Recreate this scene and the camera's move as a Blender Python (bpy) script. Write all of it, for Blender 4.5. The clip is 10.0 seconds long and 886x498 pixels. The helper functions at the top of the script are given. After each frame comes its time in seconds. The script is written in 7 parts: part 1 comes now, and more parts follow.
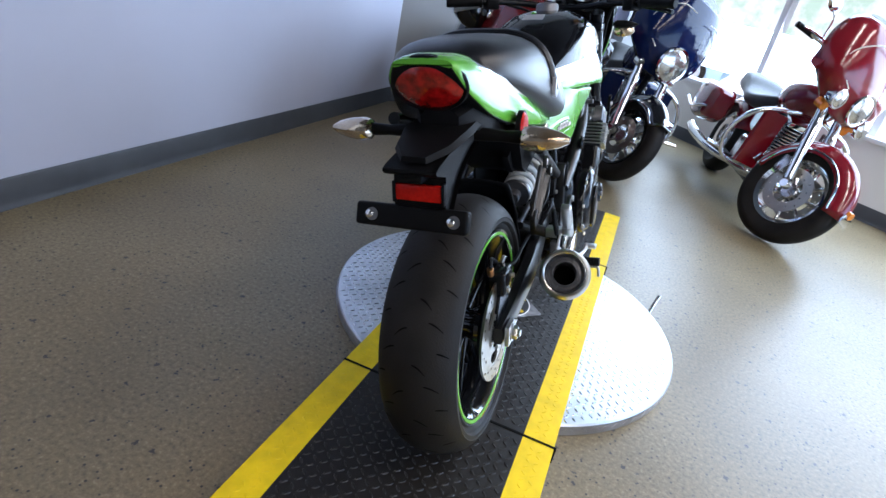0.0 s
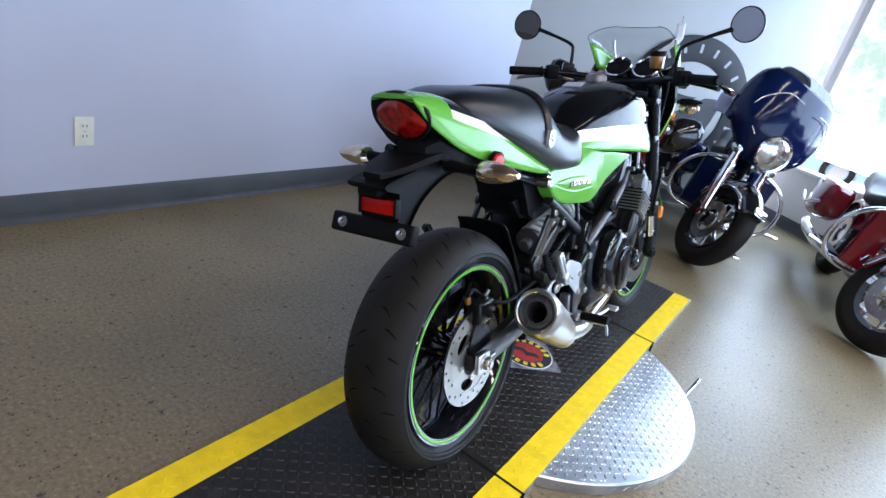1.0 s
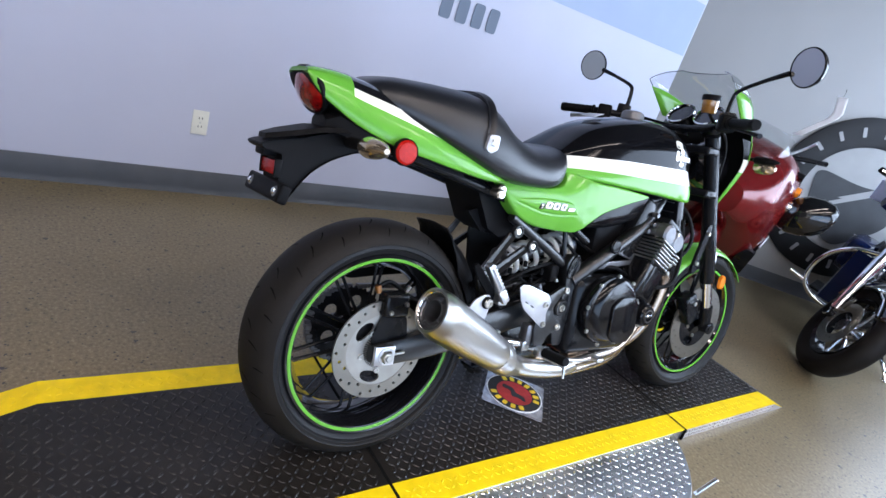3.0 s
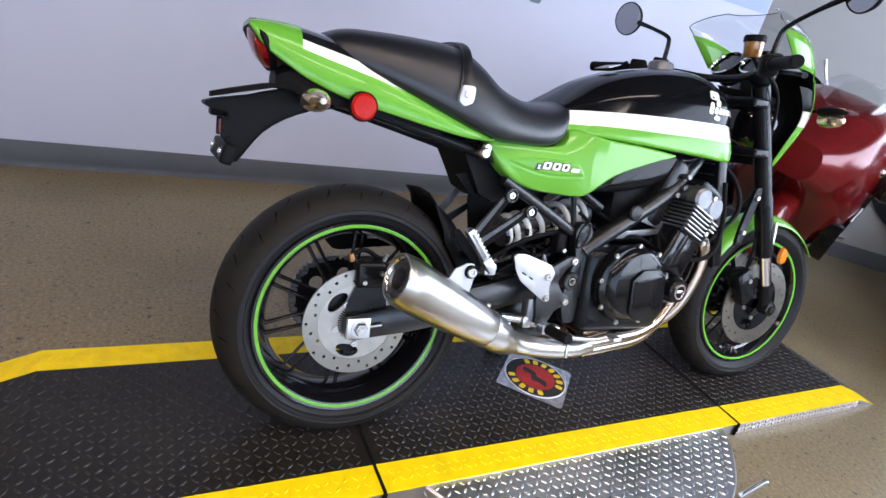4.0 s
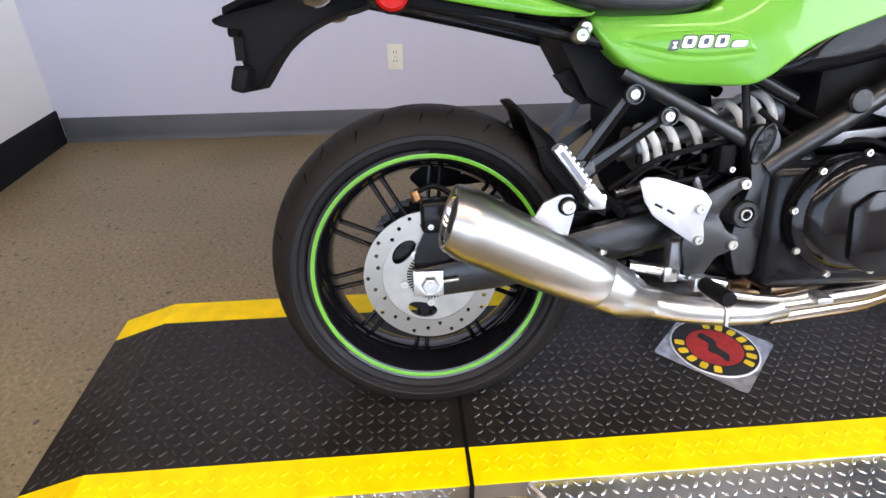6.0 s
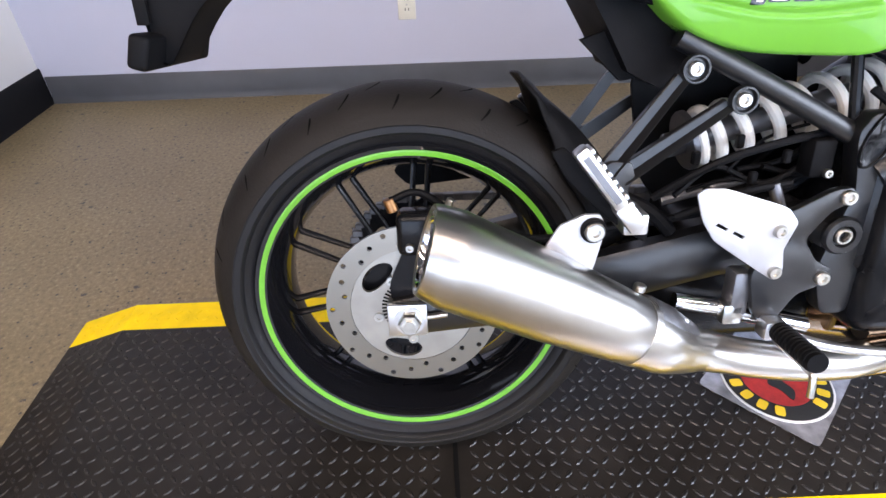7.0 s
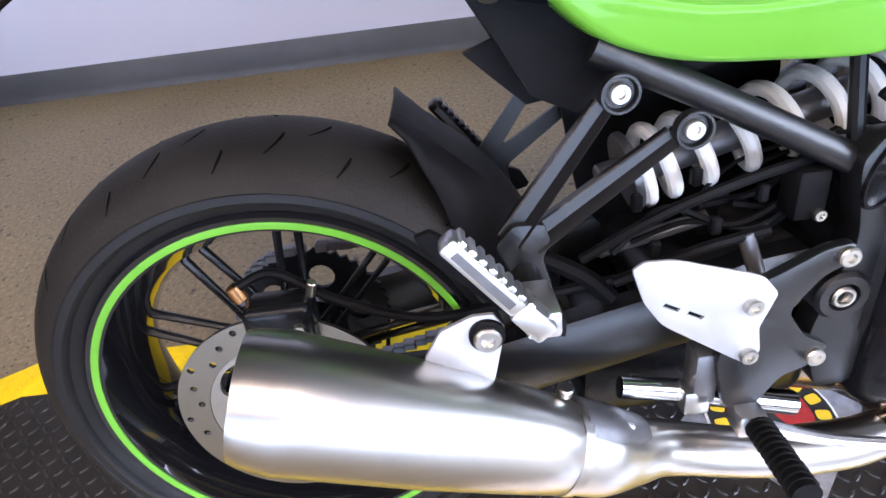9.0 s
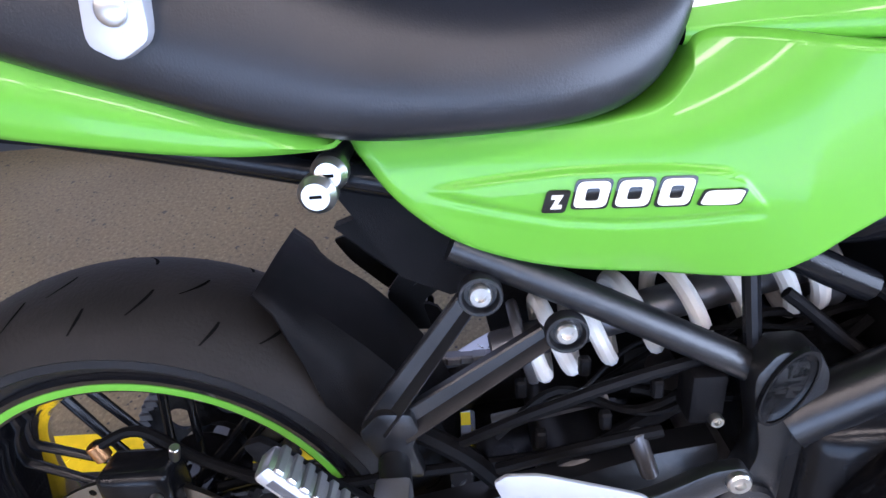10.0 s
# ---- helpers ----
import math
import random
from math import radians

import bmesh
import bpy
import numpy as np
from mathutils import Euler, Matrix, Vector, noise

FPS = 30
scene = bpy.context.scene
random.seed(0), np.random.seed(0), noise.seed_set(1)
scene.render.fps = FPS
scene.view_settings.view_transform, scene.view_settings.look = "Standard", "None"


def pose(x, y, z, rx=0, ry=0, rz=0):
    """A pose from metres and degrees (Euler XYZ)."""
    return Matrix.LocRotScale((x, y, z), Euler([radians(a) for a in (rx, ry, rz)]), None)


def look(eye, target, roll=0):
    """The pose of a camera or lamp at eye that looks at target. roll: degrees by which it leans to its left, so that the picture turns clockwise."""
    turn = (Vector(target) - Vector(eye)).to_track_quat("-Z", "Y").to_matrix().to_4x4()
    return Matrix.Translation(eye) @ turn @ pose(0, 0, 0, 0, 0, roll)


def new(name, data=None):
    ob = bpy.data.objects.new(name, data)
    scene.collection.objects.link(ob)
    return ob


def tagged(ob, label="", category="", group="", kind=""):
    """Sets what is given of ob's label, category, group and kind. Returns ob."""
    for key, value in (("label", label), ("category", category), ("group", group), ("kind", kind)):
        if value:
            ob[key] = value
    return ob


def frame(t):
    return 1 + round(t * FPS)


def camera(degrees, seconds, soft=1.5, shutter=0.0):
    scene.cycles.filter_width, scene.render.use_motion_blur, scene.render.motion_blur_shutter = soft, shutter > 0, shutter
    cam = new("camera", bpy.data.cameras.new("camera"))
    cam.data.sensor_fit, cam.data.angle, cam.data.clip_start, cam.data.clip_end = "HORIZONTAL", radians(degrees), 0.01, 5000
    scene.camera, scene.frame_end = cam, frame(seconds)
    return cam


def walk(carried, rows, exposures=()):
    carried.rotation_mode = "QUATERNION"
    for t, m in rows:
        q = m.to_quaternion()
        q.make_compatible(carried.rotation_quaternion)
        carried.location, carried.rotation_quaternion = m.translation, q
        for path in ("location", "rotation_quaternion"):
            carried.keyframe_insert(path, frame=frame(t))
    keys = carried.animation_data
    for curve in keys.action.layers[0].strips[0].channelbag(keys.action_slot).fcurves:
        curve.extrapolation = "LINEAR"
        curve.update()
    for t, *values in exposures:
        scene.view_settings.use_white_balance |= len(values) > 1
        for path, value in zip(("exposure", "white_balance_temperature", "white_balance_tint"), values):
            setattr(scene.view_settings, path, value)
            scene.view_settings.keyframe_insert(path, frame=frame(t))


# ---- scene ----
cam = camera(76.1, 10.0)
PATH = [
    (0, (0.265, -1.116, 1.075), (-0.224, 0.614, 0.198), 12.6),
    (0.5, (0.419, -1.108, 1.077), (-0.29, 0.591, 0.296), 11.7),
    (1, (0.601, -1.1, 1.095), (-0.333, 0.505, 0.352), 14.8),
    (1.5, (0.728, -1.013, 1.094), (-0.33, 0.522, 0.372), 16.2),
    (2, (0.845, -0.901, 1.101), (-0.33, 0.548, 0.379), 17.8),
    (2.5, (0.954, -0.801, 1.094), (-0.365, 0.518, 0.374), 16.5),
    (2.7, (1.004, -0.762, 1.104), (-0.372, 0.504, 0.392), 17.8),
    (3.8, (1.148, -0.481, 1.077), (-0.415, 0.522, 0.334), 15.1),
    (4, (1.145, -0.418, 1.07), (-0.44, 0.502, 0.27), 14.0),
    (4.5, (1.114, -0.334, 1.031), (-0.53, 0.364, 0.13), 9.1),
    (5, (1.077, -0.24, 1.003), (-0.623, 0.24, 0.066), 5.9),
    (5.5, (1.015, -0.14, 0.982), (-0.705, 0.142, 0.001), 3.3),
    (5.7, (1.016, -0.097, 0.966), (-0.716, 0.093, -0.017), 0.8),
    (7, (0.726, 0.04, 0.906), (-0.888, 0.064, -0.274), -1.8),
    (7.5, (0.628, 0.067, 0.884), (-0.924, -0.004, -0.374), -4.0),
    (8, (0.56, 0.082, 0.879), (-0.932, 0.007, -0.451), -4.2),
    (8.5, (0.526, 0.126, 0.886), (-0.946, 0.096, -0.468), -5.6),
    (9, (0.49, 0.205, 0.9), (-1.009, 0.171, -0.423), -7.7),
    (9.5, (0.431, 0.295, 0.931), (-1.072, 0.186, -0.384), -8.9),
    (10, (0.383, 0.347, 0.964), (-1.191, 0.26, -0.267), -6.0),
]
EXPOSURES = [(0, 0.86, 6100, 17), (1, 0.84, 6100, 17), (2.5, 0.86, 6300, 19), (4, 0.88, 6900, 23), (5.5, 0.97, 7450, 24), (7, 1.30, 7150, 26), (8.5, 1.44, 7000, 27), (9.4, 1.42, 6450, 28), (10, 1.22, 6150, 28)]
walk(cam, [(t, look(eye, target, roll)) for t, eye, target, roll in PATH], EXPOSURES)


# ---- world, windows' light, exposure ----
world = bpy.data.worlds.new("daylight")
scene.world = world
world.use_nodes = True
wn = world.node_tree
sky = wn.nodes.new("ShaderNodeTexSky")
sky.sky_type, sky.sun_disc = "NISHITA", False
sky.sun_elevation, sky.sun_rotation = radians(57), radians(239)
wn.links.new(sky.outputs["Color"], wn.nodes["Background"].inputs["Color"])
wn.nodes["Background"].inputs["Strength"].default_value = 0.12


def lamp(name, kind, m, power, colour, sx=1.0, sy=1.0):
    data = bpy.data.lights.new(name, kind)
    data.energy, data.color = power, colour
    if kind == "AREA":
        data.shape, data.size, data.size_y = "RECTANGLE", sx, sy
    ob = new(name, data)
    ob.matrix_world = m
    return ob


sun = lamp("sun", "SUN", look((-5, -3, 9), (0, 0, 0)), 5.0, (1.0, 0.95, 0.88))
sun.data.angle = radians(0.5)
# warm tubes of the ceiling fixtures
CEILING_LIGHTS = [(x, y) for x in (1.55, 2.95) for y in (-4.4, -2.9, -1.4, 0.1, 1.6)]
for lx, ly in CEILING_LIGHTS:
    lamp("ceiling_tubes", "AREA", look((lx, ly, 3.02), (lx, ly, 0)), 7.5, (1.0, 0.94, 0.84), 0.16, 1.2)
# daylight of the sky that enters by the window openings
lamp("window_daylight_front", "AREA", look((1.83, 3.93, 1.6), (0.8, 2.9, 1.1)), 150, (0.60, 0.80, 1.0), 4.3, 1.9)
lamp("window_daylight_side", "AREA", look((3.38, -0.2, 0.92), (0, -0.2, 0.92)), 42, (0.44, 0.69, 1.0), 4.4, 1.5)


# ---- materials ----
def mat(name, colour, rough=0.5, metal=0.0, spread=0.0, scale=20.0, bump=0.0, bump_scale=200.0, coat=0.0, tint=None, rough_spread=0.0, spec=0.5):
    m = bpy.data.materials.new(name)
    m.use_nodes = True
    nt = m.node_tree
    b = nt.nodes["Principled BSDF"]
    b.inputs["Base Color"].default_value = (*colour, 1)
    b.inputs["Roughness"].default_value = rough
    b.inputs["Metallic"].default_value = metal
    b.inputs["Coat Weight"].default_value = coat
    b.inputs["Coat Roughness"].default_value = 0.04
    b.inputs["Specular IOR Level"].default_value = spec
    tc = nt.nodes.new("ShaderNodeTexCoord")
    if spread or rough_spread:
        n = nt.nodes.new("ShaderNodeTexNoise")
        n.inputs["Scale"].default_value, n.inputs["Detail"].default_value = scale, 6
        nt.links.new(tc.outputs["Object"], n.inputs["Vector"])
        if spread:
            r = nt.nodes.new("ShaderNodeValToRGB")
            dark = tint or tuple(c * (1 - spread) for c in colour)
            r.color_ramp.elements[0].position, r.color_ramp.elements[1].position = 0.32, 0.68
            r.color_ramp.elements[0].color = (*dark, 1)
            r.color_ramp.elements[1].color = (*(min(1, c * (1 + spread * 0.4)) for c in colour), 1)
            nt.links.new(n.outputs["Fac"], r.inputs["Fac"])
            nt.links.new(r.outputs["Color"], b.inputs["Base Color"])
        if rough_spread:
            q = nt.nodes.new("ShaderNodeMapRange")
            q.inputs["To Min"].default_value, q.inputs["To Max"].default_value = max(0.02, rough - rough_spread), min(1, rough + rough_spread)
            nt.links.new(n.outputs["Fac"], q.inputs["Value"])
            nt.links.new(q.outputs["Result"], b.inputs["Roughness"])
    if bump:
        n2 = nt.nodes.new("ShaderNodeTexNoise")
        n2.inputs["Scale"].default_value, n2.inputs["Detail"].default_value = bump_scale, 4
        nt.links.new(tc.outputs["Object"], n2.inputs["Vector"])
        bp = nt.nodes.new("ShaderNodeBump")
        bp.inputs["Strength"].default_value, bp.inputs["Distance"].default_value = bump, 0.002
        nt.links.new(n2.outputs["Fac"], bp.inputs["Height"])
        nt.links.new(bp.outputs["Normal"], b.inputs["Normal"])
    return m


def glass(name, colour=(1, 1, 1), rough=0.0):
    m = bpy.data.materials.new(name)
    m.use_nodes = True
    b = m.node_tree.nodes["Principled BSDF"]
    b.inputs["Base Color"].default_value = (*colour, 1)
    b.inputs["Roughness"].default_value = rough
    b.inputs["Transmission Weight"].default_value = 1.0
    b.inputs["IOR"].default_value = 1.12
    return m


def film(name, colour, gloss=0.07):
    """A thin clear sheet: it lets light straight through and mirrors a little."""
    m = bpy.data.materials.new(name)
    m.use_nodes = True
    nt = m.node_tree
    clear = nt.nodes.new("ShaderNodeBsdfTransparent")
    clear.inputs["Color"].default_value = (*colour, 1)
    shine = nt.nodes.new("ShaderNodeBsdfGlossy")
    shine.inputs["Roughness"].default_value = 0.03
    mix = nt.nodes.new("ShaderNodeMixShader")
    mix.inputs[0].default_value = gloss
    nt.links.new(clear.outputs[0], mix.inputs[1])
    nt.links.new(shine.outputs[0], mix.inputs[2])
    nt.links.new(mix.outputs[0], nt.nodes["Material Output"].inputs["Surface"])
    return m


def glow(name, colour, strength):
    m = bpy.data.materials.new(name)
    m.use_nodes = True
    nt = m.node_tree
    b = nt.nodes["Principled BSDF"]
    b.inputs["Base Color"].default_value = (0, 0, 0, 1)
    b.inputs["Emission Color"].default_value = (*colour, 1)
    b.inputs["Emission Strength"].default_value = strength
    return m


def floor_material():
    m = mat("speckled_floor", (0.30, 0.265, 0.22), 0.37, spec=0.42)
    nt = m.node_tree
    b = nt.nodes["Principled BSDF"]
    tc = nt.nodes.new("ShaderNodeTexCoord")
    big = nt.nodes.new("ShaderNodeTexNoise")
    big.inputs["Scale"].default_value, big.inputs["Detail"].default_value = 1.7, 5
    fine = nt.nodes.new("ShaderNodeTexNoise")
    fine.inputs["Scale"].default_value, fine.inputs["Detail"].default_value, fine.inputs["Roughness"].default_value = 80, 7, 0.72
    vor = nt.nodes.new("ShaderNodeTexVoronoi")
    vor.inputs["Scale"].default_value = 60
    chip = nt.nodes.new("ShaderNodeValToRGB")
    chip.color_ramp.elements[0].position, chip.color_ramp.elements[1].position = 0.15, 0.24
    chip.color_ramp.elements[0].color, chip.color_ramp.elements[1].color = (1, 1, 1, 1), (0, 0, 0, 1)
    pick = nt.nodes.new("ShaderNodeMath")
    pick.operation = "GREATER_THAN"
    pick.inputs[1].default_value = 0.62
    both = nt.nodes.new("ShaderNodeMath")
    both.operation = "MULTIPLY"
    for n in (big, fine, vor):
        nt.links.new(tc.outputs["Object"], n.inputs["Vector"])
    sep = nt.nodes.new("ShaderNodeSeparateColor")
    nt.links.new(vor.outputs["Color"], sep.inputs["Color"])
    nt.links.new(sep.outputs[0], pick.inputs[0])
    nt.links.new(vor.outputs["Distance"], chip.inputs["Fac"])
    nt.links.new(chip.outputs["Color"], both.inputs[0])
    nt.links.new(pick.outputs[0], both.inputs[1])
    ramp = nt.nodes.new("ShaderNodeValToRGB")
    ramp.color_ramp.elements[0].position, ramp.color_ramp.elements[1].position = 0.36, 0.66
    ramp.color_ramp.elements[0].color = (0.140, 0.110, 0.066, 1)
    ramp.color_ramp.elements[1].color = (0.350, 0.290, 0.175, 1)
    for at, tone_rgb in ((0.44, (0.212, 0.164, 0.092, 1)), (0.56, (0.265, 0.208, 0.118, 1))):
        ramp.color_ramp.elements.new(at).color = tone_rgb
    nt.links.new(fine.outputs["Fac"], ramp.inputs["Fac"])
    tone = nt.nodes.new("ShaderNodeMix")
    tone.data_type, tone.blend_type = "RGBA", "MULTIPLY"
    tone.inputs[0].default_value = 0.7
    wide = nt.nodes.new("ShaderNodeValToRGB")
    wide.color_ramp.elements[0].position, wide.color_ramp.elements[1].position = 0.3, 0.7
    wide.color_ramp.elements[0].color, wide.color_ramp.elements[1].color = (0.62, 0.60, 0.57, 1), (1, 1, 1, 1)
    nt.links.new(big.outputs["Fac"], wide.inputs["Fac"])
    nt.links.new(ramp.outputs["Color"], tone.inputs[6])
    nt.links.new(wide.outputs["Color"], tone.inputs[7])
    dark = nt.nodes.new("ShaderNodeMix")
    dark.data_type = "RGBA"
    dark.inputs[7].default_value = (0.045, 0.04, 0.035, 1)
    nt.links.new(both.outputs[0], dark.inputs[0])
    nt.links.new(tone.outputs[2], dark.inputs[6])
    spot = nt.nodes.new("ShaderNodeTexVoronoi")
    spot.inputs["Scale"].default_value = 23
    warp = nt.nodes.new("ShaderNodeVectorMath")
    warp.operation = "MULTIPLY_ADD"
    warp.inputs[1].default_value = (0.035, 0.035, 0.035)
    nt.links.new(fine.outputs["Color"], warp.inputs[0])
    nt.links.new(tc.outputs["Object"], warp.inputs[2])
    nt.links.new(warp.outputs[0], spot.inputs["Vector"])
    shape = nt.nodes.new("ShaderNodeValToRGB")
    shape.color_ramp.elements[0].position, shape.color_ramp.elements[1].position = 0.13, 0.18
    shape.color_ramp.elements[0].color, shape.color_ramp.elements[1].color = (1, 1, 1, 1), (0, 0, 0, 1)
    nt.links.new(spot.outputs["Distance"], shape.inputs["Fac"])
    sep2 = nt.nodes.new("ShaderNodeSeparateColor")
    nt.links.new(spot.outputs["Color"], sep2.inputs["Color"])
    few = nt.nodes.new("ShaderNodeMath")
    few.operation = "GREATER_THAN"
    few.inputs[1].default_value = 0.70
    nt.links.new(sep2.outputs[1], few.inputs[0])
    amount = nt.nodes.new("ShaderNodeMath")
    amount.operation = "MULTIPLY"
    nt.links.new(shape.outputs["Color"], amount.inputs[0])
    nt.links.new(few.outputs[0], amount.inputs[1])
    fleck = nt.nodes.new("ShaderNodeMix")
    fleck.data_type = "RGBA"
    fleck.inputs[7].default_value = (0.05, 0.045, 0.04, 1)
    nt.links.new(amount.outputs[0], fleck.inputs[0])
    nt.links.new(dark.outputs[2], fleck.inputs[6])
    nt.links.new(fleck.outputs[2], b.inputs["Base Color"])
    bp = nt.nodes.new("ShaderNodeBump")
    bp.inputs["Strength"].default_value, bp.inputs["Distance"].default_value = 0.10, 0.002
    nt.links.new(fine.outputs["Fac"], bp.inputs["Height"])
    nt.links.new(bp.outputs["Normal"], b.inputs["Normal"])
    return m


def brushed(name, colour, rough, scale=60):
    """Ground metal: fine scratches in gloss and relief."""
    m = mat(name, colour, rough, 1.0)
    nt = m.node_tree
    b = nt.nodes["Principled BSDF"]
    tc = nt.nodes.new("ShaderNodeTexCoord")
    n = nt.nodes.new("ShaderNodeTexNoise")
    n.inputs["Scale"].default_value, n.inputs["Detail"].default_value = scale, 6
    nt.links.new(tc.outputs["Object"], n.inputs["Vector"])
    q = nt.nodes.new("ShaderNodeMapRange")
    q.inputs["To Min"].default_value, q.inputs["To Max"].default_value = rough * 0.92, rough * 1.1
    nt.links.new(n.outputs["Fac"], q.inputs["Value"])
    nt.links.new(q.outputs["Result"], b.inputs["Roughness"])
    bp = nt.nodes.new("ShaderNodeBump")
    bp.inputs["Strength"].default_value, bp.inputs["Distance"].default_value = 0.004, 0.0003
    nt.links.new(n.outputs["Fac"], bp.inputs["Height"])
    nt.links.new(bp.outputs["Normal"], b.inputs["Normal"])
    return m


FLOOR = floor_material()
WALL_BLUE = mat("pale_blue_paint", (0.47, 0.48, 0.575), 0.75, spread=0.04, scale=1.5, bump=0.15, bump_scale=300)
WALL_WHITE = mat("white_wall_paint", (0.78, 0.77, 0.75), 0.7, spread=0.04, scale=1.5, bump=0.15, bump_scale=300)
# white wall paint darkened: the backlit wall's shade is put into the colour
WALL_SHADED = mat("shaded_white_paint", (0.298, 0.296, 0.293), 0.7, spread=0.05, scale=1.5, bump=0.15, bump_scale=300)
BAND = mat("slate_blue_paint", (0.30, 0.36, 0.48), 0.7, spread=0.05, scale=2)
LETTER = mat("dark_blue_grey_paint", (0.10, 0.13, 0.18), 0.6)
BASEBOARD = mat("charcoal_vinyl", (0.055, 0.058, 0.065), 0.5, spread=0.2, scale=6)
WALL_GREY = mat("grey_wall_paint", (0.22, 0.22, 0.23), 0.8, spread=0.05, scale=2)
# unseen ceiling, made near-black to keep its reflections off the lacquer
CEILING = mat("near_black_ceiling", (0.06, 0.06, 0.06), 0.85, spread=0.03, scale=2)
FRAME_W = mat("white_aluminium", (0.75, 0.75, 0.76), 0.4)
LUG_ALU = mat("polished_aluminium_lug", (0.74, 0.75, 0.77), 0.26, 1.0, spread=0.1, scale=30)
ALU_PLATE = mat("aluminium_tread_plate", (0.62, 0.63, 0.66), 0.34, 1.0, spread=0.3, scale=7, rough_spread=0.14, bump=0.1, bump_scale=400)
DECK = mat("black_deck_paint", (0.0165, 0.0135, 0.0110), 0.42, spread=0.35, scale=14, rough_spread=0.12, bump=0.15, bump_scale=500, spec=0.3)
LUG = mat("worn_black_lug", (0.021, 0.0195, 0.0185), 0.30, spread=0.4, scale=40, rough_spread=0.12, spec=0.5)
FLAT_LUG = mat("scuffed_brown_lug", (0.020, 0.0165, 0.0138), 0.42, spread=0.35, scale=30, rough_spread=0.1, spec=0.32)
YELLOW = mat("safety_yellow_paint", (0.95, 0.66, 0.002), 0.5, spread=0.12, scale=25, rough_spread=0.08, bump=0.1, bump_scale=300, spec=0.25)
GAP = mat("joint_black", (0.005, 0.005, 0.005), 0.8, spec=0.05)
GREEN = mat("lime_green_lacquer", (0.104, 0.355, 0.034), 0.25, coat=0.32, spread=0.06, scale=3, spec=0.25)
CREAM = mat("white_lacquer", (0.80, 0.76, 0.66), 0.25, coat=1.0, spread=0.03, scale=4)
GLOSS_BLACK = mat("gloss_black_lacquer", (0.005, 0.005, 0.006), 0.1, coat=1.0, rough_spread=0.04, scale=8, spec=0.2)
SATIN_BLACK = mat("satin_black_paint", (0.007, 0.0075, 0.009), 0.21, spread=0.3, scale=18, rough_spread=0.08, bump=0.05, bump_scale=300, spec=0.2)
CAST_BLACK = mat("satin_black_casting", (0.0075, 0.008, 0.0095), 0.33, spread=0.3, scale=18, rough_spread=0.08, bump=0.1, bump_scale=500, spec=0.6)
PLASTIC = mat("black_plastic", (0.0055, 0.0055, 0.0062), 0.5, spread=0.3, scale=20, rough_spread=0.1, bump=0.25, bump_scale=900, spec=0.08)
VINYL = mat("black_seat_vinyl", (0.008, 0.009, 0.012), 0.36, spread=0.25, scale=12, rough_spread=0.08, bump=0.1, bump_scale=700, spec=0.5)
RUBBER = mat("tyre_rubber", (0.0138, 0.0120, 0.0108), 0.6, spread=0.35, scale=10, rough_spread=0.1, bump=0.25, bump_scale=250, spec=0.18)
SIDEWALL = mat("sidewall_rubber", (0.011, 0.011, 0.012), 0.48, spread=0.25, scale=14, rough_spread=0.08, bump=0.12, bump_scale=200, spec=0.2)
GROOVE = mat("groove_black", (0.003, 0.003, 0.003), 0.9, spec=0.02)
STEEL = mat("satin_stainless", (0.48, 0.46, 0.43), 0.30, 1.0, spread=0.05, scale=9)
PIPE = mat("heat_tinted_steel", (0.34, 0.24, 0.165), 0.22, 1.0, spread=0.4, scale=7, tint=(0.32, 0.29, 0.26), rough_spread=0.08)
DISC = brushed("ground_disc_steel", (0.31, 0.29, 0.255), 0.30)
CARRIER = mat("satin_grey_carrier", (0.40, 0.38, 0.345), 0.4, 0.9, spread=0.12, scale=30, rough_spread=0.06)
CHROME = mat("chrome", (0.8, 0.81, 0.83), 0.07, 1.0, rough_spread=0.03, scale=15)
SILVER = mat("cast_aluminium", (0.66, 0.66, 0.67), 0.35, 1.0, spread=0.1, scale=30, rough_spread=0.08, bump=0.1, bump_scale=500)
SILVER_PAINT = mat("silver_paint", (0.47, 0.48, 0.51), 0.35, 0.4, spread=0.06, scale=20)
BOLT = mat("zinc_bolt", (0.6, 0.59, 0.56), 0.3, 1.0, spread=0.2, scale=60)
COPPER = mat("copper_washer", (0.55, 0.27, 0.12), 0.35, 1.0, spread=0.2, scale=60)
GREY_METAL = mat("grey_cast_metal", (0.18, 0.18, 0.19), 0.4, 0.8, spread=0.2, scale=25, bump=0.15, bump_scale=400)
COIL = mat("white_spring_enamel", (0.72, 0.70, 0.66), 0.35, spread=0.08, scale=30)
RED_LENS = mat("red_lens_plastic", (0.30, 0.005, 0.004), 0.1, coat=0.6, spread=0.6, scale=70)
AMBER = mat("amber_lens_plastic", (0.80, 0.22, 0.01), 0.12, coat=1.0, spread=0.25, scale=60)
TANK_BLACK = mat("deep_black_lacquer", (0.004, 0.004, 0.005), 0.10, coat=0.07, rough_spread=0.03, scale=8, spec=0.10)
REFLECTOR = mat("red_reflector", (0.42, 0.008, 0.004), 0.2, spec=0.15, coat=0.1, spread=0.2, scale=150, bump=0.3, bump_scale=500)
HEADLAMP = mat("headlamp_glass", (0.62, 0.60, 0.55), 0.1, 0.85, coat=1.0, spread=0.3, scale=28, bump=0.5, bump_scale=60)
CLEAR_LENS = mat("clear_lens", (0.60, 0.52, 0.42), 0.08, 0.85, coat=0.8, spread=0.25, scale=26, tint=(0.36, 0.24, 0.12), bump=0.5, bump_scale=90)
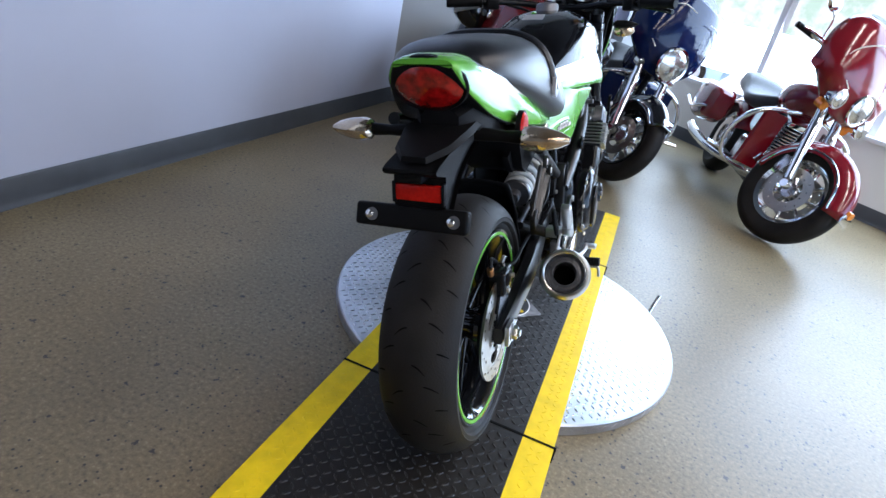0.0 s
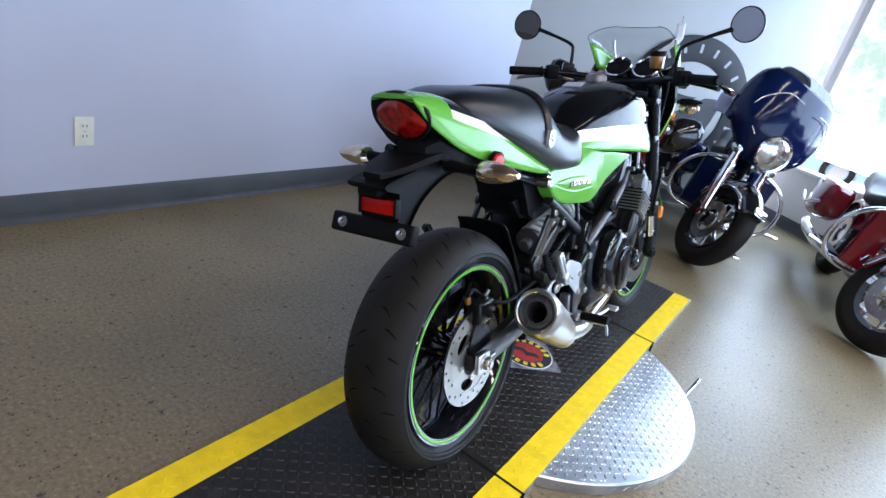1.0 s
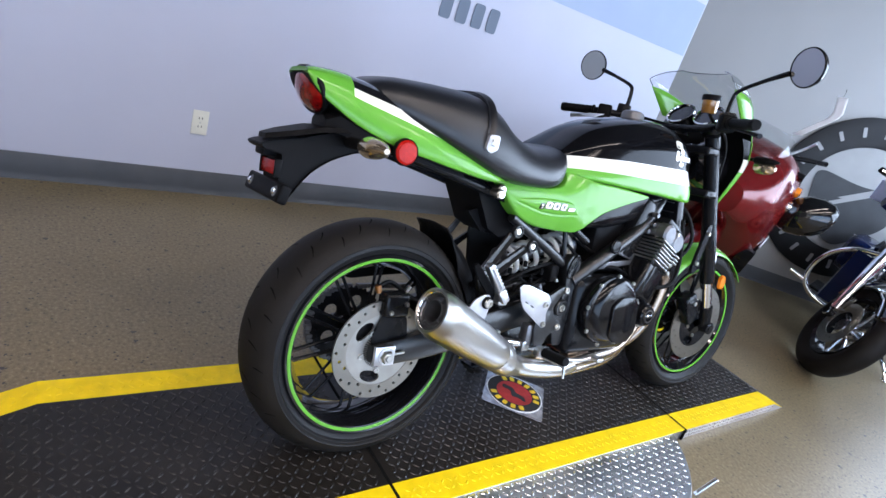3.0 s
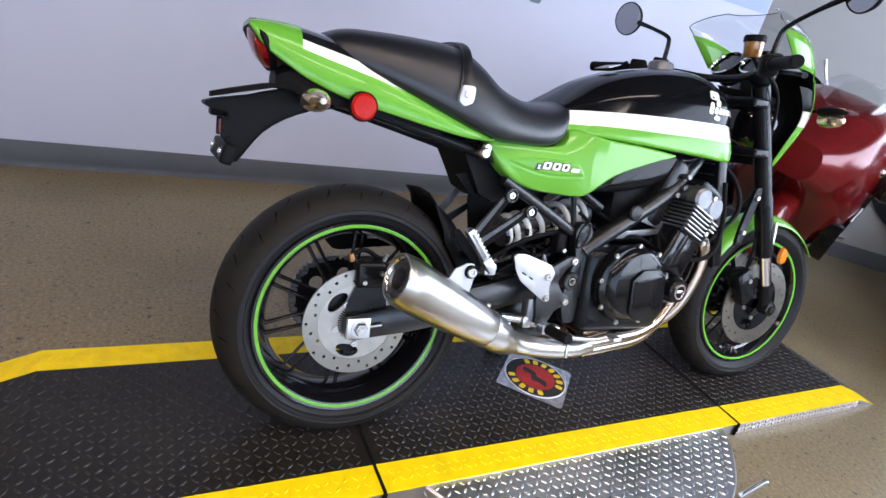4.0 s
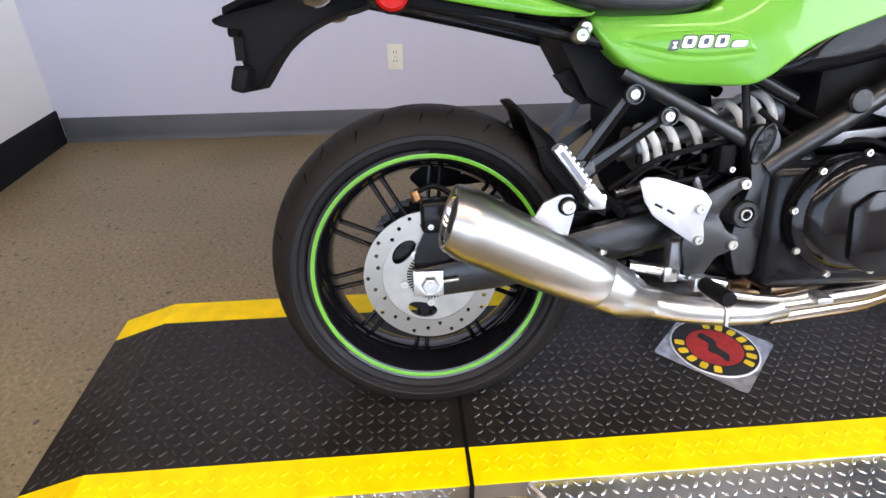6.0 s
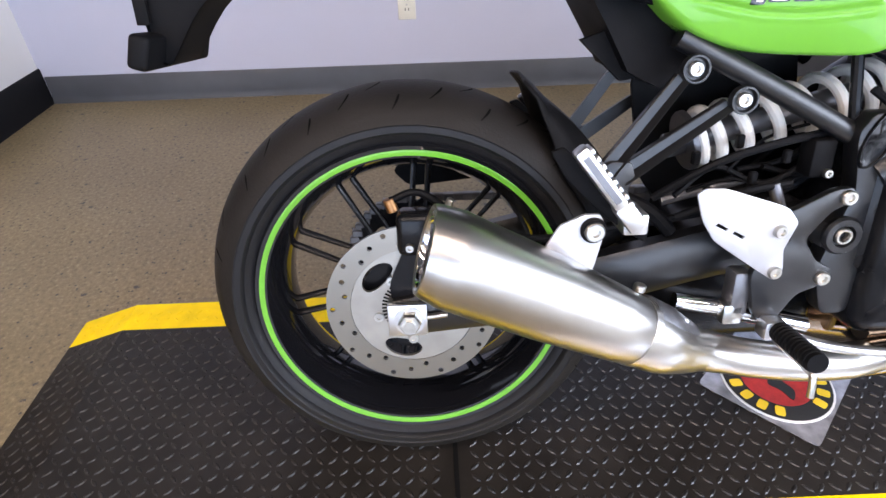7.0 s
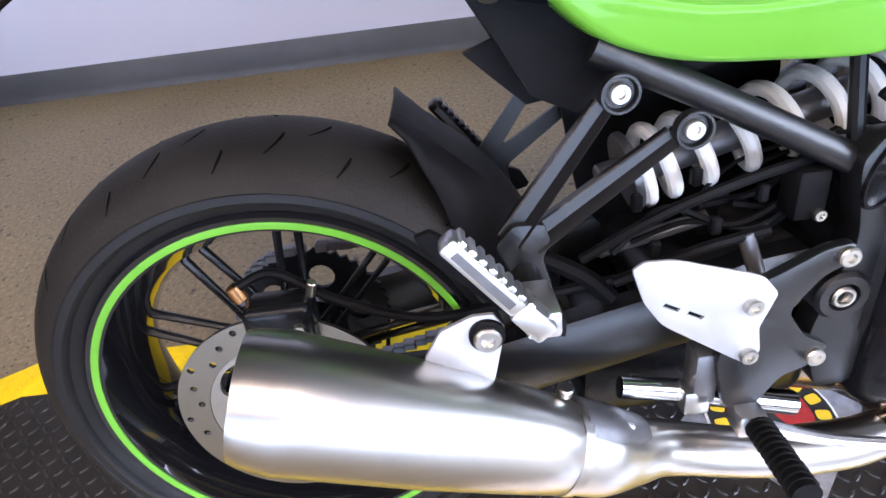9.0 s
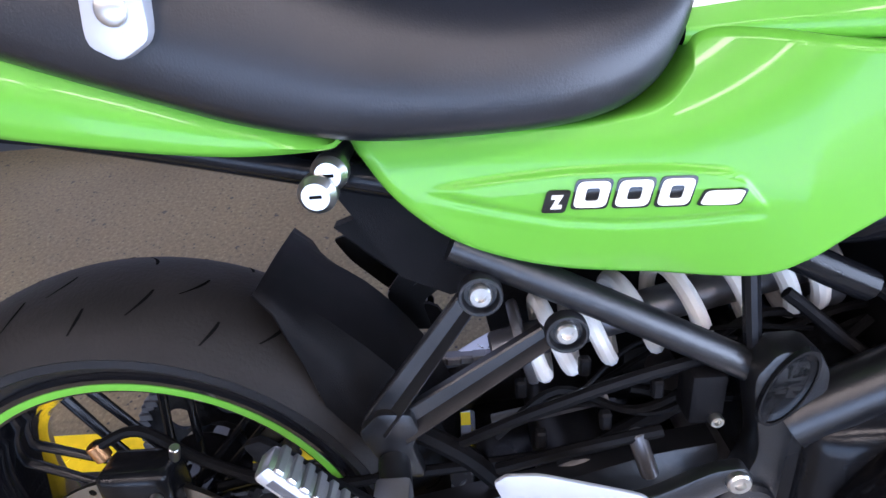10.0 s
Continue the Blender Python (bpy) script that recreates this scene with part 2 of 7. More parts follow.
FLUID = mat("amber_fluid_jar", (0.32, 0.15, 0.03), 0.1, coat=1.0, spread=0.3, scale=30)
MIRROR = mat("mirror_glass", (0.42, 0.44, 0.47), 0.02, 1.0)
HEAD_METAL = mat("bare_head_metal", (0.34, 0.35, 0.38), 0.3, 0.9, spread=0.25, scale=25, bump=0.1, bump_scale=400)
ENGINE_BLACK = mat("gloss_engine_enamel", (0.005, 0.005, 0.006), 0.15, coat=0.12, spread=0.2, scale=18, rough_spread=0.05, spec=0.22)
SCREEN = film("clear_screen", (0.94, 0.95, 0.95))
PANE = glass("window_glass", (0.98, 0.99, 0.99))


# ---- mesh helpers ----
def part(name, bm, material, parent=None, label="", smooth=True, angle=35):
    mesh = bpy.data.meshes.new(name)
    bmesh.ops.recalc_face_normals(bm, faces=bm.faces)
    bm.to_mesh(mesh)
    bm.free()
    for m in material if isinstance(material, (list, tuple)) else (material,):
        mesh.materials.append(m)
    if smooth:
        mesh.polygons.foreach_set("use_smooth", [True] * len(mesh.polygons))
        mesh.set_sharp_from_angle(angle=radians(angle))
    ob = new(name, mesh)
    if parent is not None:
        ob.parent = parent
    if label:
        ob["label"] = label
    return ob


def empty(name, m, label, category, group="", kind=""):
    ob = new(name)
    ob.empty_display_size = 0.1
    ob.matrix_world = m
    return tagged(ob, label, category, group, kind)


def fine_path(pts, n):
    """A smooth line (Catmull-Rom) through the points, n steps a piece."""
    p = [Vector(q) for q in pts]
    p = [2 * p[0] - p[1], *p, 2 * p[-1] - p[-2]]
    out = []
    for i in range(1, len(p) - 2):
        for k in range(n):
            t = k / n
            a, b, c, d = p[i - 1:i + 3]
            out.append(0.5 * (2 * b + (c - a) * t + (2 * a - 5 * b + 4 * c - d) * t * t + (3 * b - a - 3 * c + d) * t ** 3))
    return [*out, p[-2]]


def tube(pts, r, seg=12, steps=6, bm=None, cap=True, flat=1.0):
    """A round bar along a smooth line; r a number or one for each point."""
    bm = bm or bmesh.new()
    line = fine_path(pts, steps) if steps > 1 else [Vector(q) for q in pts]
    m = len(line)
    if isinstance(r, (list, tuple)):
        rr = [np.interp(i / (m - 1) * (len(r) - 1), range(len(r)), r) for i in range(m)]
    else:
        rr = [r] * m
    side = None
    rings = []
    for i, c in enumerate(line):
        d = (line[min(i + 1, m - 1)] - line[max(i - 1, 0)]).normalized()
        if side is None:
            side = d.orthogonal().normalized()
        side = (side - d * side.dot(d)).normalized()
        up = d.cross(side)
        rings.append([bm.verts.new(c + (side * math.cos(2 * math.pi * k / seg) + up * flat * math.sin(2 * math.pi * k / seg)) * rr[i]) for k in range(seg)])
    for a, b in zip(rings, rings[1:]):
        for k in range(seg):
            bm.faces.new((a[k], a[(k + 1) % seg], b[(k + 1) % seg], b[k]))
    if cap:
        bm.faces.new(rings[0][::-1]), bm.faces.new(rings[-1])
    return bm


def lathe(profile, m, seg=48, bm=None, closed=False):
    """Turns (radius, along) round the local z of m."""
    bm = bm or bmesh.new()
    rings = []
    for r, z in profile:
        if r < 1e-6:
            rings.append([bm.verts.new(m @ Vector((0, 0, z)))])
        else:
            rings.append([bm.verts.new(m @ Vector((r * math.cos(2 * math.pi * k / seg), r * math.sin(2 * math.pi * k / seg), z))) for k in range(seg)])
    pairs = list(zip(rings, rings[1:]))
    if closed:
        pairs.append((rings[-1], rings[0]))
    for a, b in pairs:
        for k in range(seg):
            j = (k + 1) % seg
            if len(a) == 1 and len(b) > 1:
                bm.faces.new((a[0], b[j], b[k]))
            elif len(b) == 1 and len(a) > 1:
                bm.faces.new((a[k], a[j], b[0]))
            elif len(a) > 1:
                bm.faces.new((a[k], a[j], b[j], b[k]))
    return bm


def along(p, q):
    """A frame at p whose z points to q."""
    d = Vector(q) - Vector(p)
    return Matrix.Translation(p) @ d.to_track_quat("Z", "Y").to_matrix().to_4x4()


def rod(p, q, r, seg=12, bm=None, bevel=0.0):
    ln = (Vector(q) - Vector(p)).length
    e = min(bevel or r * 0.15, ln * 0.3)
    return lathe([(0, 0), (r - e, 0), (r, e), (r, ln - e), (r - e, ln), (0, ln)], along(p, q), seg, bm)


def box(x0, x1, y0, y1, z0, z1, bevel=0.0, m=None, bm=None, seg=2):
    bm2 = bmesh.new()
    bmesh.ops.create_cube(bm2, size=1)
    for v in bm2.verts:
        v.co = Vector(((x0 + x1) / 2 + v.co.x * (x1 - x0), (y0 + y1) / 2 + v.co.y * (y1 - y0), (z0 + z1) / 2 + v.co.z * (z1 - z0)))
    if bevel:
        bmesh.ops.bevel(bm2, geom=list(bm2.edges), offset=bevel, segments=seg, affect="EDGES", profile=0.5)
    if m is not None:
        bm2.transform(m)
    return merge(bm, bm2)


def merge(bm, other):
    if bm is None:
        return other
    tmp = bpy.data.meshes.new("tmp")
    other.to_mesh(tmp)
    other.free()
    bm.from_mesh(tmp)
    bpy.data.meshes.remove(tmp)
    return bm


def circle(cy, cz, r, n=12, ry=None):
    return [(cy + r * math.cos(2 * math.pi * k / n), cz + (ry or r) * math.sin(2 * math.pi * k / n)) for k in range(n)]


def plate(outline, x0, x1, holes=(), bevel=0.0, bm=None, m=None):
    """A flat piece in the y-z plane between x0 and x1, with holes."""
    bm2 = bmesh.new()
    for loop in (outline, *holes):
        vs = [bm2.verts.new((x0, y, z)) for y, z in loop]
        for a, b in zip(vs, vs[1:] + vs[:1]):
            bm2.edges.new((a, b))
    bmesh.ops.triangle_fill(bm2, edges=list(bm2.edges), use_beauty=True)
    faces = list(bm2.faces)
    ext = bmesh.ops.extrude_face_region(bm2, geom=faces)
    for v in ext["geom"]:
        if isinstance(v, bmesh.types.BMVert):
            v.co.x = x1
    bmesh.ops.recalc_face_normals(bm2, faces=bm2.faces)
    if bevel:
        edges = [e for e in bm2.edges if len(e.link_faces) == 2 and e.calc_face_angle(0) > 1.0 and abs(e.verts[0].co.x - e.verts[1].co.x) < 1e-6]
        bmesh.ops.bevel(bm2, geom=edges, offset=bevel, segments=2, affect="EDGES", profile=0.5)
    if m is not None:
        bm2.transform(m)
    return merge(bm, bm2)


def rounded(pts, n=3, k=0.25):
    """Cuts the corners of an outline round."""
    out = []
    c = len(pts)
    for i in range(c):
        a, b, d = (Vector((*pts[j % c], 0)) for j in (i - 1, i, i + 1))
        p, q = b.lerp(a, k), b.lerp(d, k)
        for s in range(n + 1):
            t = s / n
            v = p * (1 - t) ** 2 + 2 * b * t * (1 - t) + q * t * t
            out.append((v.x, v.y))
    return out


def loft(rings, bm=None, closed=True, caps=True, bands=None):
    """Skins rings of equally many points. bands: material index for each face round the ring."""
    bm = bm or bmesh.new()
    vs = [[bm.verts.new(p) for p in r] for r in rings]
    n = len(vs[0])
    for a, b in zip(vs, vs[1:]):
        for k in range(n if closed else n - 1):
            f = bm.faces.new((a[k], a[(k + 1) % n], b[(k + 1) % n], b[k]))
            if bands:
                f.material_index = bands[k]
    if caps and closed:
        bm.faces.new(vs[0][::-1]), bm.faces.new(vs[-1])
    return bm


def smooth_rings(rows, n):
    """Interpolates rows of numbers smoothly, n steps between two."""
    rows = [np.array(r, float) for r in rows]
    p = [2 * rows[0] - rows[1], *rows, 2 * rows[-1] - rows[-2]]
    out = []
    for i in range(1, len(p) - 2):
        a, b, c, d = p[i - 1:i + 3]
        for k in range(n):
            t = k / n
            out.append(0.5 * (2 * b + (c - a) * t + (2 * a - 5 * b + 4 * c - d) * t * t + (3 * b - a - 3 * c + d) * t ** 3))
    return [*out, rows[-1]]


# ---- the room ----
LEFT, TOP = -1.72, 3.1
CORNER, JOIN, STUB = 3.25, (0.25, 5.22), -1.62
GLAZED = (0.25, 5.60)
FAR = (GLAZED[0] + 3.2, GLAZED[1] - 3.2)


def slab(name, p, q, z0, z1, thick, material, label="", kind="structure", category="wall"):
    """A wall from p to q (plan), its inner face on the line, its body to the left of the way."""
    bm = bmesh.new()
    d = Vector((q[0] - p[0], q[1] - p[1], 0))
    ln = d.length
    m = Matrix.Translation((p[0], p[1], 0)) @ pose(0, 0, 0, 0, 0, math.degrees(math.atan2(d.y, d.x)))
    box(0, ln, 0, thick, z0, z1, m=m, bm=bm)
    ob = part(name, bm, material, smooth=False)
    return tagged(ob, label, category, kind=kind)


fl = bmesh.new()
box(-2.3, 6.6, -6.4, 6.4, -0.2, 0.0, bm=fl)
tagged(part("floor", fl, FLOOR, smooth=False), "speckled grey-beige coated showroom floor", "floor", kind="structure")
ce = bmesh.new()
box(-2.2, 6.6, -6.4, 6.2, TOP, TOP + 0.15, bm=ce)
tagged(part("ceiling", ce, CEILING, smooth=False), "plain near-black showroom ceiling, out of view", "ceiling", kind="structure")
slab("wall_west", (LEFT, STUB), (LEFT, CORNER), 0, TOP, 0.18, WALL_BLUE, "pale blue painted plaster wall")
slab("wall_north_west", (LEFT, CORNER), JOIN, 0, TOP, 0.18, WALL_SHADED, "white painted wall carrying a round sign, greyed for its backlit face")
slab("wall_stub", (-0.95, STUB), (LEFT - 0.18, STUB), 0, TOP, 0.14, WALL_WHITE, "white painted return wall")
slab("wall_south_west", (LEFT - 0.3, -6), (LEFT - 0.3, STUB - 0.14), 0, TOP, 0.18, WALL_GREY, "grey painted wall")
slab("wall_south", (FAR[0], -6), (LEFT - 0.3, -6), 0, TOP, 0.18, WALL_GREY, "grey painted wall")


def window_wall(name, number, p, q, panes, sill=0.55):
    """A low wall, a header and glazed openings between posts."""
    slab(name, p, q, 0, sill, 0.2, WALL_WHITE, "low white wall below the shop windows")
    slab("trim", p, q, 2.55, TOP, 0.2, WALL_WHITE, "white wall band above the shop windows", category="wall")
    d = Vector((q[0] - p[0], q[1] - p[1], 0))
    ln = d.length
    m = Matrix.Translation((p[0], p[1], 0)) @ pose(0, 0, 0, 0, 0, math.degrees(math.atan2(d.y, d.x)))
    win = empty(f"window_{number}", m, "tall shop window with white aluminium frame", "window", kind="structure")
    part("window_sill", box(0, ln, -0.05, 0.2, sill + 0.002, sill + 0.035, 0.006), FRAME_W, win)
    step = ln / panes
    for i in range(panes + 1):
        x = min(max(i * step, 0.03), ln - 0.03)
        part("window_frame", box(x - 0.03, x + 0.03, 0.06, 0.14, sill + 0.035, 2.55, 0.004), FRAME_W, win)
    for i in range(panes):
        g = part("pane", box(i * step + 0.03, (i + 1) * step - 0.03, 0.096, 0.104, sill + 0.04, 2.548), PANE, win)
        g.visible_shadow = False
    return win


window_wall("wall_north_east", 1, GLAZED, FAR, 4)
window_wall("wall_east", 2, FAR, (FAR[0], -6), 4, 0.12)


def baseboard(p, q, h=0.115, material=BASEBOARD, label="charcoal vinyl baseboard along the wall"):
    """A vinyl skirting with a rounded top on the inner side of a wall."""
    d = Vector((q[0] - p[0], q[1] - p[1], 0))
    m = Matrix.Translation((p[0], p[1], 0)) @ pose(0, 0, 0, 0, 0, math.degrees(math.atan2(d.y, d.x)))
    prof = [(0, 0.0), (-0.016, 0.0), (-0.011, 0.012), (-0.008, 0.03), (-0.008, h - 0.006), (-0.004, h), (0, h)]
    bm = loft([[m @ Vector((x, y - 0.001, z)) for y, z in prof] for x in (0, d.length)])
    tagged(part("baseboard", bm, material), label, "baseboard", kind="structure")


baseboard((LEFT, STUB + 0.016), (LEFT, CORNER))
baseboard((LEFT, CORNER), JOIN)
# the return wall's run is taller and near-black
baseboard((-0.95, STUB), (LEFT, STUB), 0.15, mat("near_black_skirting", (0.008, 0.008, 0.009), 0.6, spec=0.15), "near-black baseboard of the return wall")
baseboard(GLAZED, FAR)

# painted decoration on the walls
bd = plate([(0.9, 1.428), (3.235, 1.432), (3.235, 1.80), (0.9, 1.80)], LEFT + 0.001, LEFT + 0.004)
tagged(part("trim", bd, BAND, smooth=False), "slate blue painted band on the wall", "wall graphic", kind="structure")
sign_bars = empty("wall_lettering", pose(LEFT + 0.002, 0, 0), "dark grey bars of lettering on the blue wall", "lettering")
for i, y in enumerate((1.06, 1.17, 1.28, 1.39)):
    part("bar", plate(rounded([(y, 1.14), (y + 0.075, 1.14), (y + 0.075, 1.27), (y, 1.27)], 3, 0.2), 0, 0.003), LETTER, sign_bars)


def socket(m):
    ob = empty("wall_outlet", m, "ivory double power outlet in the blue wall", "outlet")
    ivory = mat("ivory_plastic", (0.74, 0.72, 0.62), 0.4, spread=0.04, scale=30)
    part("cover_plate", box(0, 0.006, -0.036, 0.036, -0.058, 0.058, 0.003), ivory, ob)
    part("screw", rod((0.004, 0, 0), (0.0075, 0, 0), 0.004), BOLT, ob)
    for z in (-0.02, 0.02):
        s = part("receptacle", plate(rounded([(-0.017, z - 0.014), (0.017, z - 0.014), (0.017, z + 0.014), (-0.017, z + 0.014)], 3, 0.3), 0.005, 0.009), ivory, ob)
        for y in (-0.007, 0.007):
            part("slot", box(0.008, 0.0095, y - 0.0015, y + 0.0015, z - 0.002, z + 0.008), GAP, s)
    return ob


socket(pose(LEFT, -0.04, 0.355))


def round_sign(m):
    """Ring-shaped wall sign; its lettering is left as bars."""
    ob = empty("round_wall_sign", m, "round black and grey wall sign with ring of lettering bars", "sign")
    black = mat("sign_black", (0.010, 0.0105, 0.012), 0.5, spread=0.2, scale=12, spec=0.2)
    grey = mat("sign_grey", (0.25, 0.25, 0.25), 0.5, spread=0.08, scale=8)
    slate = mat("sign_slate", (0.040, 0.043, 0.047), 0.5, spread=0.15, scale=8, spec=0.2)
    part("ring", plate(circle(0, 0, 0.62, 64), 0.0, 0.02, [circle(0, 0, 0.405, 64)], 0.003), black, ob)
    part("field", plate(circle(0, 0, 0.402, 64), 0.0, 0.012), grey, ob)
    part("shield", plate(rounded([(-0.36, 0.16), (0.0, 0.11), (0.36, 0.16), (0.3, -0.14), (0.0, -0.40), (-0.3, -0.14)], 5, 0.3), 0.0125, 0.018), slate, ob)
    for y0, y1, z in ((-0.2, 0.12, -0.02), (-0.12, 0.2, 0.05)):
        part("bolt_mark", plate([(y0, z - 0.06), (y0 + 0.06, z - 0.06), (y1, z + 0.1), (y1 - 0.06, z + 0.1)], 0.0185, 0.022), grey, ob)
    for k in range(20):
        a = radians(-25 + k * 17) if k < 14 else radians(228 + (k - 14) * 17)
        bar = plate(rounded([(-0.013, -0.036), (0.013, -0.036), (0.013, 0.036), (-0.013, 0.036)], 2, 0.15), 0.0205, 0.0235)
        bar.transform(Matrix.Translation((0, 0.515 * math.cos(a), 0.515 * math.sin(a))) @ pose(0, 0, 0, math.degrees(a) - 90))
        part("bar", bar, grey, ob)
    return ob


diag = math.degrees(math.atan2(JOIN[1] - CORNER, JOIN[0] - LEFT))
sx, sy = LEFT + 1.60 * math.cos(radians(diag)), CORNER + 1.60 * math.sin(radians(diag))
round_sign(pose(sx, sy, 0.845, 0, 0, diag - 90) @ pose(0.003, 0, 0))

# ---- outside ----
def haze(name):
    """Glowing stand-in for the overexposed distance: white with pale green and grey patches of far planting."""
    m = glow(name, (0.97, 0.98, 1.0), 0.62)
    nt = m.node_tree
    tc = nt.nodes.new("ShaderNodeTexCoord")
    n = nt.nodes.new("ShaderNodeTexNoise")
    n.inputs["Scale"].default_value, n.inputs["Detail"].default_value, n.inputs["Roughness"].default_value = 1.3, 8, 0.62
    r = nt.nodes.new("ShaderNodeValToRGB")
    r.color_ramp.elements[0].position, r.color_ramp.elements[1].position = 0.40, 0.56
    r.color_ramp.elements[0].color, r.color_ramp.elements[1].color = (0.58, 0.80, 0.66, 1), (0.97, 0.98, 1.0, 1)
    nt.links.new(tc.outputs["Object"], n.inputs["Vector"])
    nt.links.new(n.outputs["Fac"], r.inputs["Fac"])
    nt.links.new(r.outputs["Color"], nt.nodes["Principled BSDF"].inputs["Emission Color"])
    return m


asphalt = mat("sunlit_concrete", (0.62, 0.61, 0.59), 0.9, spread=0.2, scale=2)
og = bmesh.new()
box(-60, 60, -60, 60, -0.5, -0.205, bm=og)
tagged(part("ground", og, asphalt, smooth=False), "sunlit pale concrete outside the shop", "ground", kind="structure")
# emissive sheet: blown-out daylight and washed-out planting are put into its glow
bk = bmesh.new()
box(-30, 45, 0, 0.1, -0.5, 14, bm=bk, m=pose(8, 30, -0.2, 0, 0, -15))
tagged(part("backdrop", bk, haze("overexposed_glow"), smooth=False), "glowing backdrop for overexposed daylight outside", "backdrop", kind="structure")

# ---- the display turntable ----
X0, X1, DZ = -0.277, 0.337, 0.047
YB = 0.083
turntable = empty("motorcycle_turntable", pose(0.03, 0.69, 0), "aluminium tread plate turntable with a black runway and yellow edges", "turntable")
TT = Vector((0.03, 0.69, 0))


def lugs(name, material, parent, inside, x0, x1, y0, y1, top, pitch=0.0220, size=(0.0110, 0.0034, 0.0022), offset=(0, 0, 0), single=None):
    """Raised lozenges in two directions, as on tread plate. Those that single(x, y) picks are objects of their own on one mesh, the rest one mesh.
    top(y) gives the surface and its slope."""
    lx, wx, h = size
    shape = ((-lx, 0, 0), (-lx * 0.45, -wx, 0), (lx * 0.45, -wx, 0), (lx, 0, 0), (lx * 0.45, wx, 0), (-lx * 0.45, wx, 0),
             (-lx * 0.62, 0, h), (-lx * 0.3, -wx * 0.45, h), (lx * 0.3, -wx * 0.45, h), (lx * 0.62, 0, h), (lx * 0.3, wx * 0.45, h), (-lx * 0.3, wx * 0.45, h))
    one = bpy.data.meshes.new("lug")
    one.from_pydata(shape, [], [tuple(range(6, 12)), *((k, (k + 1) % 6, 6 + (k + 1) % 6, 6 + k) for k in range(6))])
    one.materials.append(material)
    vs, fs = [], []
    nx, ny = int((x1 - x0) / pitch), int((y1 - y0) / pitch)
    for i in range(nx + 1):
        for j in range(ny + 1):
            x, y = x0 + (i + 0.5) * pitch, y0 + (j + 0.5) * pitch
            if not inside(x, y):
                continue
            z, sl = top(y)
            a = radians(45 if (i + j) % 2 else -45)
            ca, sa = math.cos(a), math.sin(a)
            if single and single(x, y):
                ob = new("lug", one)
                ob.parent = parent
                ob.matrix_local = pose(x - offset[0], y - offset[1], z - 0.0002 - offset[2], 0, 0, math.degrees(a))
                continue
            n = len(vs)
            for px, py, pz in shape:
                qx, qy = px * ca - py * sa, px * sa + py * ca
                vs.append((x + qx - offset[0], y + qy - offset[1], z + sl * qy + pz - 0.0002 - offset[2]))
            fs.append(tuple(range(n + 6, n + 12)))
            for k in range(6):
                fs.append((n + k, n + (k + 1) % 6, n + 6 + (k + 1) % 6, n + 6 + k))
    mesh = bpy.data.meshes.new(name)
    mesh.from_pydata(vs, [], fs)
    mesh.materials.append(material)
    ob = new(name, mesh)
    ob.parent = parent
    ob["kind"] = "stuff"
    return ob


def in_disc(x, y):
    return math.hypot(x - TT.x, y - TT.y) < 0.594 and not (X0 - 0.006 < x < X1 + 0.006)


disc_bm = lathe([(0, 0.0), (0.607, 0.0), (0.609, 0.002), (0.609, 0.034), (0.604, 0.039), (0, 0.039)], Matrix.Identity(4), 96)
plate_ob = part("round_plate", disc_bm, ALU_PLATE, turntable, "round bare aluminium tread plate")
lugs("tread_lugs", LUG_ALU, plate_ob, in_disc, TT.x - 0.62, TT.x + 0.62, TT.y - 0.62, TT.y + 0.62, lambda y: (0.039, 0), 0.0215, (0.0100, 0.0033, 0.0021), TT, lambda x, y: x > 0.30 and 0.20 < y < 0.72)
rim_bm = bmesh.new()
for k in range(180):
    a = 2 * math.pi * k / 180
    s = 30 if k % 2 else -30
    box(-0.0012, 0.0016, -0.010, 0.010, -0.0028, 0.0028, m=pose(0.609 * math.cos(a), 0.609 * math.sin(a), 0.018, 0, 0, math.degrees(a)) @ pose(0, 0, 0, s * 1.3), bm=rim_bm)
ob = part("edge_lugs", rim_bm, ALU_PLATE, plate_ob)
ob["kind"] = "stuff"


def deck_top(y):
    if y < -0.655:
        return max(0, DZ * (y + 0.79) / 0.135), DZ / 0.135
    if y > 2.01:
        return max(0, DZ * (2.145 - y) / 0.135), -DZ / 0.135
    return DZ, 0


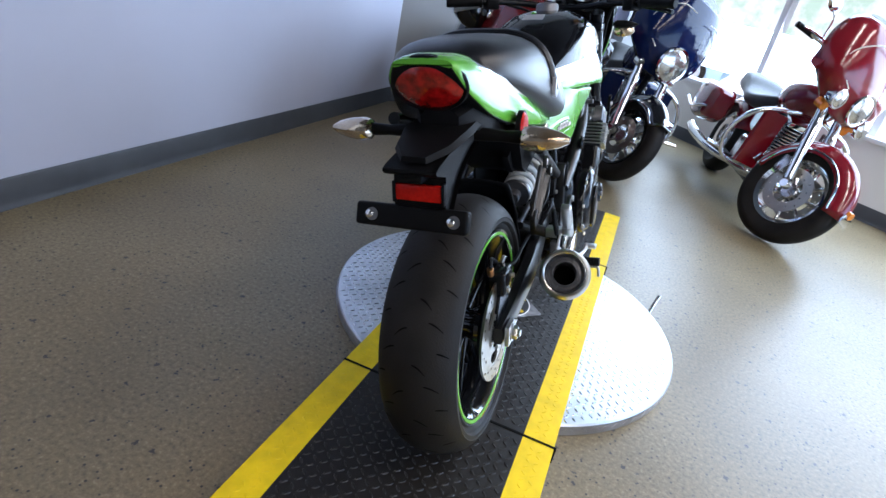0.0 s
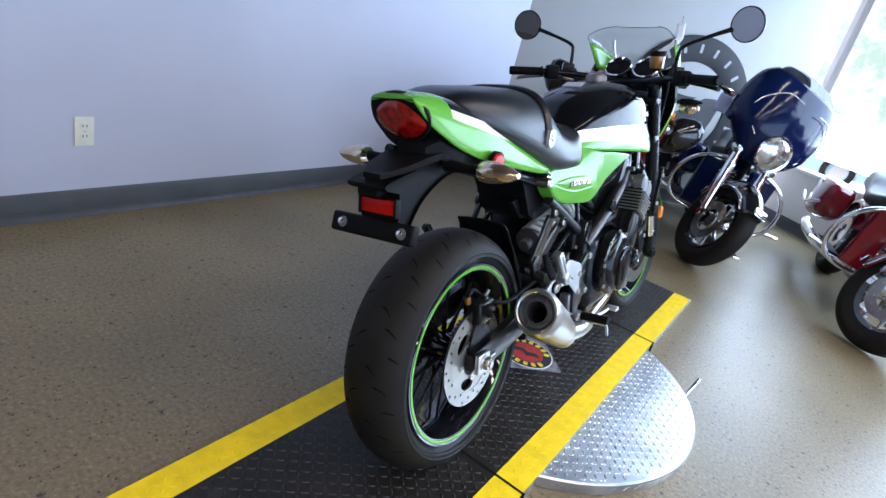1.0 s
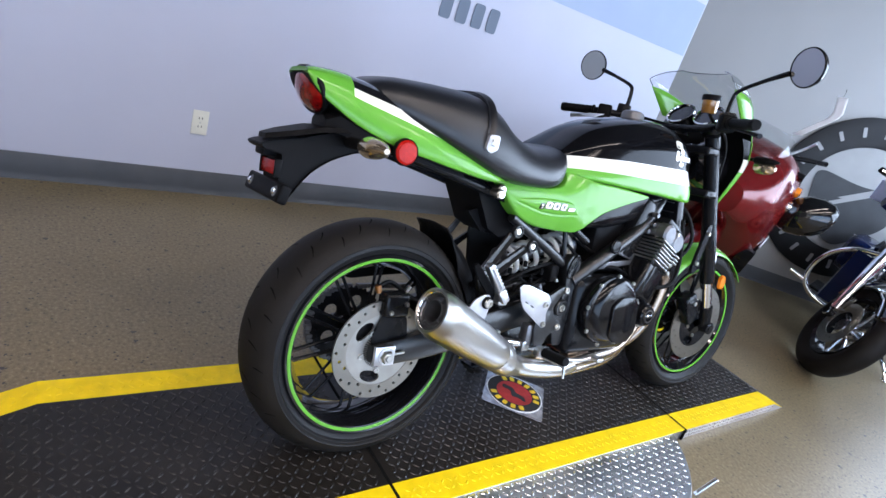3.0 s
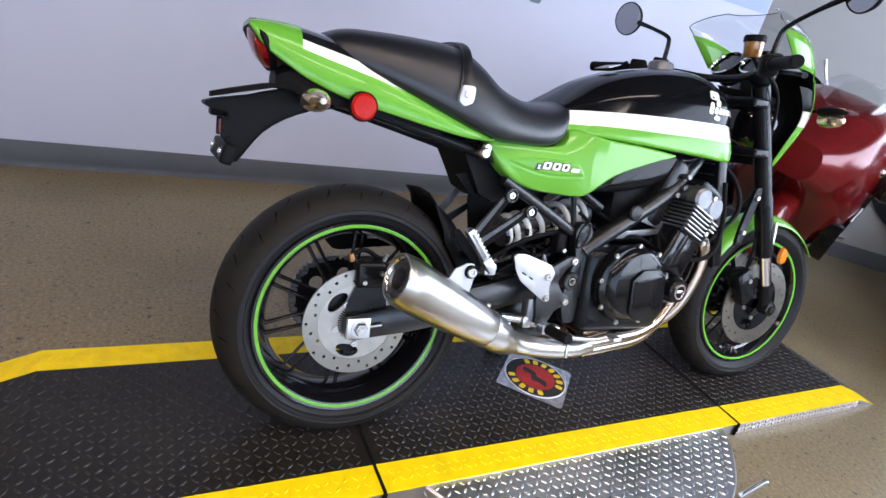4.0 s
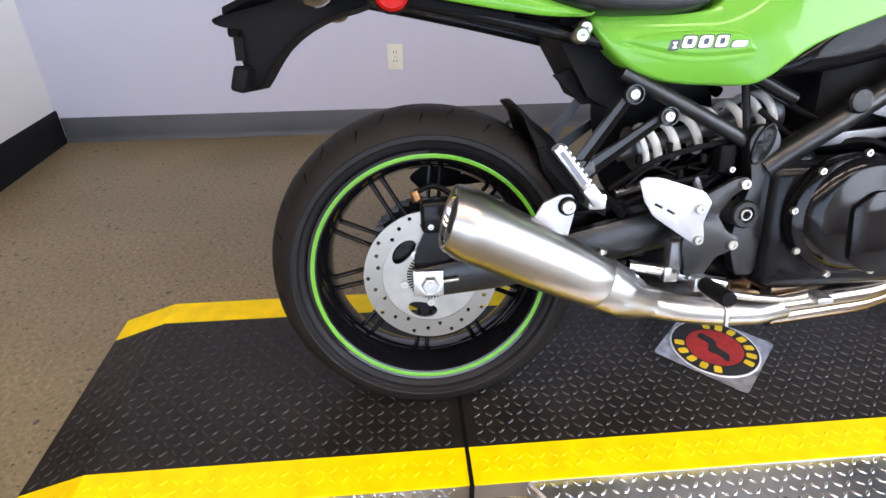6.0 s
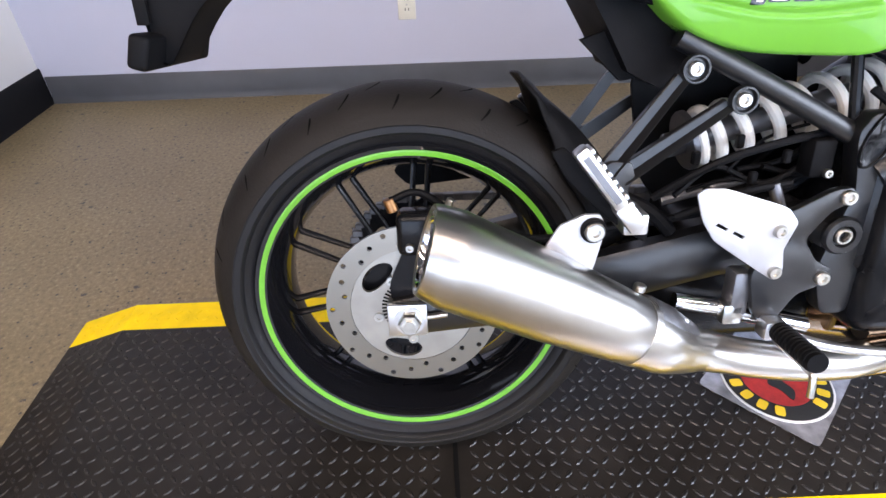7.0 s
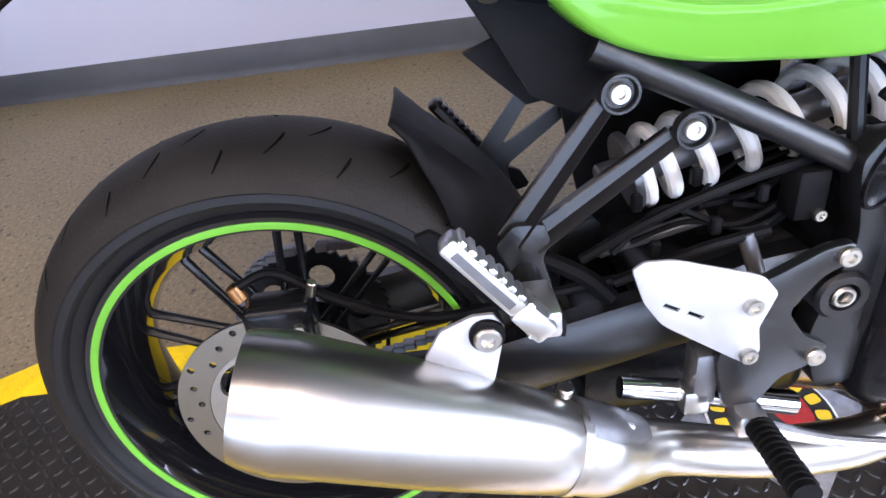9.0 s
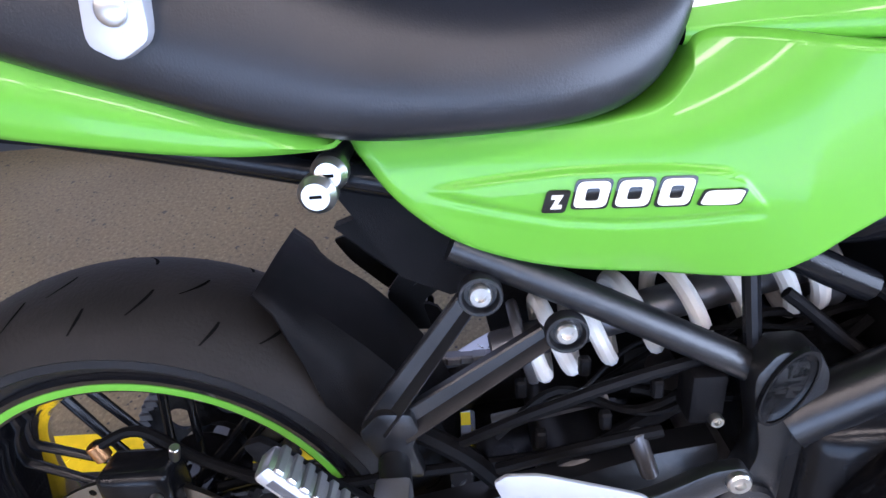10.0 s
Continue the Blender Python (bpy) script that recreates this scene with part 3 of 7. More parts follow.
def runway(name, ys, label):
    """One length of runway: folded plate with metal sides, black top and yellow edges."""
    t = part(name, loft([[(x - TT.x, y - TT.y, z) for x, z in ((X0 + 0.002, 0), (X1 - 0.002, 0), (X1 - 0.002, max(deck_top(y)[0] - 0.004, 0.0005)), (X0 + 0.002, max(deck_top(y)[0] - 0.004, 0.0005)))] for y in ys]), ALU_PLATE, turntable, label, smooth=False)

    def strip(nm, xa, xb, m):
        rows = []
        for y in ys:
            z = deck_top(y)[0]
            rows.append([(xa - TT.x, y - TT.y, max(z - 0.0035, 0.0006)), (xb - TT.x, y - TT.y, max(z - 0.0035, 0.0006)), (xb - TT.x, y - TT.y, z + 0.0007), (xa - TT.x, y - TT.y, z + 0.0007)])
        return part(nm, loft(rows), m, t, smooth=False)

    strip("black_top", X0 + YB, X1 - YB, DECK)
    strip("yellow_edge", X0, X0 + YB, YELLOW)
    strip("yellow_edge", X1 - YB, X1, YELLOW)
    top = lambda y: (deck_top(y)[0] + 0.0007, deck_top(y)[1])
    e = 0.011
    lugs("deck_lugs", FLAT_LUG if ys[-1] < 0.15 else LUG, t, lambda x, y: X0 + YB + e < x < X1 - YB - e and ys[0] + e < y < ys[-1] - e, X0, X1, -0.8, 2.2, top, offset=TT, single=lambda x, y: x > 0.02 and -0.25 < y < 0.72)
    lugs("edge_lugs", YELLOW, t, lambda x, y: (x < X0 + YB - e and x > X0 + e or x > X1 - YB + e and x < X1 - e) and ys[0] + e < y < ys[-1] - e, X0, X1, -0.8, 2.2, top, size=(0.0092, 0.0031, 0.0013), offset=TT)
    return t


runway("rear_ramp", (-0.79, -0.655, 0.055), "black end ramp with yellow edges")
runway("centre_deck", (0.063, 1.278), "black centre deck with yellow edges")
runway("front_ramp", (1.286, 2.01, 2.145), "black end ramp with yellow edges")
for y in (0.059, 1.282):
    part("joint", box(X0 - TT.x - 0.003, X1 - TT.x + 0.006, y - TT.y - 0.004, y - TT.y + 0.004, 0.002, DZ + 0.0018), GAP, turntable)
for y0, y1 in ((-0.60, 0.04), (1.30, 2.02)):
    sl = bmesh.new()
    for k in range(int((y1 - y0) / 0.018)):
        for j, z in enumerate((0.012, 0.030)):
            box(-0.001, 0.0018, -0.0075, 0.0075, -0.0022, 0.0022, m=pose(X1 - 0.002 - TT.x, y0 + 0.018 * (k + 0.5 * j) - TT.y, z) @ pose(0, 0, 0, 50 if (k + j) % 2 else -50), bm=sl)
    ob = part("edge_lugs", sl, LUG_ALU, turntable)
    ob["kind"] = "stuff"
part("lock_pin", rod((0.515, 0.36, 0.012), (0.535, 0.40, 0.085), 0.0085, 14), CHROME, turntable, "steel lock pin")

# ---- the sticker on the deck ----
ctr = Vector((0.022, 0.677, DZ + 0.0028))
sticker = empty("embroidered_patch", pose(*ctr), "bagged square patch with red field and yellow bars on the deck", "patch")
film_m = mat("clear_plastic_bag", (0.35, 0.35, 0.37), 0.12, 0.3, coat=1.0, spread=0.5, scale=30, bump=0.4, bump_scale=40)
red_m = mat("red_patch_fabric", (0.45, 0.022, 0.018), 0.75, spread=0.25, scale=90, bump=0.3, bump_scale=900)
yel_m = mat("yellow_thread", (0.85, 0.55, 0.02), 0.7, bump=0.3, bump_scale=900)
white_m = mat("white_thread", (0.75, 0.74, 0.72), 0.7, bump=0.3, bump_scale=900)
blk_m = mat("black_thread", (0.012, 0.012, 0.012), 0.8, bump=0.3, bump_scale=900)


def flat(outline, z0, z1, holes=()):
    """A flat piece lying level, outline in x and y."""
    return plate(outline, z0, z1, holes, m=Matrix(((0, 1, 0, 0), (0, 0, 1, 0), (1, 0, 0, 0), (0, 0, 0, 1))))


def spin(bm, degrees, r):
    """Moves a flat piece out by r and turns it round the patch."""
    bm.transform(pose(0, 0, 0, 0, 0, degrees) @ Matrix.Translation((r, 0, 0)))
    return bm


sq = 0.105
sq *= 2 ** 0.5
part("bag", flat(rounded([(-sq, 0), (0, -sq), (sq, 0), (0, sq)], 3, 0.05), 0, 0.0012), film_m, sticker, "clear plastic bag")
part("chain_border", flat(circle(0, 0, 0.1, 40, 0.1), 0.0012, 0.003), white_m, sticker)
part("black_ring", flat(circle(0, 0, 0.096, 40, 0.096), 0.003, 0.0036), blk_m, sticker)
part("red_field", flat(circle(0, 0, 0.064, 40, 0.064), 0.0036, 0.0042), red_m, sticker)
part("figure", flat(rounded([(-0.055, -0.008), (-0.02, 0.014), (0.0, 0.004), (0.03, 0.022), (0.056, 0.006), (0.028, -0.004), (0.012, -0.024), (-0.014, -0.006), (-0.04, -0.026)], 2, 0.3), 0.0042, 0.0048), blk_m, sticker)
for count, a0, a1 in ((5, -22, -108), (7, 40, 168)):
    for i in range(count):
        a = a0 + (a1 - a0) * i / (count - 1)
        part("bar", spin(flat(rounded([(-0.011, -0.0085), (0.011, -0.0085), (0.011, 0.0085), (-0.011, 0.0085)], 2, 0.25), 0.0038, 0.0046), a, 0.079), yel_m, sticker)


# ---- ceiling fixtures ----
DIFFUSER = glow("warm_diffuser", (1.0, 0.90, 0.76), 4.0)
for lx, ly in CEILING_LIGHTS:
    cl = empty("ceiling_light", pose(lx, ly, TOP), "white ceiling light fixture with warm tubes", "ceiling light", "ceiling lights")
    part("frame", plate([(-0.66, -0.12), (0.66, -0.12), (0.66, 0.12), (-0.66, 0.12)], -0.07, -0.001, [[(-0.62, -0.09), (0.62, -0.09), (0.62, 0.09), (-0.62, 0.09)]], m=Matrix(((0, 0, 1, 0), (0, 1, 0, 0), (1, 0, 0, 0), (0, 0, 0, 1)))), FRAME_W, cl)
    part("diffuser", box(-0.089, 0.089, -0.619, 0.619, -0.045, -0.038), DIFFUSER, cl)

# ---- the green motorcycle ----
# parts are built in the bike's own frame: x to its right, y forward from the rear contact, z up; it leans on its side stand
bike = empty("motorcycle", pose(0.089, 0, DZ + 0.001) @ pose(0, 0, 0, 0, -12.8, 0), "lime green, cream and black retro motorcycle leaning on its stand", "motorcycle")
XAX = Matrix(((0, 0, 1, 0), (1, 0, 0, 0), (0, 1, 0, 0), (0, 0, 0, 1)))


def at_x(x, y, z):
    """A frame at a place on the bike whose z points to the bike's right."""
    return Matrix.Translation((x, y, z)) @ XAX


def bolt(x, y, z, r, parent, m=None, material=None, h=0.006):
    """A socket-head bolt facing right."""
    f = (m or Matrix.Identity(4)) @ at_x(x, y, z)
    b = part("bolt", lathe([(0, 0), (r, 0), (r, h * 0.7), (r * 0.85, h), (r * 0.48, h), (r * 0.45, h * 0.35), (0, h * 0.35)], f, 16), material or BOLT, parent)
    return b


def tyre_profile(R, half, drop, s):
    """The tyre's radius at s of its half width: a round crown that falls by drop to the shoulder."""
    k = 0.955
    return R - drop * (1 - math.sqrt(1 - (k * s) ** 2)) / (1 - math.sqrt(1 - k * k))


def wheel(name, parent, m, R, half, lip, width, green, spokes, label, drop=0.046, first=120):
    """Cast wheel with tyre; m places its axle, z to the bike's right."""
    w = part(name, lathe([(lip - 0.020, width - 0.001), (lip - 0.004, width + 0.002), (lip, width - 0.004), (lip - 0.004, width - 0.010), (lip - 0.016, width - 0.014), (lip - 0.030, width - 0.03), (lip - 0.036, 0.02),
                          (lip - 0.036, -0.02), (lip - 0.030, -width + 0.03), (lip - 0.016, -width + 0.014), (lip - 0.004, -width + 0.010), (lip, -width + 0.004), (lip - 0.004, -width - 0.002), (lip - 0.018, -width),
                          (lip - 0.034, -width + 0.026), (lip - 0.043, -0.02), (lip - 0.043, 0.02), (lip - 0.034, width - 0.026)], m, 96, closed=True), GLOSS_BLACK, parent, label)
    bead = lip + 0.001
    shoulder = tyre_profile(R, half, drop, 1.0)
    crown = [(tyre_profile(R, half, drop, k / 12 - 1), half * (k / 12 - 1)) for k in range(25)]
    part("tyre", lathe(crown, m, 128), RUBBER, w, "worn black radial tyre")
    for sgn in (1, -1):
        wall = [(shoulder, sgn * half), (shoulder - 0.002, sgn * (half - 0.0015)), (shoulder - 0.010, sgn * (half - 0.001)), ((shoulder + bead) / 2, sgn * (half - 0.003)), (bead + 0.010, sgn * (width + 0.003)), (bead + 0.002, sgn * (width - 0.001)), (bead - 0.006, sgn * (width - 0.012))]
        part("sidewall", lathe(wall, m, 128), SIDEWALL, w, "smooth tyre sidewall")
    for sgn in (1, -1):
        ring = lathe([(lip - 0.0170, sgn * (width - 0.001)), (lip - 0.0170, sgn * (width + 0.0012)), (lip - 0.0130, sgn * (width + 0.0024)), (lip - 0.0095, sgn * (width + 0.0022)), (lip - 0.0085, sgn * (width - 0.001))], m, 96)
        part("pinstripe", ring, green, w, "lime green rim stripe")
    hub = part("hub", lathe([(0.018, -0.07), (0.045, -0.068), (0.05, -0.05), (0.036, -0.03), (0.036, 0.03), (0.05, 0.05), (0.045, 0.068), (0.018, 0.07)], m, 40), GLOSS_BLACK, w)
    for i in range(spokes):
        for s in (-1, 1):
            a0 = radians(first) + 2 * math.pi * i / spokes
            a1 = a0 + s * math.pi / spokes * 0.94
            p0 = m @ Vector((0.040 * math.cos(a1), 0.040 * math.sin(a1), s * 0.010))
            p1 = m @ Vector(((lip - 0.042) * math.cos(a0 + s * 0.055), (lip - 0.042) * math.sin(a0 + s * 0.055), s * 0.004))
            part("spoke", tube([p0, p0.lerp(p1, 0.5), p1], [0.0050, 0.0034, 0.0042], 8, 3, flat=1.4), SATIN_BLACK, w)
    return w


def brake_disc(parent, m, r0, r1, x, label, centre=CARRIER):
    """A drilled brake disc with a carrier."""
    holes = [circle(0, 0, r0, 40)]
    for k in range(30):
        a = 2 * math.pi * k / 30
        rr = r1 - 0.008 - 0.009 * (k % 3)
        holes.append(circle(rr * math.cos(a + 0.02 * (k % 3)), rr * math.sin(a), 0.0040, 8))
    f = m @ Matrix(((0, 1, 0, 0), (0, 0, 1, 0), (1, 0, 0, 0), (0, 0, 0, 1)))
    d = part("brake_disc", plate(circle(0, 0, r1, 96), x, x + 0.005, holes, m=f), DISC, parent, label, smooth=False)
    oh = [circle(0, 0, 0.028, 24)]
    q = r0 / 0.090
    for deg in (135, 255, 15):
        a, rc = radians(deg), 0.070 * q
        pts = [((rc + 0.0150 * q * math.sin(t)) * math.cos(a + 0.40 * math.cos(t)), (rc + 0.0150 * q * math.sin(t)) * math.sin(a + 0.40 * math.cos(t))) for t in np.linspace(0, 2 * math.pi, 25)[:-1]]
        oh.append(pts)
    part("carrier", plate(circle(0, 0, r0 - 0.0005, 64), x - 0.001, x + 0.004, oh, m=f), centre, d, smooth=False)
    tone = bmesh.new()
    for k in range(48):
        a = 2 * math.pi * k / 48
        box(x + 0.0035, x + 0.0046, 0.034, 0.045, -0.0014, 0.0014, m=f @ pose(0, 0, 0, math.degrees(a)), bm=tone)
    part("hub_flange", lathe([(0.03, x - 0.020), (0.078 * q, x - 0.020), (0.078 * q, x - 0.014), (0.03, x - 0.014)], m, 40), SATIN_BLACK, d)
    part("sensor_ring", tone, GAP, d, "slotted sensor ring")
    for k in range(5):
        a = 2 * math.pi * k / 5 + 0.9
        part("bolt", lathe([(0, 0), (0.007, 0), (0.007, 0.005), (0.003, 0.005), (0.003, 0.002), (0, 0.002)], m @ Matrix.Translation((0.052 * math.cos(a), 0.052 * math.sin(a), x + 0.004)), 10), BOLT, d)
    return d


RW = at_x(0.005, 0.004, 0.2990)
rear_wheel = wheel("rear_wheel", bike, RW, 0.3040, 0.0840, 0.2325, 0.072, GREEN, 10, "gloss black cast rear wheel with lime green rim stripe")
brake_disc(rear_wheel, RW, 0.090, 0.124, 0.088, "drilled steel rear brake disc")


def tread(parent, m, R, half, drop, count):
    """Short curved sipes laid into the tyre's crown."""
    vs, fs = [], []

    def surf(a, s):
        r = tyre_profile(R, half, drop, s) + 0.0005
        return m @ Vector((r * math.cos(a), r * math.sin(a), half * s))

    for k in range(count):
        for s0, s1, da, off in ((0.10, 0.40, 0.06, 0.0), (0.38, 0.70, 0.05, 0.14), (0.62, 0.86, 0.03, 0.33), (-0.10, -0.40, 0.06, 0.19), (-0.38, -0.70, 0.05, 0.32), (-0.62, -0.86, 0.03, 0.09)):
            a = 2 * math.pi * k / count + off
            n = len(vs)
            for i in range(6):
                t = i / 5
                wd = 0.0062 * (0.55 + 0.45 * math.sin(math.pi * min(1, t * 1.1 + 0.05)))
                s = s0 + (s1 - s0) * t
                aa = a + da * t * t * 0.8 + da * 0.2 * t
                vs.append(surf(aa - wd, s)), vs.append(surf(aa + wd, s))
            for i in range(5):
                fs.append((n + 2 * i, n + 2 * i + 1, n + 2 * i + 3, n + 2 * i + 2))
    mesh = bpy.data.meshes.new("tread_grooves")
    mesh.from_pydata([tuple(v) for v in vs], [], fs)
    mesh.materials.append(GROOVE)
    ob = new("tread_grooves", mesh)
    ob.parent = parent
    ob["kind"] = "stuff"


tread(rear_wheel, RW, 0.3040, 0.0840, 0.046, 15)
# sprocket and chain on the far side
f = RW @ Matrix(((0, 1, 0, 0), (0, 0, 1, 0), (1, 0, 0, 0), (0, 0, 0, 1)))
teeth = [((0.104 if k % 2 else 0.097) * math.cos(math.pi * k / 42), (0.104 if k % 2 else 0.097) * math.sin(math.pi * k / 42)) for k in range(84)]
part("sprocket", plate(teeth, -0.098, -0.092, [circle(0.062 * math.cos(2.1 * 0 + k * 1.2566), 0.062 * math.sin(k * 1.2566), 0.018, 14) for k in range(5)] + [circle(0, 0, 0.03, 20)], m=f), SATIN_BLACK, rear_wheel, smooth=False)
chain = bmesh.new()
loop = []
for k in range(26):
    a = math.pi * (0.5 + k / 25)
    loop.append((0.102 * math.cos(a), 0.298 + 0.102 * math.sin(a)))
for k in range(30):
    loop.append((0.04 + 0.017 * k, 0.196 + 0.0048 * k))
for k in range(34):
    loop.append((0.56 - 0.016 * k, 0.40 - 0.0000 * k))
for i, (y, z) in enumerate(loop):
    box(-0.104 if i % 2 else -0.102, -0.086 if i % 2 else -0.088, y - 0.0095, y + 0.0095, z - 0.006, z + 0.006, 0.002, bm=chain, seg=1)
ob = part("drive_chain", chain, GREY_METAL, bike)
ob["kind"] = "stuff"

guard_l = part("chain_guard", plate(rounded([(-0.03, 0.445), (0.04, 0.49), (0.30, 0.475), (0.32, 0.44), (0.10, 0.425), (0.0, 0.415)], 3, 0.25), -0.118, -0.111), PLASTIC, bike, "black chain guard")
for y0, z0, w in ((0.075, 0.462, 0.034), (0.085, 0.448, 0.026), (0.118, 0.466, 0.012)):
    part("label", box(-0.1108, -0.1100, y0, y0 + w, z0, z0 + 0.007), CREAM, guard_l)
# swingarm, axle and rear brake
for s in (1, -1):
    rows = []
    for y, z, h, x, t in ((-0.03, 0.297, 0.020, 0.108, 0.012), (0.02, 0.297, 0.030, 0.108, 0.015), (0.12, 0.31, 0.034, 0.108, 0.016), (0.25, 0.335, 0.038, 0.108, 0.018), (0.40, 0.368, 0.036, 0.102, 0.018), (0.50, 0.385, 0.040, 0.090, 0.02), (0.56, 0.395, 0.035, 0.085, 0.02)):
        b = 0.35
        rows.append([(s * (x + dx * t), y, z + dz * h) for dx, dz in ((-1, -1 + b), (-1 + b, -1), (1 - b, -1), (1, -1 + b), (1, 1 - b), (1 - b, 1), (-1 + b, 1), (-1, 1 - b))])
    part("swingarm", loft(rows), CAST_BLACK, bike, "satin black swingarm beam")
part("swingarm_bridge", rod((-0.1, 0.44, 0.375), (0.1, 0.44, 0.375), 0.04, 24), CAST_BLACK, bike)
part("swingarm_pivot", rod((-0.13, 0.57, 0.395), (0.135, 0.57, 0.395), 0.022, 20), GREY_METAL, bike)
adj = part("chain_adjuster", box(0.124, 0.135, -0.030, 0.024, 0.274, 0.322, 0.002), SILVER, bike, "square silver axle block")
part("axle_nut", lathe([(0, 0.0), (0.0165, 0.0), (0.0165, 0.009), (0.0140, 0.013), (0.009, 0.013), (0.009, 0.019), (0, 0.019)], at_x(0.135, 0.0, 0.298), 6), BOLT, adj)
part("washer", lathe([(0.010, 0), (0.021, 0), (0.021, 0.002), (0.010, 0.002)], at_x(0.1352, 0, 0.298), 24), SILVER, adj)
part("adjuster_screw", rod((0.13, 0.024, 0.30), (0.13, 0.052, 0.303), 0.004), BOLT, adj)
cal = part("brake_caliper", box(0.074, 0.118, -0.012, 0.058, 0.385, 0.445, 0.010, seg=3), SATIN_BLACK, bike, "black rear brake caliper")
part("bracket", plate(rounded([(-0.02, 0.285), (0.03, 0.275), (0.075, 0.30), (0.06, 0.39), (0.0, 0.40), (-0.028, 0.34)], 3, 0.25), 0.098, 0.106), SATIN_BLACK, cal)
part("banjo_bolt", rod((0.085, -0.016, 0.440), (0.085, -0.022, 0.458), 0.008), COPPER, cal)
part("bleed_nipple", rod((0.09, 0.055, 0.44), (0.095, 0.062, 0.458), 0.005), BOLT, cal)
bolt(0.118, 0.005, 0.40, 0.006, cal)
bolt(0.118, 0.045, 0.42, 0.006, cal)
part("brake_hose", tube([(0.085, -0.02, 0.455), (0.075, 0.02, 0.462), (0.082, 0.08, 0.425), (0.09, 0.17, 0.395), (0.09, 0.28, 0.405), (0.1, 0.42, 0.43), (0.11, 0.5, 0.46)], 0.0055, 8), PLASTIC, bike)

# silencer and pipes
TIP, BAND_P = Vector((0.240, 0.026, 0.450)), Vector((0.201, 0.287, 0.308))
ml = (BAND_P - TIP).length
mm = along(TIP, BAND_P)


def slash(bm):
    """Tilts the silencer's mouth to an upright cut."""
    n = mm.to_3x3().inverted() @ Vector((-0.04, 0.89, -0.28))
    back = mm.inverted()
    for v in bm.verts:
        q = back @ v.co
        q.z -= max(0.0, 1 - q.z / 0.07) * (q.x * n.x + q.y * n.y) / n.z
        v.co = mm @ q
    return bm


muffler = part("silencer", slash(lathe([(0.0440, 0.003), (0.0470, 0.0), (0.0505, 0.0008), (0.0530, 0.007), (0.0566, 0.030), (0.0572, 0.034), (0.0566, 0.050), (0.0535, ml * 0.55), (0.0480, ml * 0.85), (0.0445, ml - 0.004), (0.0425, ml)], mm, 64)), STEEL, bike, "brushed stainless megaphone silencer")
part("tip_rim", slash(lathe([(0.0468, 0.002), (0.0440, 0.003), (0.0412, 0.007), (0.0400, 0.014)], mm, 64)), CHROME, muffler)
part("end_cap", slash(lathe([(0.0400, 0.010), (0.036, 0.016), (0.029, 0.015), (0.027, 0.008), (0.025, 0.008), (0.0245, 0.09)], mm, 48)), GREY_METAL, muffler)
part("tip_bore", lathe([(0.025, 0.085), (0, 0.085)], mm, 32), GAP, muffler)
for k in range(4):
    a = math.pi / 2 * k + 0.5
    part("rib", slash(box(0.026, 0.0402, -0.0015, 0.0015, 0.006, 0.018, m=mm @ pose(0, 0, 0, 0, 0, math.degrees(a)))), GREY_METAL, muffler)
part("clamp_band", lathe([(0.0428, ml - 0.006), (0.0455, ml - 0.006), (0.0455, ml + 0.004), (0.0428, ml + 0.004)], mm, 48), STEEL, muffler)
link = [BAND_P, Vector((0.196, 0.318, 0.288)), Vector((0.182, 0.352, 0.268)), Vector((0.171, 0.388, 0.256)), Vector((0.169, 0.425, 0.246)), Vector((0.171, 0.470, 0.237)), Vector((0.172, 0.530, 0.229)), Vector((0.165, 0.600, 0.223)), Vector((0.152, 0.66, 0.222))]
part("link_pipe", tube(link, [0.0430, 0.0408, 0.0350, 0.0295, 0.0270, 0.0262, 0.0260, 0.0255, 0.0225], 28, 8), STEEL, bike, "bent stainless link pipe")
shield = part("heat_shield", tube([(0.197, 0.291, 0.320), (0.189, 0.325, 0.300), (0.174, 0.365, 0.278)], [0.0360, 0.0345, 0.0240], 20, 5), GREY_METAL, bike, "dark slotted heat shield")
for y, z, x in ((0.318, 0.337, 0.202), (0.346, 0.320, 0.194)):
    part("slot", tube([(x, y - 0.010, z + 0.0055), (x, y + 0.010, z - 0.0055)], 0.0032, 8, 2), SILVER, shield)
part("clamp_bolt", rod((0.185, 0.292, 0.357), (0.185, 0.294, 0.366), 0.008), BOLT, shield)
part("valve_pipe", tube([(0.14, 0.36, 0.315), (0.145, 0.44, 0.30), (0.15, 0.54, 0.275)], [0.012, 0.013, 0.013], 16), CHROME, bike)
part("collector", tube([(0.0, 0.62, 0.215), (0.0, 0.80, 0.205), (0.0, 0.92, 0.215)], [0.05, 0.075, 0.06], 20, 6, flat=1.0), PIPE, bike)
for i, x in enumerate((0.155, 0.06, -0.06, -0.155)):
    xi = x * 0.62
    header = part("header_pipe", tube([(x, 0.985, 0.560), (x * 1.0, 1.035, 0.50), (x * 0.95, 1.030, 0.40), (x * 0.85, 0.975, 0.295), (xi, 0.88, 0.228), (xi * 0.8, 0.74, 0.222), (xi * 0.7, 0.64, 0.232)], 0.0195, 16, 7), PIPE, bike, "heat-tinted steel header pipe")
    part("flange", lathe([(0.02, 0), (0.028, 0), (0.028, 0.012), (0.02, 0.012)], along((x, 0.985, 0.565), (x, 1.0, 0.545)), 20), STEEL, header)
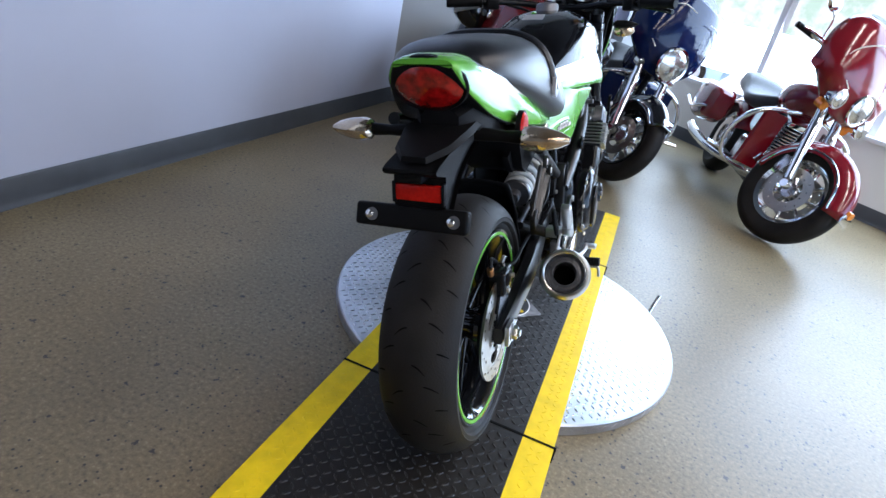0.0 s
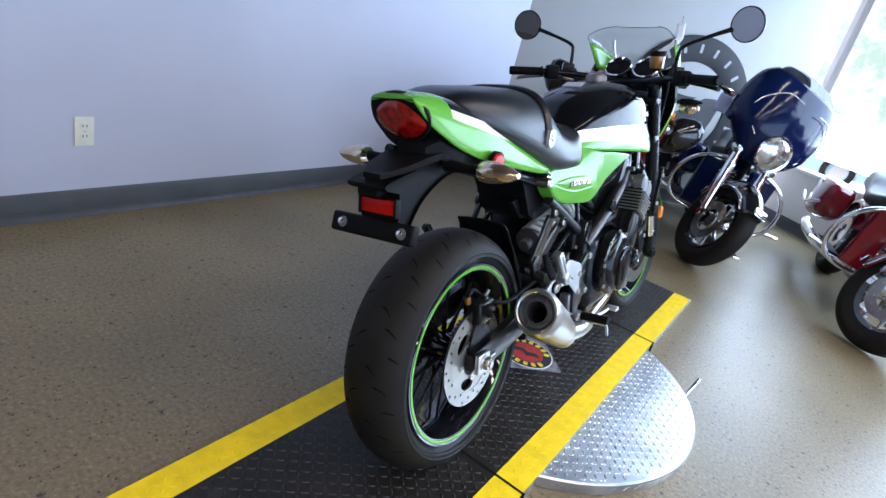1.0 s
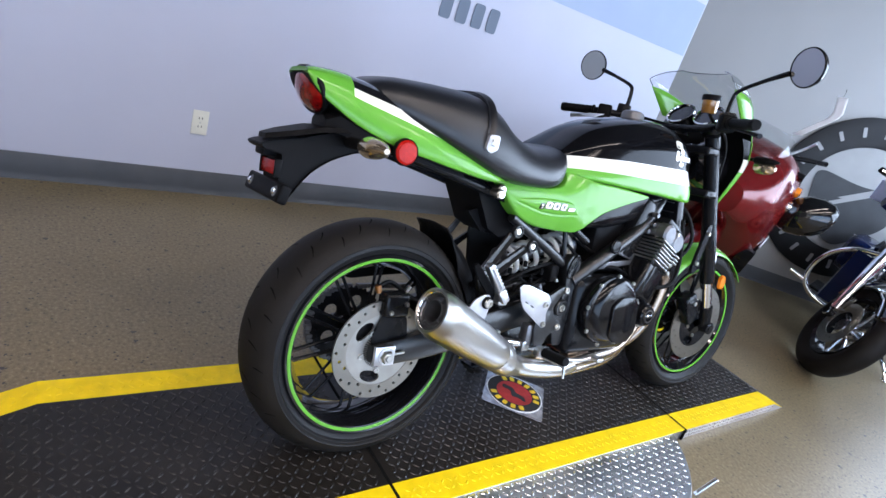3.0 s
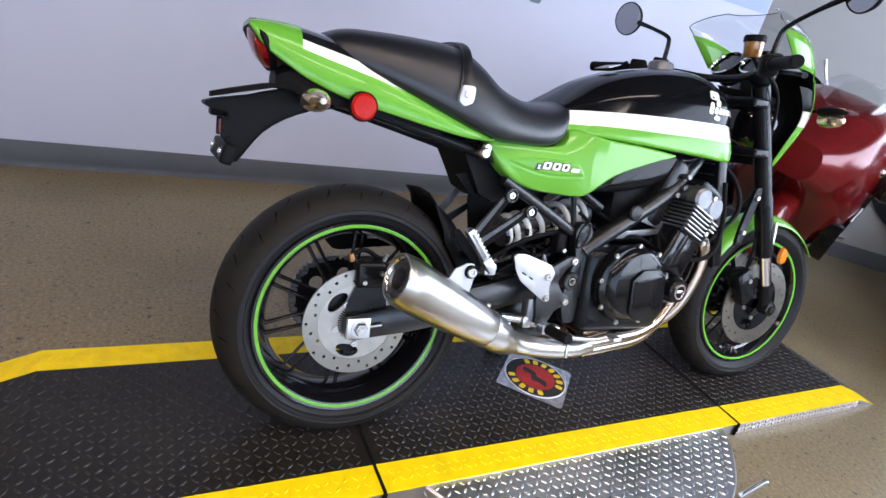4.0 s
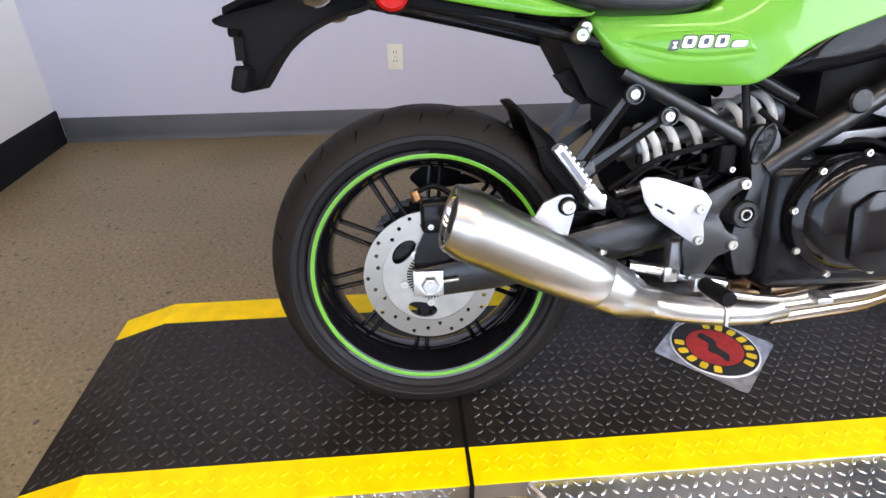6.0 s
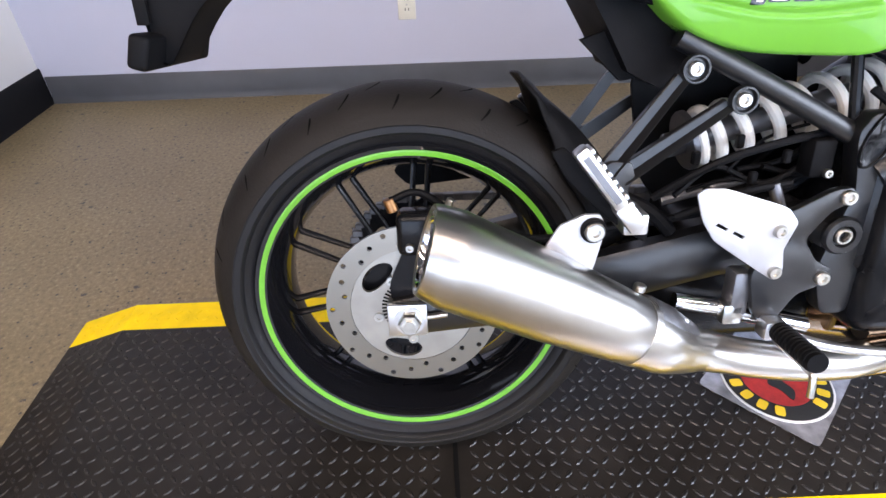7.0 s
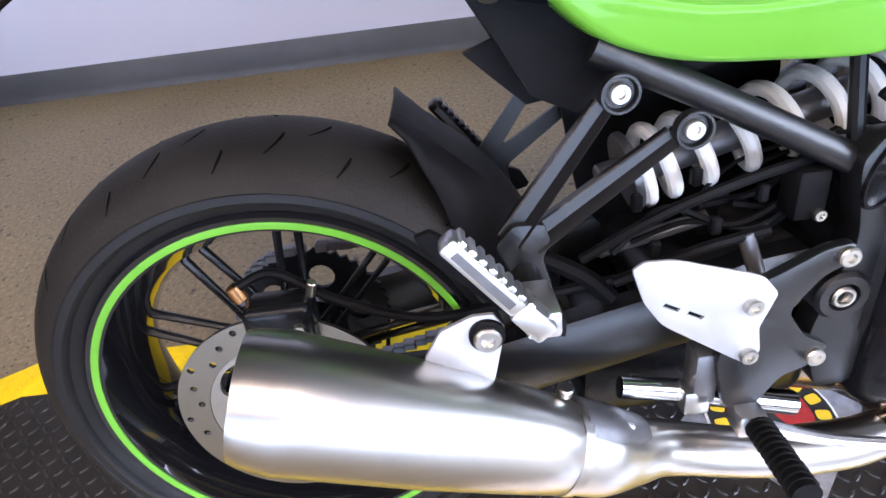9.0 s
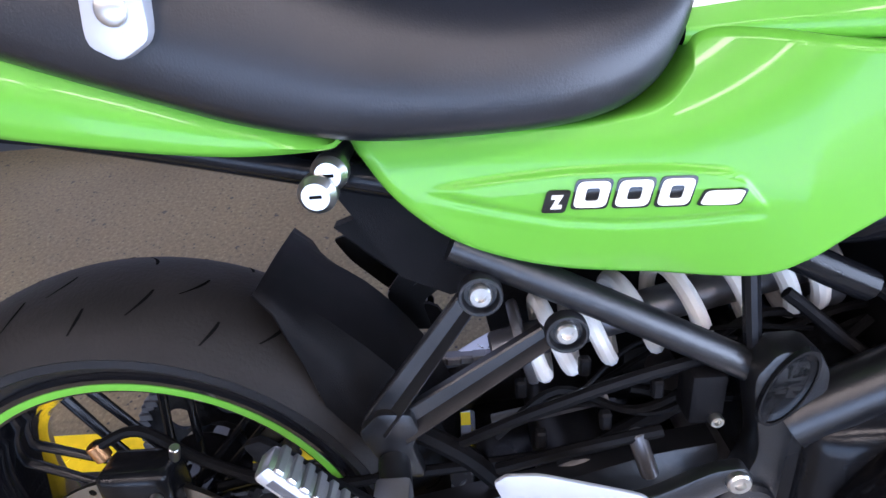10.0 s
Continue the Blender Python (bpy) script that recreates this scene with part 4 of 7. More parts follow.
for dx, dz in ((0.0, 0.004), (-0.026, 0.030), (-0.014, -0.026)):
    part("header_pipe", tube([(0.160 + dx, 0.635, 0.226 + dz), (0.150 + dx, 0.74, 0.232 + dz), (0.138 + dx, 0.85, 0.240 + dz), (0.130 + dx, 0.93, 0.275 + dz), (0.13 + dx, 0.99, 0.36 + dz)], [0.0175, 0.020, 0.0205, 0.020, 0.019], 16), PIPE, bike, "heat-tinted lower pipe")

# silencer hanger, footrest hangers, pegs and heel guards
hang = part("silencer_bracket", plate(rounded([(0.170, 0.428), (0.186, 0.454), (0.214, 0.466), (0.232, 0.466), (0.241, 0.450), (0.228, 0.392), (0.205, 0.385), (0.172, 0.412)], 3, 0.12), 0.192, 0.197, bevel=0.001), SILVER_PAINT, bike, "silver silencer hanger")
part("bushing", lathe([(0, -0.01), (0.0155, -0.01), (0.0155, 0.004), (0.013, 0.006), (0.0, 0.006)], at_x(0.197, 0.225, 0.447), 24), PLASTIC, hang)
bolt(0.202, 0.225, 0.447, 0.0120, hang, h=0.007)


def rest(side):
    """Passenger footrest hanger: two arms that meet at the folded peg."""
    m = Matrix.Diagonal((side, 1, 1, 1))
    a, b = (0.354, 0.616), (0.418, 0.578)
    arms = bmesh.new()
    for p, q, w0, w1, e0, e1 in (((0.3485, 0.602), (0.267, 0.484), 0.015, 0.023, 0.0045, 0.0085), ((0.408, 0.567), (0.285, 0.476), 0.014, 0.024, 0.0055, 0.0095)):
        u = Vector((0, q[0] - p[0], q[1] - p[1])).normalized()
        v = Vector((0, u.z, -u.y))
        rings = []
        for (y, z), w, e in ((p, w0, e0), (q, w1, e1)):
            o = Vector((0, y, z))
            section = [(0.108, w), (0.1150, w), (0.1165, w - 0.0015), (0.1175, e + 0.0005), (0.1185, e), (0.1270, 0.0012), (0.1262, 0.0), (0.108, 0.0)]
            rings.append([o + v * d + Vector((x, 0, 0)) for x, d in section])
        loft(rings, arms)
    plate(rounded([(0.243, 0.488), (0.262, 0.508), (0.290, 0.506), (0.296, 0.486), (0.288, 0.470), (0.297, 0.435), (0.266, 0.437)], 3, 0.2), 0.110, 0.1245, bevel=0.002, bm=arms)
    arms.transform(m)
    bmesh.ops.recalc_face_normals(arms, faces=arms.faces)
    h = part("footrest_hanger", arms, CAST_BLACK, bike, "black forged footrest hanger", angle=25)
    for y, z in (a, b):
        part("boss", lathe([(0.008, 0.0), (0.0168, 0.0), (0.0168, 0.0095), (0.0162, 0.0105), (0.0142, 0.0105), (0.0134, 0.009), (0.0125, 0.0045), (0.008, 0.0045)], m @ at_x(0.118, y, z), 32), CAST_BLACK, h)
        bolt(0.1225, y, z, 0.0092, h, m)
    part("spacer", tube([m @ Vector((0.122, 0.27, 0.455)), m @ Vector((0.16, 0.275, 0.445))], 0.014, 14, 2), CAST_BLACK, h)
    peg = bmesh.new()
    p, q = Vector((0.206, 0.272, 0.455)), Vector((0.206, 0.200, 0.547))
    f2 = along(p, q)
    ln = (q - p).length
    box(-0.012, 0.012, -0.010, 0.008, 0.030, ln, 0.005, m=f2, bm=peg)
    box(-0.013, 0.013, -0.012, 0.011, -0.004, 0.034, 0.005, m=f2, bm=peg)
    peg.transform(m)
    pg = part("passenger_peg", peg, SILVER if side > 0 else SATIN_BLACK, h, "serrated folding peg")
    for k in range(8):
        tooth = box(-0.012, 0.012, 0.006, 0.0110, 0.026 + k * 0.0112, 0.0330 + k * 0.0112, 0.0012, m=m @ f2, seg=1)
        part("tooth", tooth, SILVER if side > 0 else SATIN_BLACK, h)
    part("peg_plate", plate(rounded([(0.174, 0.538), (0.190, 0.543), (0.234, 0.498), (0.297, 0.443), (0.295, 0.420), (0.240, 0.458), (0.192, 0.507)], 3, 0.2), 0.176, 0.184, bevel=0.002, m=m), PLASTIC, h, "dark heel plate behind the peg")
    for e in (-0.0123, 0.0115):
        part("peg_channel", box(e, e + 0.0008, -0.005, 0.0025, 0.040, ln - 0.010, 0.0003, m=m @ f2, seg=1), GREY_METAL, pg)
    part("pivot_clevis", box(0.150, 0.205, 0.258, 0.288, 0.440, 0.466, 0.004, m=m), SILVER, h)
    return h


rest(1), rest(-1)
guard = part("heel_guard", plate(rounded([(0.3540, 0.4770), (0.3640, 0.4840), (0.3900, 0.4830), (0.4700, 0.4560), (0.4860, 0.4360), (0.4790, 0.4150), (0.4740, 0.4000), (0.4790, 0.3720), (0.4680, 0.3580), (0.4520, 0.3680), (0.3840, 0.4150), (0.3660, 0.4420)], 4, 0.18), 0.170, 0.174, [
    [(0.3830, 0.4360), (0.3855, 0.4390), (0.3990, 0.4315), (0.3965, 0.4285)], [(0.4055, 0.4245), (0.4080, 0.4275), (0.4215, 0.4200), (0.4190, 0.4170)]], bevel=0.0012), SILVER_PAINT, bike, "silver painted heel guard with two slots")
bolt(0.174, 0.464, 0.426, 0.0085, guard)
bolt(0.174, 0.467, 0.370, 0.0085, guard)
step = part("footpeg_bracket", plate(rounded([(0.455, 0.445), (0.480, 0.452), (0.522, 0.475), (0.545, 0.478), (0.555, 0.462), (0.525, 0.448), (0.500, 0.412), (0.520, 0.382), (0.546, 0.368), (0.530, 0.345), (0.505, 0.335), (0.485, 0.300), (0.455, 0.300), (0.440, 0.360), (0.447, 0.39)], 4, 0.25), 0.160, 0.172, [circle(0.474, 0.412, 0.007, 12)], bevel=0.002), CAST_BLACK, bike, "black cast footpeg bracket")
for y, z in ((0.540, 0.466), (0.532, 0.358)):
    bolt(0.172, y, z, 0.0095, step)
part("foot_peg", tube([(0.185, 0.481, 0.292), (0.275, 0.476, 0.300)], [0.0110, 0.0125], 16, 5), PLASTIC, step, "ribbed black rubber foot peg")
ribs = bmesh.new()
for k in range(11):
    lathe([(0.0115, 0), (0.0140, 0.001), (0.0140, 0.0035), (0.0115, 0.0045)], along((0.192 + k * 0.0073, 0.4805 - k * 0.0004, 0.2925 + k * 0.0006), (0.28, 0.4758, 0.3003)), 14, ribs)
part("peg_ribs", ribs, PLASTIC, step)
part("peg_feeler", tube([(0.190, 0.478, 0.279), (0.262, 0.476, 0.283), (0.273, 0.476, 0.277), (0.276, 0.476, 0.254)], 0.0042, 10, 3), BOLT, step, "bare steel bar and feeler under the peg")
part("peg_clevis", box(0.165, 0.192, 0.462, 0.490, 0.278, 0.305, 0.004), SILVER, step)
part("brake_pedal", tube([(0.180, 0.476, 0.285), (0.195, 0.55, 0.268), (0.205, 0.62, 0.262), (0.215, 0.665, 0.272)], [0.009, 0.0065, 0.0065, 0.008], 10), SILVER, bike, "bare aluminium brake pedal")
part("pedal_pad", box(0.205, 0.245, 0.655, 0.685, 0.266, 0.278, 0.004), SILVER, bike)
mc = part("rear_master_cylinder", box(0.135, 0.165, 0.425, 0.450, 0.300, 0.365, 0.006), GREY_METAL, bike)
part("clevis", box(0.14, 0.165, 0.418, 0.445, 0.288, 0.318, 0.004), BOLT, mc)

# shock and spring
sp0, sp1 = Vector((0.035, 0.400, 0.512)), Vector((0.030, 0.645, 0.571))
shock = part("shock_absorber", rod(sp0 - (sp1 - sp0) * 0.15, sp1 + (sp1 - sp0) * 0.12, 0.017, 20), GREY_METAL, bike)
axis = (sp1 - sp0).normalized()
sx_, sz_ = axis.orthogonal().normalized(), None
sz_ = axis.cross(sx_)
coil = []
turns, ts = 7.3, 190
for i in range(ts + 1):
    t = i / ts
    a = 2 * math.pi * turns * t
    coil.append(sp0 + (sp1 - sp0) * (0.42 * t + 0.58 * (3 * t * t - 2 * t ** 3)) + (sx_ * math.cos(a) + sz_ * math.sin(a)) * 0.036)
for at, h in ((sp0 - axis * 0.012, 0.010), (sp1 + axis * 0.004, 0.014)):
    part("spring_collar", lathe([(0.017, 0), (0.040, 0), (0.042, 0.003), (0.042, h - 0.002), (0.039, h), (0.017, h)], along(at, at + axis), 28), GREY_METAL, shock)
part("spring", tube(coil, 0.0078, 10, 1), COIL, shock, "white coil spring")
part("shock_reservoir", rod((-0.05, 0.60, 0.53), (-0.05, 0.72, 0.56), 0.022), GREY_METAL, shock)

# frame
for s in (1, -1):
    part("subframe_tube", tube([(0.108 * s, 0.335, 0.652), (0.112 * s, 0.45, 0.593), (0.118 * s, 0.585, 0.520)], 0.0135, 14, 4), CAST_BLACK, bike, "satin black subframe tube")
    part("subframe_rail", tube([(0.085 * s, -0.12, 0.79), (0.09 * s, 0.10, 0.745), (0.10 * s, 0.30, 0.70), (0.115 * s, 0.52, 0.655), (0.12 * s, 0.64, 0.60)], 0.0125, 12, 4), SATIN_BLACK, bike)
    part("subframe_gusset", plate(rounded([(0.338, 0.652), (0.352, 0.652), (0.455, 0.588), (0.452, 0.580), (0.440, 0.582)], 3, 0.2), s * 0.104, s * 0.112, bevel=0.001), CAST_BLACK, bike)
    part("subframe_brace", tube([(0.10 * s, 0.555, 0.660), (0.113 * s, 0.568, 0.545)], 0.007, 10, 2), SATIN_BLACK, bike)
    part("frame_tube", tube([(0.128 * s, 0.597, 0.482), (0.138 * s, 0.66, 0.530), (0.144 * s, 0.736, 0.581), (0.138 * s, 0.88, 0.674), (0.09 * s, 1.01, 0.775), (0.03 * s, 1.09, 0.85)], [0.024, 0.022, 0.021, 0.021, 0.022, 0.024], 16), CAST_BLACK, bike, "satin black frame tube")
    part("frame_casting", plate(rounded([(0.556, 0.535), (0.572, 0.560), (0.602, 0.560), (0.616, 0.535), (0.612, 0.46), (0.600, 0.40), (0.618, 0.33), (0.60, 0.285), (0.565, 0.285), (0.545, 0.35), (0.560, 0.42), (0.572, 0.46)], 4, 0.25), 0.112 * s, 0.142 * s, [circle(0.572, 0.402, 0.011, 16)], bevel=0.004), CAST_BLACK, bike, "satin black cast frame plate")
    # brace is greyed: window light on the black casting is put into its colour
    part("frame_brace", plate(rounded([(0.661, 0.530), (0.738, 0.596), (0.758, 0.598), (0.885, 0.567), (0.893, 0.550), (0.875, 0.542), (0.688, 0.519)], 3, 0.2), 0.134 * s, 0.144 * s, [[(0.707, 0.543), (0.750, 0.578), (0.843, 0.554)]], bevel=0.002), GREY_METAL, bike, "triangular engine brace, greyed for window light on black metal")
for y, z, r in ((0.675, 0.532, 0.010), (0.745, 0.585, 0.010), (0.879, 0.555, 0.008)):
    bolt(0.145, y, z, r, bike)
part("frame_plug", lathe([(0, 0), (0.022, 0), (0.022, 0.006), (0.018, 0.010), (0, 0.011)], at_x(0.160, 0.726, 0.598), 24), SATIN_BLACK, bike)
collar = part("pivot_collar", lathe([(0.014, 0.0), (0.025, 0.0), (0.026, 0.006), (0.023, 0.010), (0.015, 0.010), (0.014, 0.006)], at_x(0.140, 0.566, 0.404), 32), CAST_BLACK, bike)
part("pivot_nut", lathe([(0.0065, 0.002), (0.0115, 0.002), (0.0115, 0.009), (0.010, 0.011), (0.0075, 0.011), (0.0065, 0.008)], at_x(0.140, 0.566, 0.404), 24), BOLT, collar, "bright hollow pivot nut")
part("casting_recess", lathe([(0, 0.0), (0.017, 0.0), (0.021, 0.002), (0.021, 0.004), (0.023, 0.004), (0.024, 0.0)], at_x(0.142, 0.582, 0.528) @ pose(0, 0, 0, 0, 0, -20) @ Matrix.Diagonal((0.72, 1.6, 1, 1)), 32), SATIN_BLACK, bike)

# battery box, airbox and inner covers fill the middle
part("inner_fender", loft([[(x * w, y, z) for x, z in ((-1, z0), (1, z0), (1, z1), (-1, z1)) for w in (0.075,)] for y, z0, z1 in ((0.235, 0.705, 0.742), (0.265, 0.655, 0.74), (0.29, 0.61, 0.735), (0.33, 0.590, 0.73), (0.40, 0.605, 0.72), (0.50, 0.630, 0.72), (0.56, 0.645, 0.72))]), PLASTIC, bike, "black inner mudguard")
part("inner_flap", plate([(0.235, 0.648), (0.262, 0.622), (0.29, 0.596), (0.32, 0.60), (0.31, 0.66), (0.285, 0.665)], 0.035, 0.05), PLASTIC, bike)
part("splash_panel", plate(rounded([(0.34, 0.61), (0.60, 0.63), (0.60, 0.34), (0.44, 0.35), (0.37, 0.43)], 3, 0.2), -0.075, -0.068), PLASTIC, bike)
part("airbox", box(-0.11, 0.11, 0.690, 0.86, 0.50, 0.72, 0.02), PLASTIC, bike)
part("regulator_box", box(0.090, 0.122, 0.520, 0.550, 0.475, 0.525, 0.005), PLASTIC, bike, "black reservoir box")
bolt(0.122, 0.542, 0.482, 0.006, bike)
part("brake_light_switch", rod((0.12, 0.478, 0.47), (0.13, 0.49, 0.43), 0.008), GREY_METAL, bike)
for k, pts in enumerate(([(0.10, 0.33, 0.45), (0.12, 0.40, 0.50), (0.11, 0.48, 0.52), (0.10, 0.55, 0.53)], [(0.11, 0.36, 0.425), (0.125, 0.43, 0.46), (0.12, 0.50, 0.47)], [(0.13, 0.83, 0.52), (0.17, 0.90, 0.48), (0.20, 1.0, 0.49), (0.18, 1.06, 0.57), (0.15, 1.07, 0.70)],
                         [(0.09, 0.60, 0.58), (0.12, 0.68, 0.52), (0.15, 0.76, 0.53), (0.15, 0.85, 0.50)], [(0.07, 0.64, 0.60), (0.12, 0.72, 0.56), (0.13, 0.84, 0.60)])):
    part("cable", tube(pts, 0.0055 if k != 2 else 0.007, 8), PLASTIC, bike, "black rubber hose")

part("underbody", box(-0.12, 0.085, 0.335, 0.60, 0.215, 0.335, 0.02, seg=2), SATIN_BLACK, bike)
rng = random.Random(8)
for k in range(9):
    y0, z0, x0 = 0.36 + 0.025 * k, 0.44 + 0.05 * rng.random(), 0.04 + 0.06 * rng.random()
    part("wire", tube([(x0, y0, z0), (x0 + 0.03 * rng.uniform(-1, 1), y0 + 0.06, z0 + 0.05 * rng.uniform(-0.3, 1)), (x0 + 0.02 * rng.uniform(-1, 1), y0 + 0.13, z0 + 0.08 * rng.uniform(-0.2, 1)), (x0, y0 + 0.20, z0 + 0.06)], rng.choice((0.0022, 0.003, 0.0042)), 6), PLASTIC, bike, "thin black wire")
for y, z, x in ((0.40, 0.455, 0.105), (0.455, 0.475, 0.108), (0.385, 0.50, 0.09), (0.44, 0.52, 0.09), (0.50, 0.50, 0.10)):
    part("cable_clip", box(x - 0.004, x + 0.006, y - 0.005, y + 0.005, z - 0.009, z + 0.009, 0.002, seg=1), PLASTIC, bike)
part("linkage_rod", tube([(0.055, 0.36, 0.43), (0.06, 0.47, 0.46)], 0.008, 10, 2), GREY_METAL, bike)
part("linkage_rod", tube([(0.06, 0.47, 0.40), (0.065, 0.56, 0.47)], 0.010, 10, 2), SATIN_BLACK, bike)
# hugger over the rear tyre
hug = bmesh.new()
rows = []
for k in range(13):
    a = radians(14 + 47.5 * k / 12)
    skirt = 0.052 * min(1.0, max(0.0, (11.3 - k) / 4.5))
    flick = 0.010 * max(0, k - 10) / 2
    row = []
    for j in range(11):
        b = (j / 10 - 0.5) * 2
        rr = 0.336 + flick - 0.006 * abs(b) ** 1.5 - skirt * max(0.0, abs(b) - 0.70) / 0.30
        row.append((0.088 * b * (1 - 0.18 * max(0, k - 8) / 4), rr * math.cos(a), 0.303 + rr * math.sin(a)))
    rows.append(row)
loft(rows, hug, closed=False)
hugger = part("rear_hugger", hug, PLASTIC, bike, "black plastic tyre hugger", angle=20)
sol = hugger.modifiers.new("thick", "SOLIDIFY")
sol.thickness = 0.004
part("hugger_stay", tube([(0.08, 0.27, 0.46), (0.095, 0.33, 0.43), (0.10, 0.36, 0.40)], 0.010, 8, 3), PLASTIC, hugger)

# engine
eng = part("crankcase", box(-0.19, 0.165, 0.60, 0.90, 0.255, 0.50, 0.03, seg=3), SATIN_BLACK, bike, "satin black engine case")
part("sump", box(-0.12, 0.12, 0.66, 0.86, 0.20, 0.27, 0.02), SATIN_BLACK, eng)
part("gearbox_case", box(-0.16, 0.145, 0.575, 0.70, 0.33, 0.52, 0.03, seg=3), SATIN_BLACK, eng)
cov = []
for k in range(40):
    a = 2 * math.pi * k / 40
    cov.append((0.735 + 0.118 * math.cos(a) * (1.05 if math.cos(a) > 0 else 1.0), 0.407 + 0.108 * math.sin(a)))
clutch = part("clutch_cover", plate(cov, 0.160, 0.198, bevel=0.010), ENGINE_BLACK, eng, "satin black clutch cover")
part("clutch_rim", lathe([(0.096, 0.0), (0.102, 0.004), (0.098, 0.010), (0.088, 0.018), (0.080, 0.020), (0.0, 0.020)], at_x(0.194, 0.740, 0.410), 40), ENGINE_BLACK, clutch)
part("clutch_face", plate(rounded([(0.716, 0.335), (0.745, 0.312), (0.808, 0.310), (0.838, 0.345), (0.828, 0.435), (0.800, 0.456), (0.742, 0.455), (0.706, 0.428)], 4, 0.16), 0.205, 0.222, bevel=0.004), ENGINE_BLACK, clutch, "raised satin black clutch face")
for k in range(9):
    a = 2 * math.pi * (k + 0.3) / 9
    bolt(0.196, 0.735 + 0.119 * math.cos(a), 0.407 + 0.109 * math.sin(a), 0.0065, clutch)
pulse = part("pulse_cover", lathe([(0, 0.03), (0.03, 0.03), (0.034, 0.026), (0.038, 0.0), (0.044, -0.01), (0.05, -0.03)], at_x(0.195, 0.886, 0.394), 32), ENGINE_BLACK, eng, "round black cover with silver badge ring")
part("badge_ring", lathe([(0.017, 0), (0.022, 0), (0.022, 0.003), (0.017, 0.003)], at_x(0.2252, 0.886, 0.394), 32), CHROME, pulse)
part("badge_bar", box(0.2255, 0.228, 0.874, 0.898, 0.390, 0.398, 0.001), CHROME, pulse)
for a in (0.5, 1.9, 3.6, 5.1):
    bolt(0.182, 0.886 + 0.048 * math.cos(a), 0.394 + 0.048 * math.sin(a), 0.0065, pulse)
# cylinders slope forward
cyl = Matrix.Translation((0, 0.888, 0.494)) @ pose(0, 0, 0, -25, 0, 0)
block = part("cylinder_block", box(-0.205, 0.205, -0.058, 0.050, -0.06, 0.062, 0.014, m=cyl, seg=3), ENGINE_BLACK, eng, "gloss black cylinder block")
for k in range(7):
    part("cooling_fin", box(-0.222, 0.222, -0.064, 0.018, 0.058 + k * 0.0112, 0.0622 + k * 0.0112, 0.0013, m=cyl, seg=1), SILVER, block, "polished cooling fin edge" if k == 0 else "")
for k in range(3):
    part("cooling_fin", box(-0.218, 0.218, 0.030, 0.058, 0.098 + k * 0.0112, 0.1022 + k * 0.0112, 0.0013, m=cyl, seg=1), SILVER, block)
part("fin_core", box(-0.208, 0.208, -0.058, 0.050, 0.05, 0.140, 0.004, m=cyl), SATIN_BLACK, block)
head = part("cylinder_head", box(-0.205, 0.205, -0.062, 0.058, 0.138, 0.186, 0.016, m=cyl, seg=3), HEAD_METAL, eng, "grey cylinder head")
part("cam_cover", lathe([(0, 0.012), (0.026, 0.012), (0.034, 0.006), (0.038, -0.02)], cyl @ at_x(0.196, 0.028, 0.160), 24), GREY_METAL, head)
part("cam_cover", lathe([(0, 0.012), (0.026, 0.012), (0.034, 0.006), (0.038, -0.02)], cyl @ at_x(0.196, -0.030, 0.160), 24), GREY_METAL, head)
part("head_cover", box(-0.195, 0.195, -0.052, 0.052, 0.182, 0.212, 0.012, m=cyl, seg=2), SATIN_BLACK, head)
for y, z in ((0.040, 0.088), (0.050, 0.062), (0.0, 0.180)):
    bolt(0.206, y, z, 0.007, head, cyl)
for y, z in ((-0.075, 0.165), (-0.088, 0.135), (-0.082, 0.195)):
    part("coolant_union", rod(cyl @ Vector((0.150, y, z)), cyl @ Vector((0.170, y, z)), 0.008, 14), GREY_METAL, eng)
part("throttle_body", box(-0.165, 0.150, -0.135, -0.064, 0.03, 0.235, 0.02, m=cyl, seg=2), SATIN_BLACK, eng)
part("water_pipe", tube([(0.185, 0.85, 0.46), (0.19, 0.875, 0.52), (0.187, 0.90, 0.56)], 0.020, 14, 4), SATIN_BLACK, eng)
rad = part("radiator", box(-0.13, 0.13, -0.02, 0.02, -0.19, 0.17, 0.008, m=Matrix.Translation((0, 1.105, 0.62)) @ pose(0, 0, 0, 14)), SATIN_BLACK, bike, "black radiator")
for k in range(10):
    part("radiator_fin", box(-0.115, 0.115, -0.024, 0.024, -0.16 + k * 0.033, -0.157 + k * 0.033, m=Matrix.Translation((0, 1.105, 0.62)) @ pose(0, 0, 0, 14)), GREY_METAL, rad)
part("radiator_bracket", plate(rounded([(1.138, 0.696), (1.165, 0.700), (1.150, 0.620), (1.128, 0.535), (1.100, 0.525), (1.108, 0.580)], 3, 0.25), 0.196, 0.206), SATIN_BLACK, rad)
for y, z in ((1.120, 0.565), (1.148, 0.668)):
    bolt(0.206, y, z, 0.007, rad)
part("stand_leg", tube([(-0.13, 0.56, 0.30), (-0.20, 0.60, 0.13), (-0.225, 0.615, 0.066)], 0.012, 12, 4), SATIN_BLACK, bike, "black side stand")
part("stand_foot", box(-0.262, -0.202, 0.585, 0.65, 0.0585, 0.0645, 0.002, m=pose(-0.0, 0, 0)), SATIN_BLACK, bike)

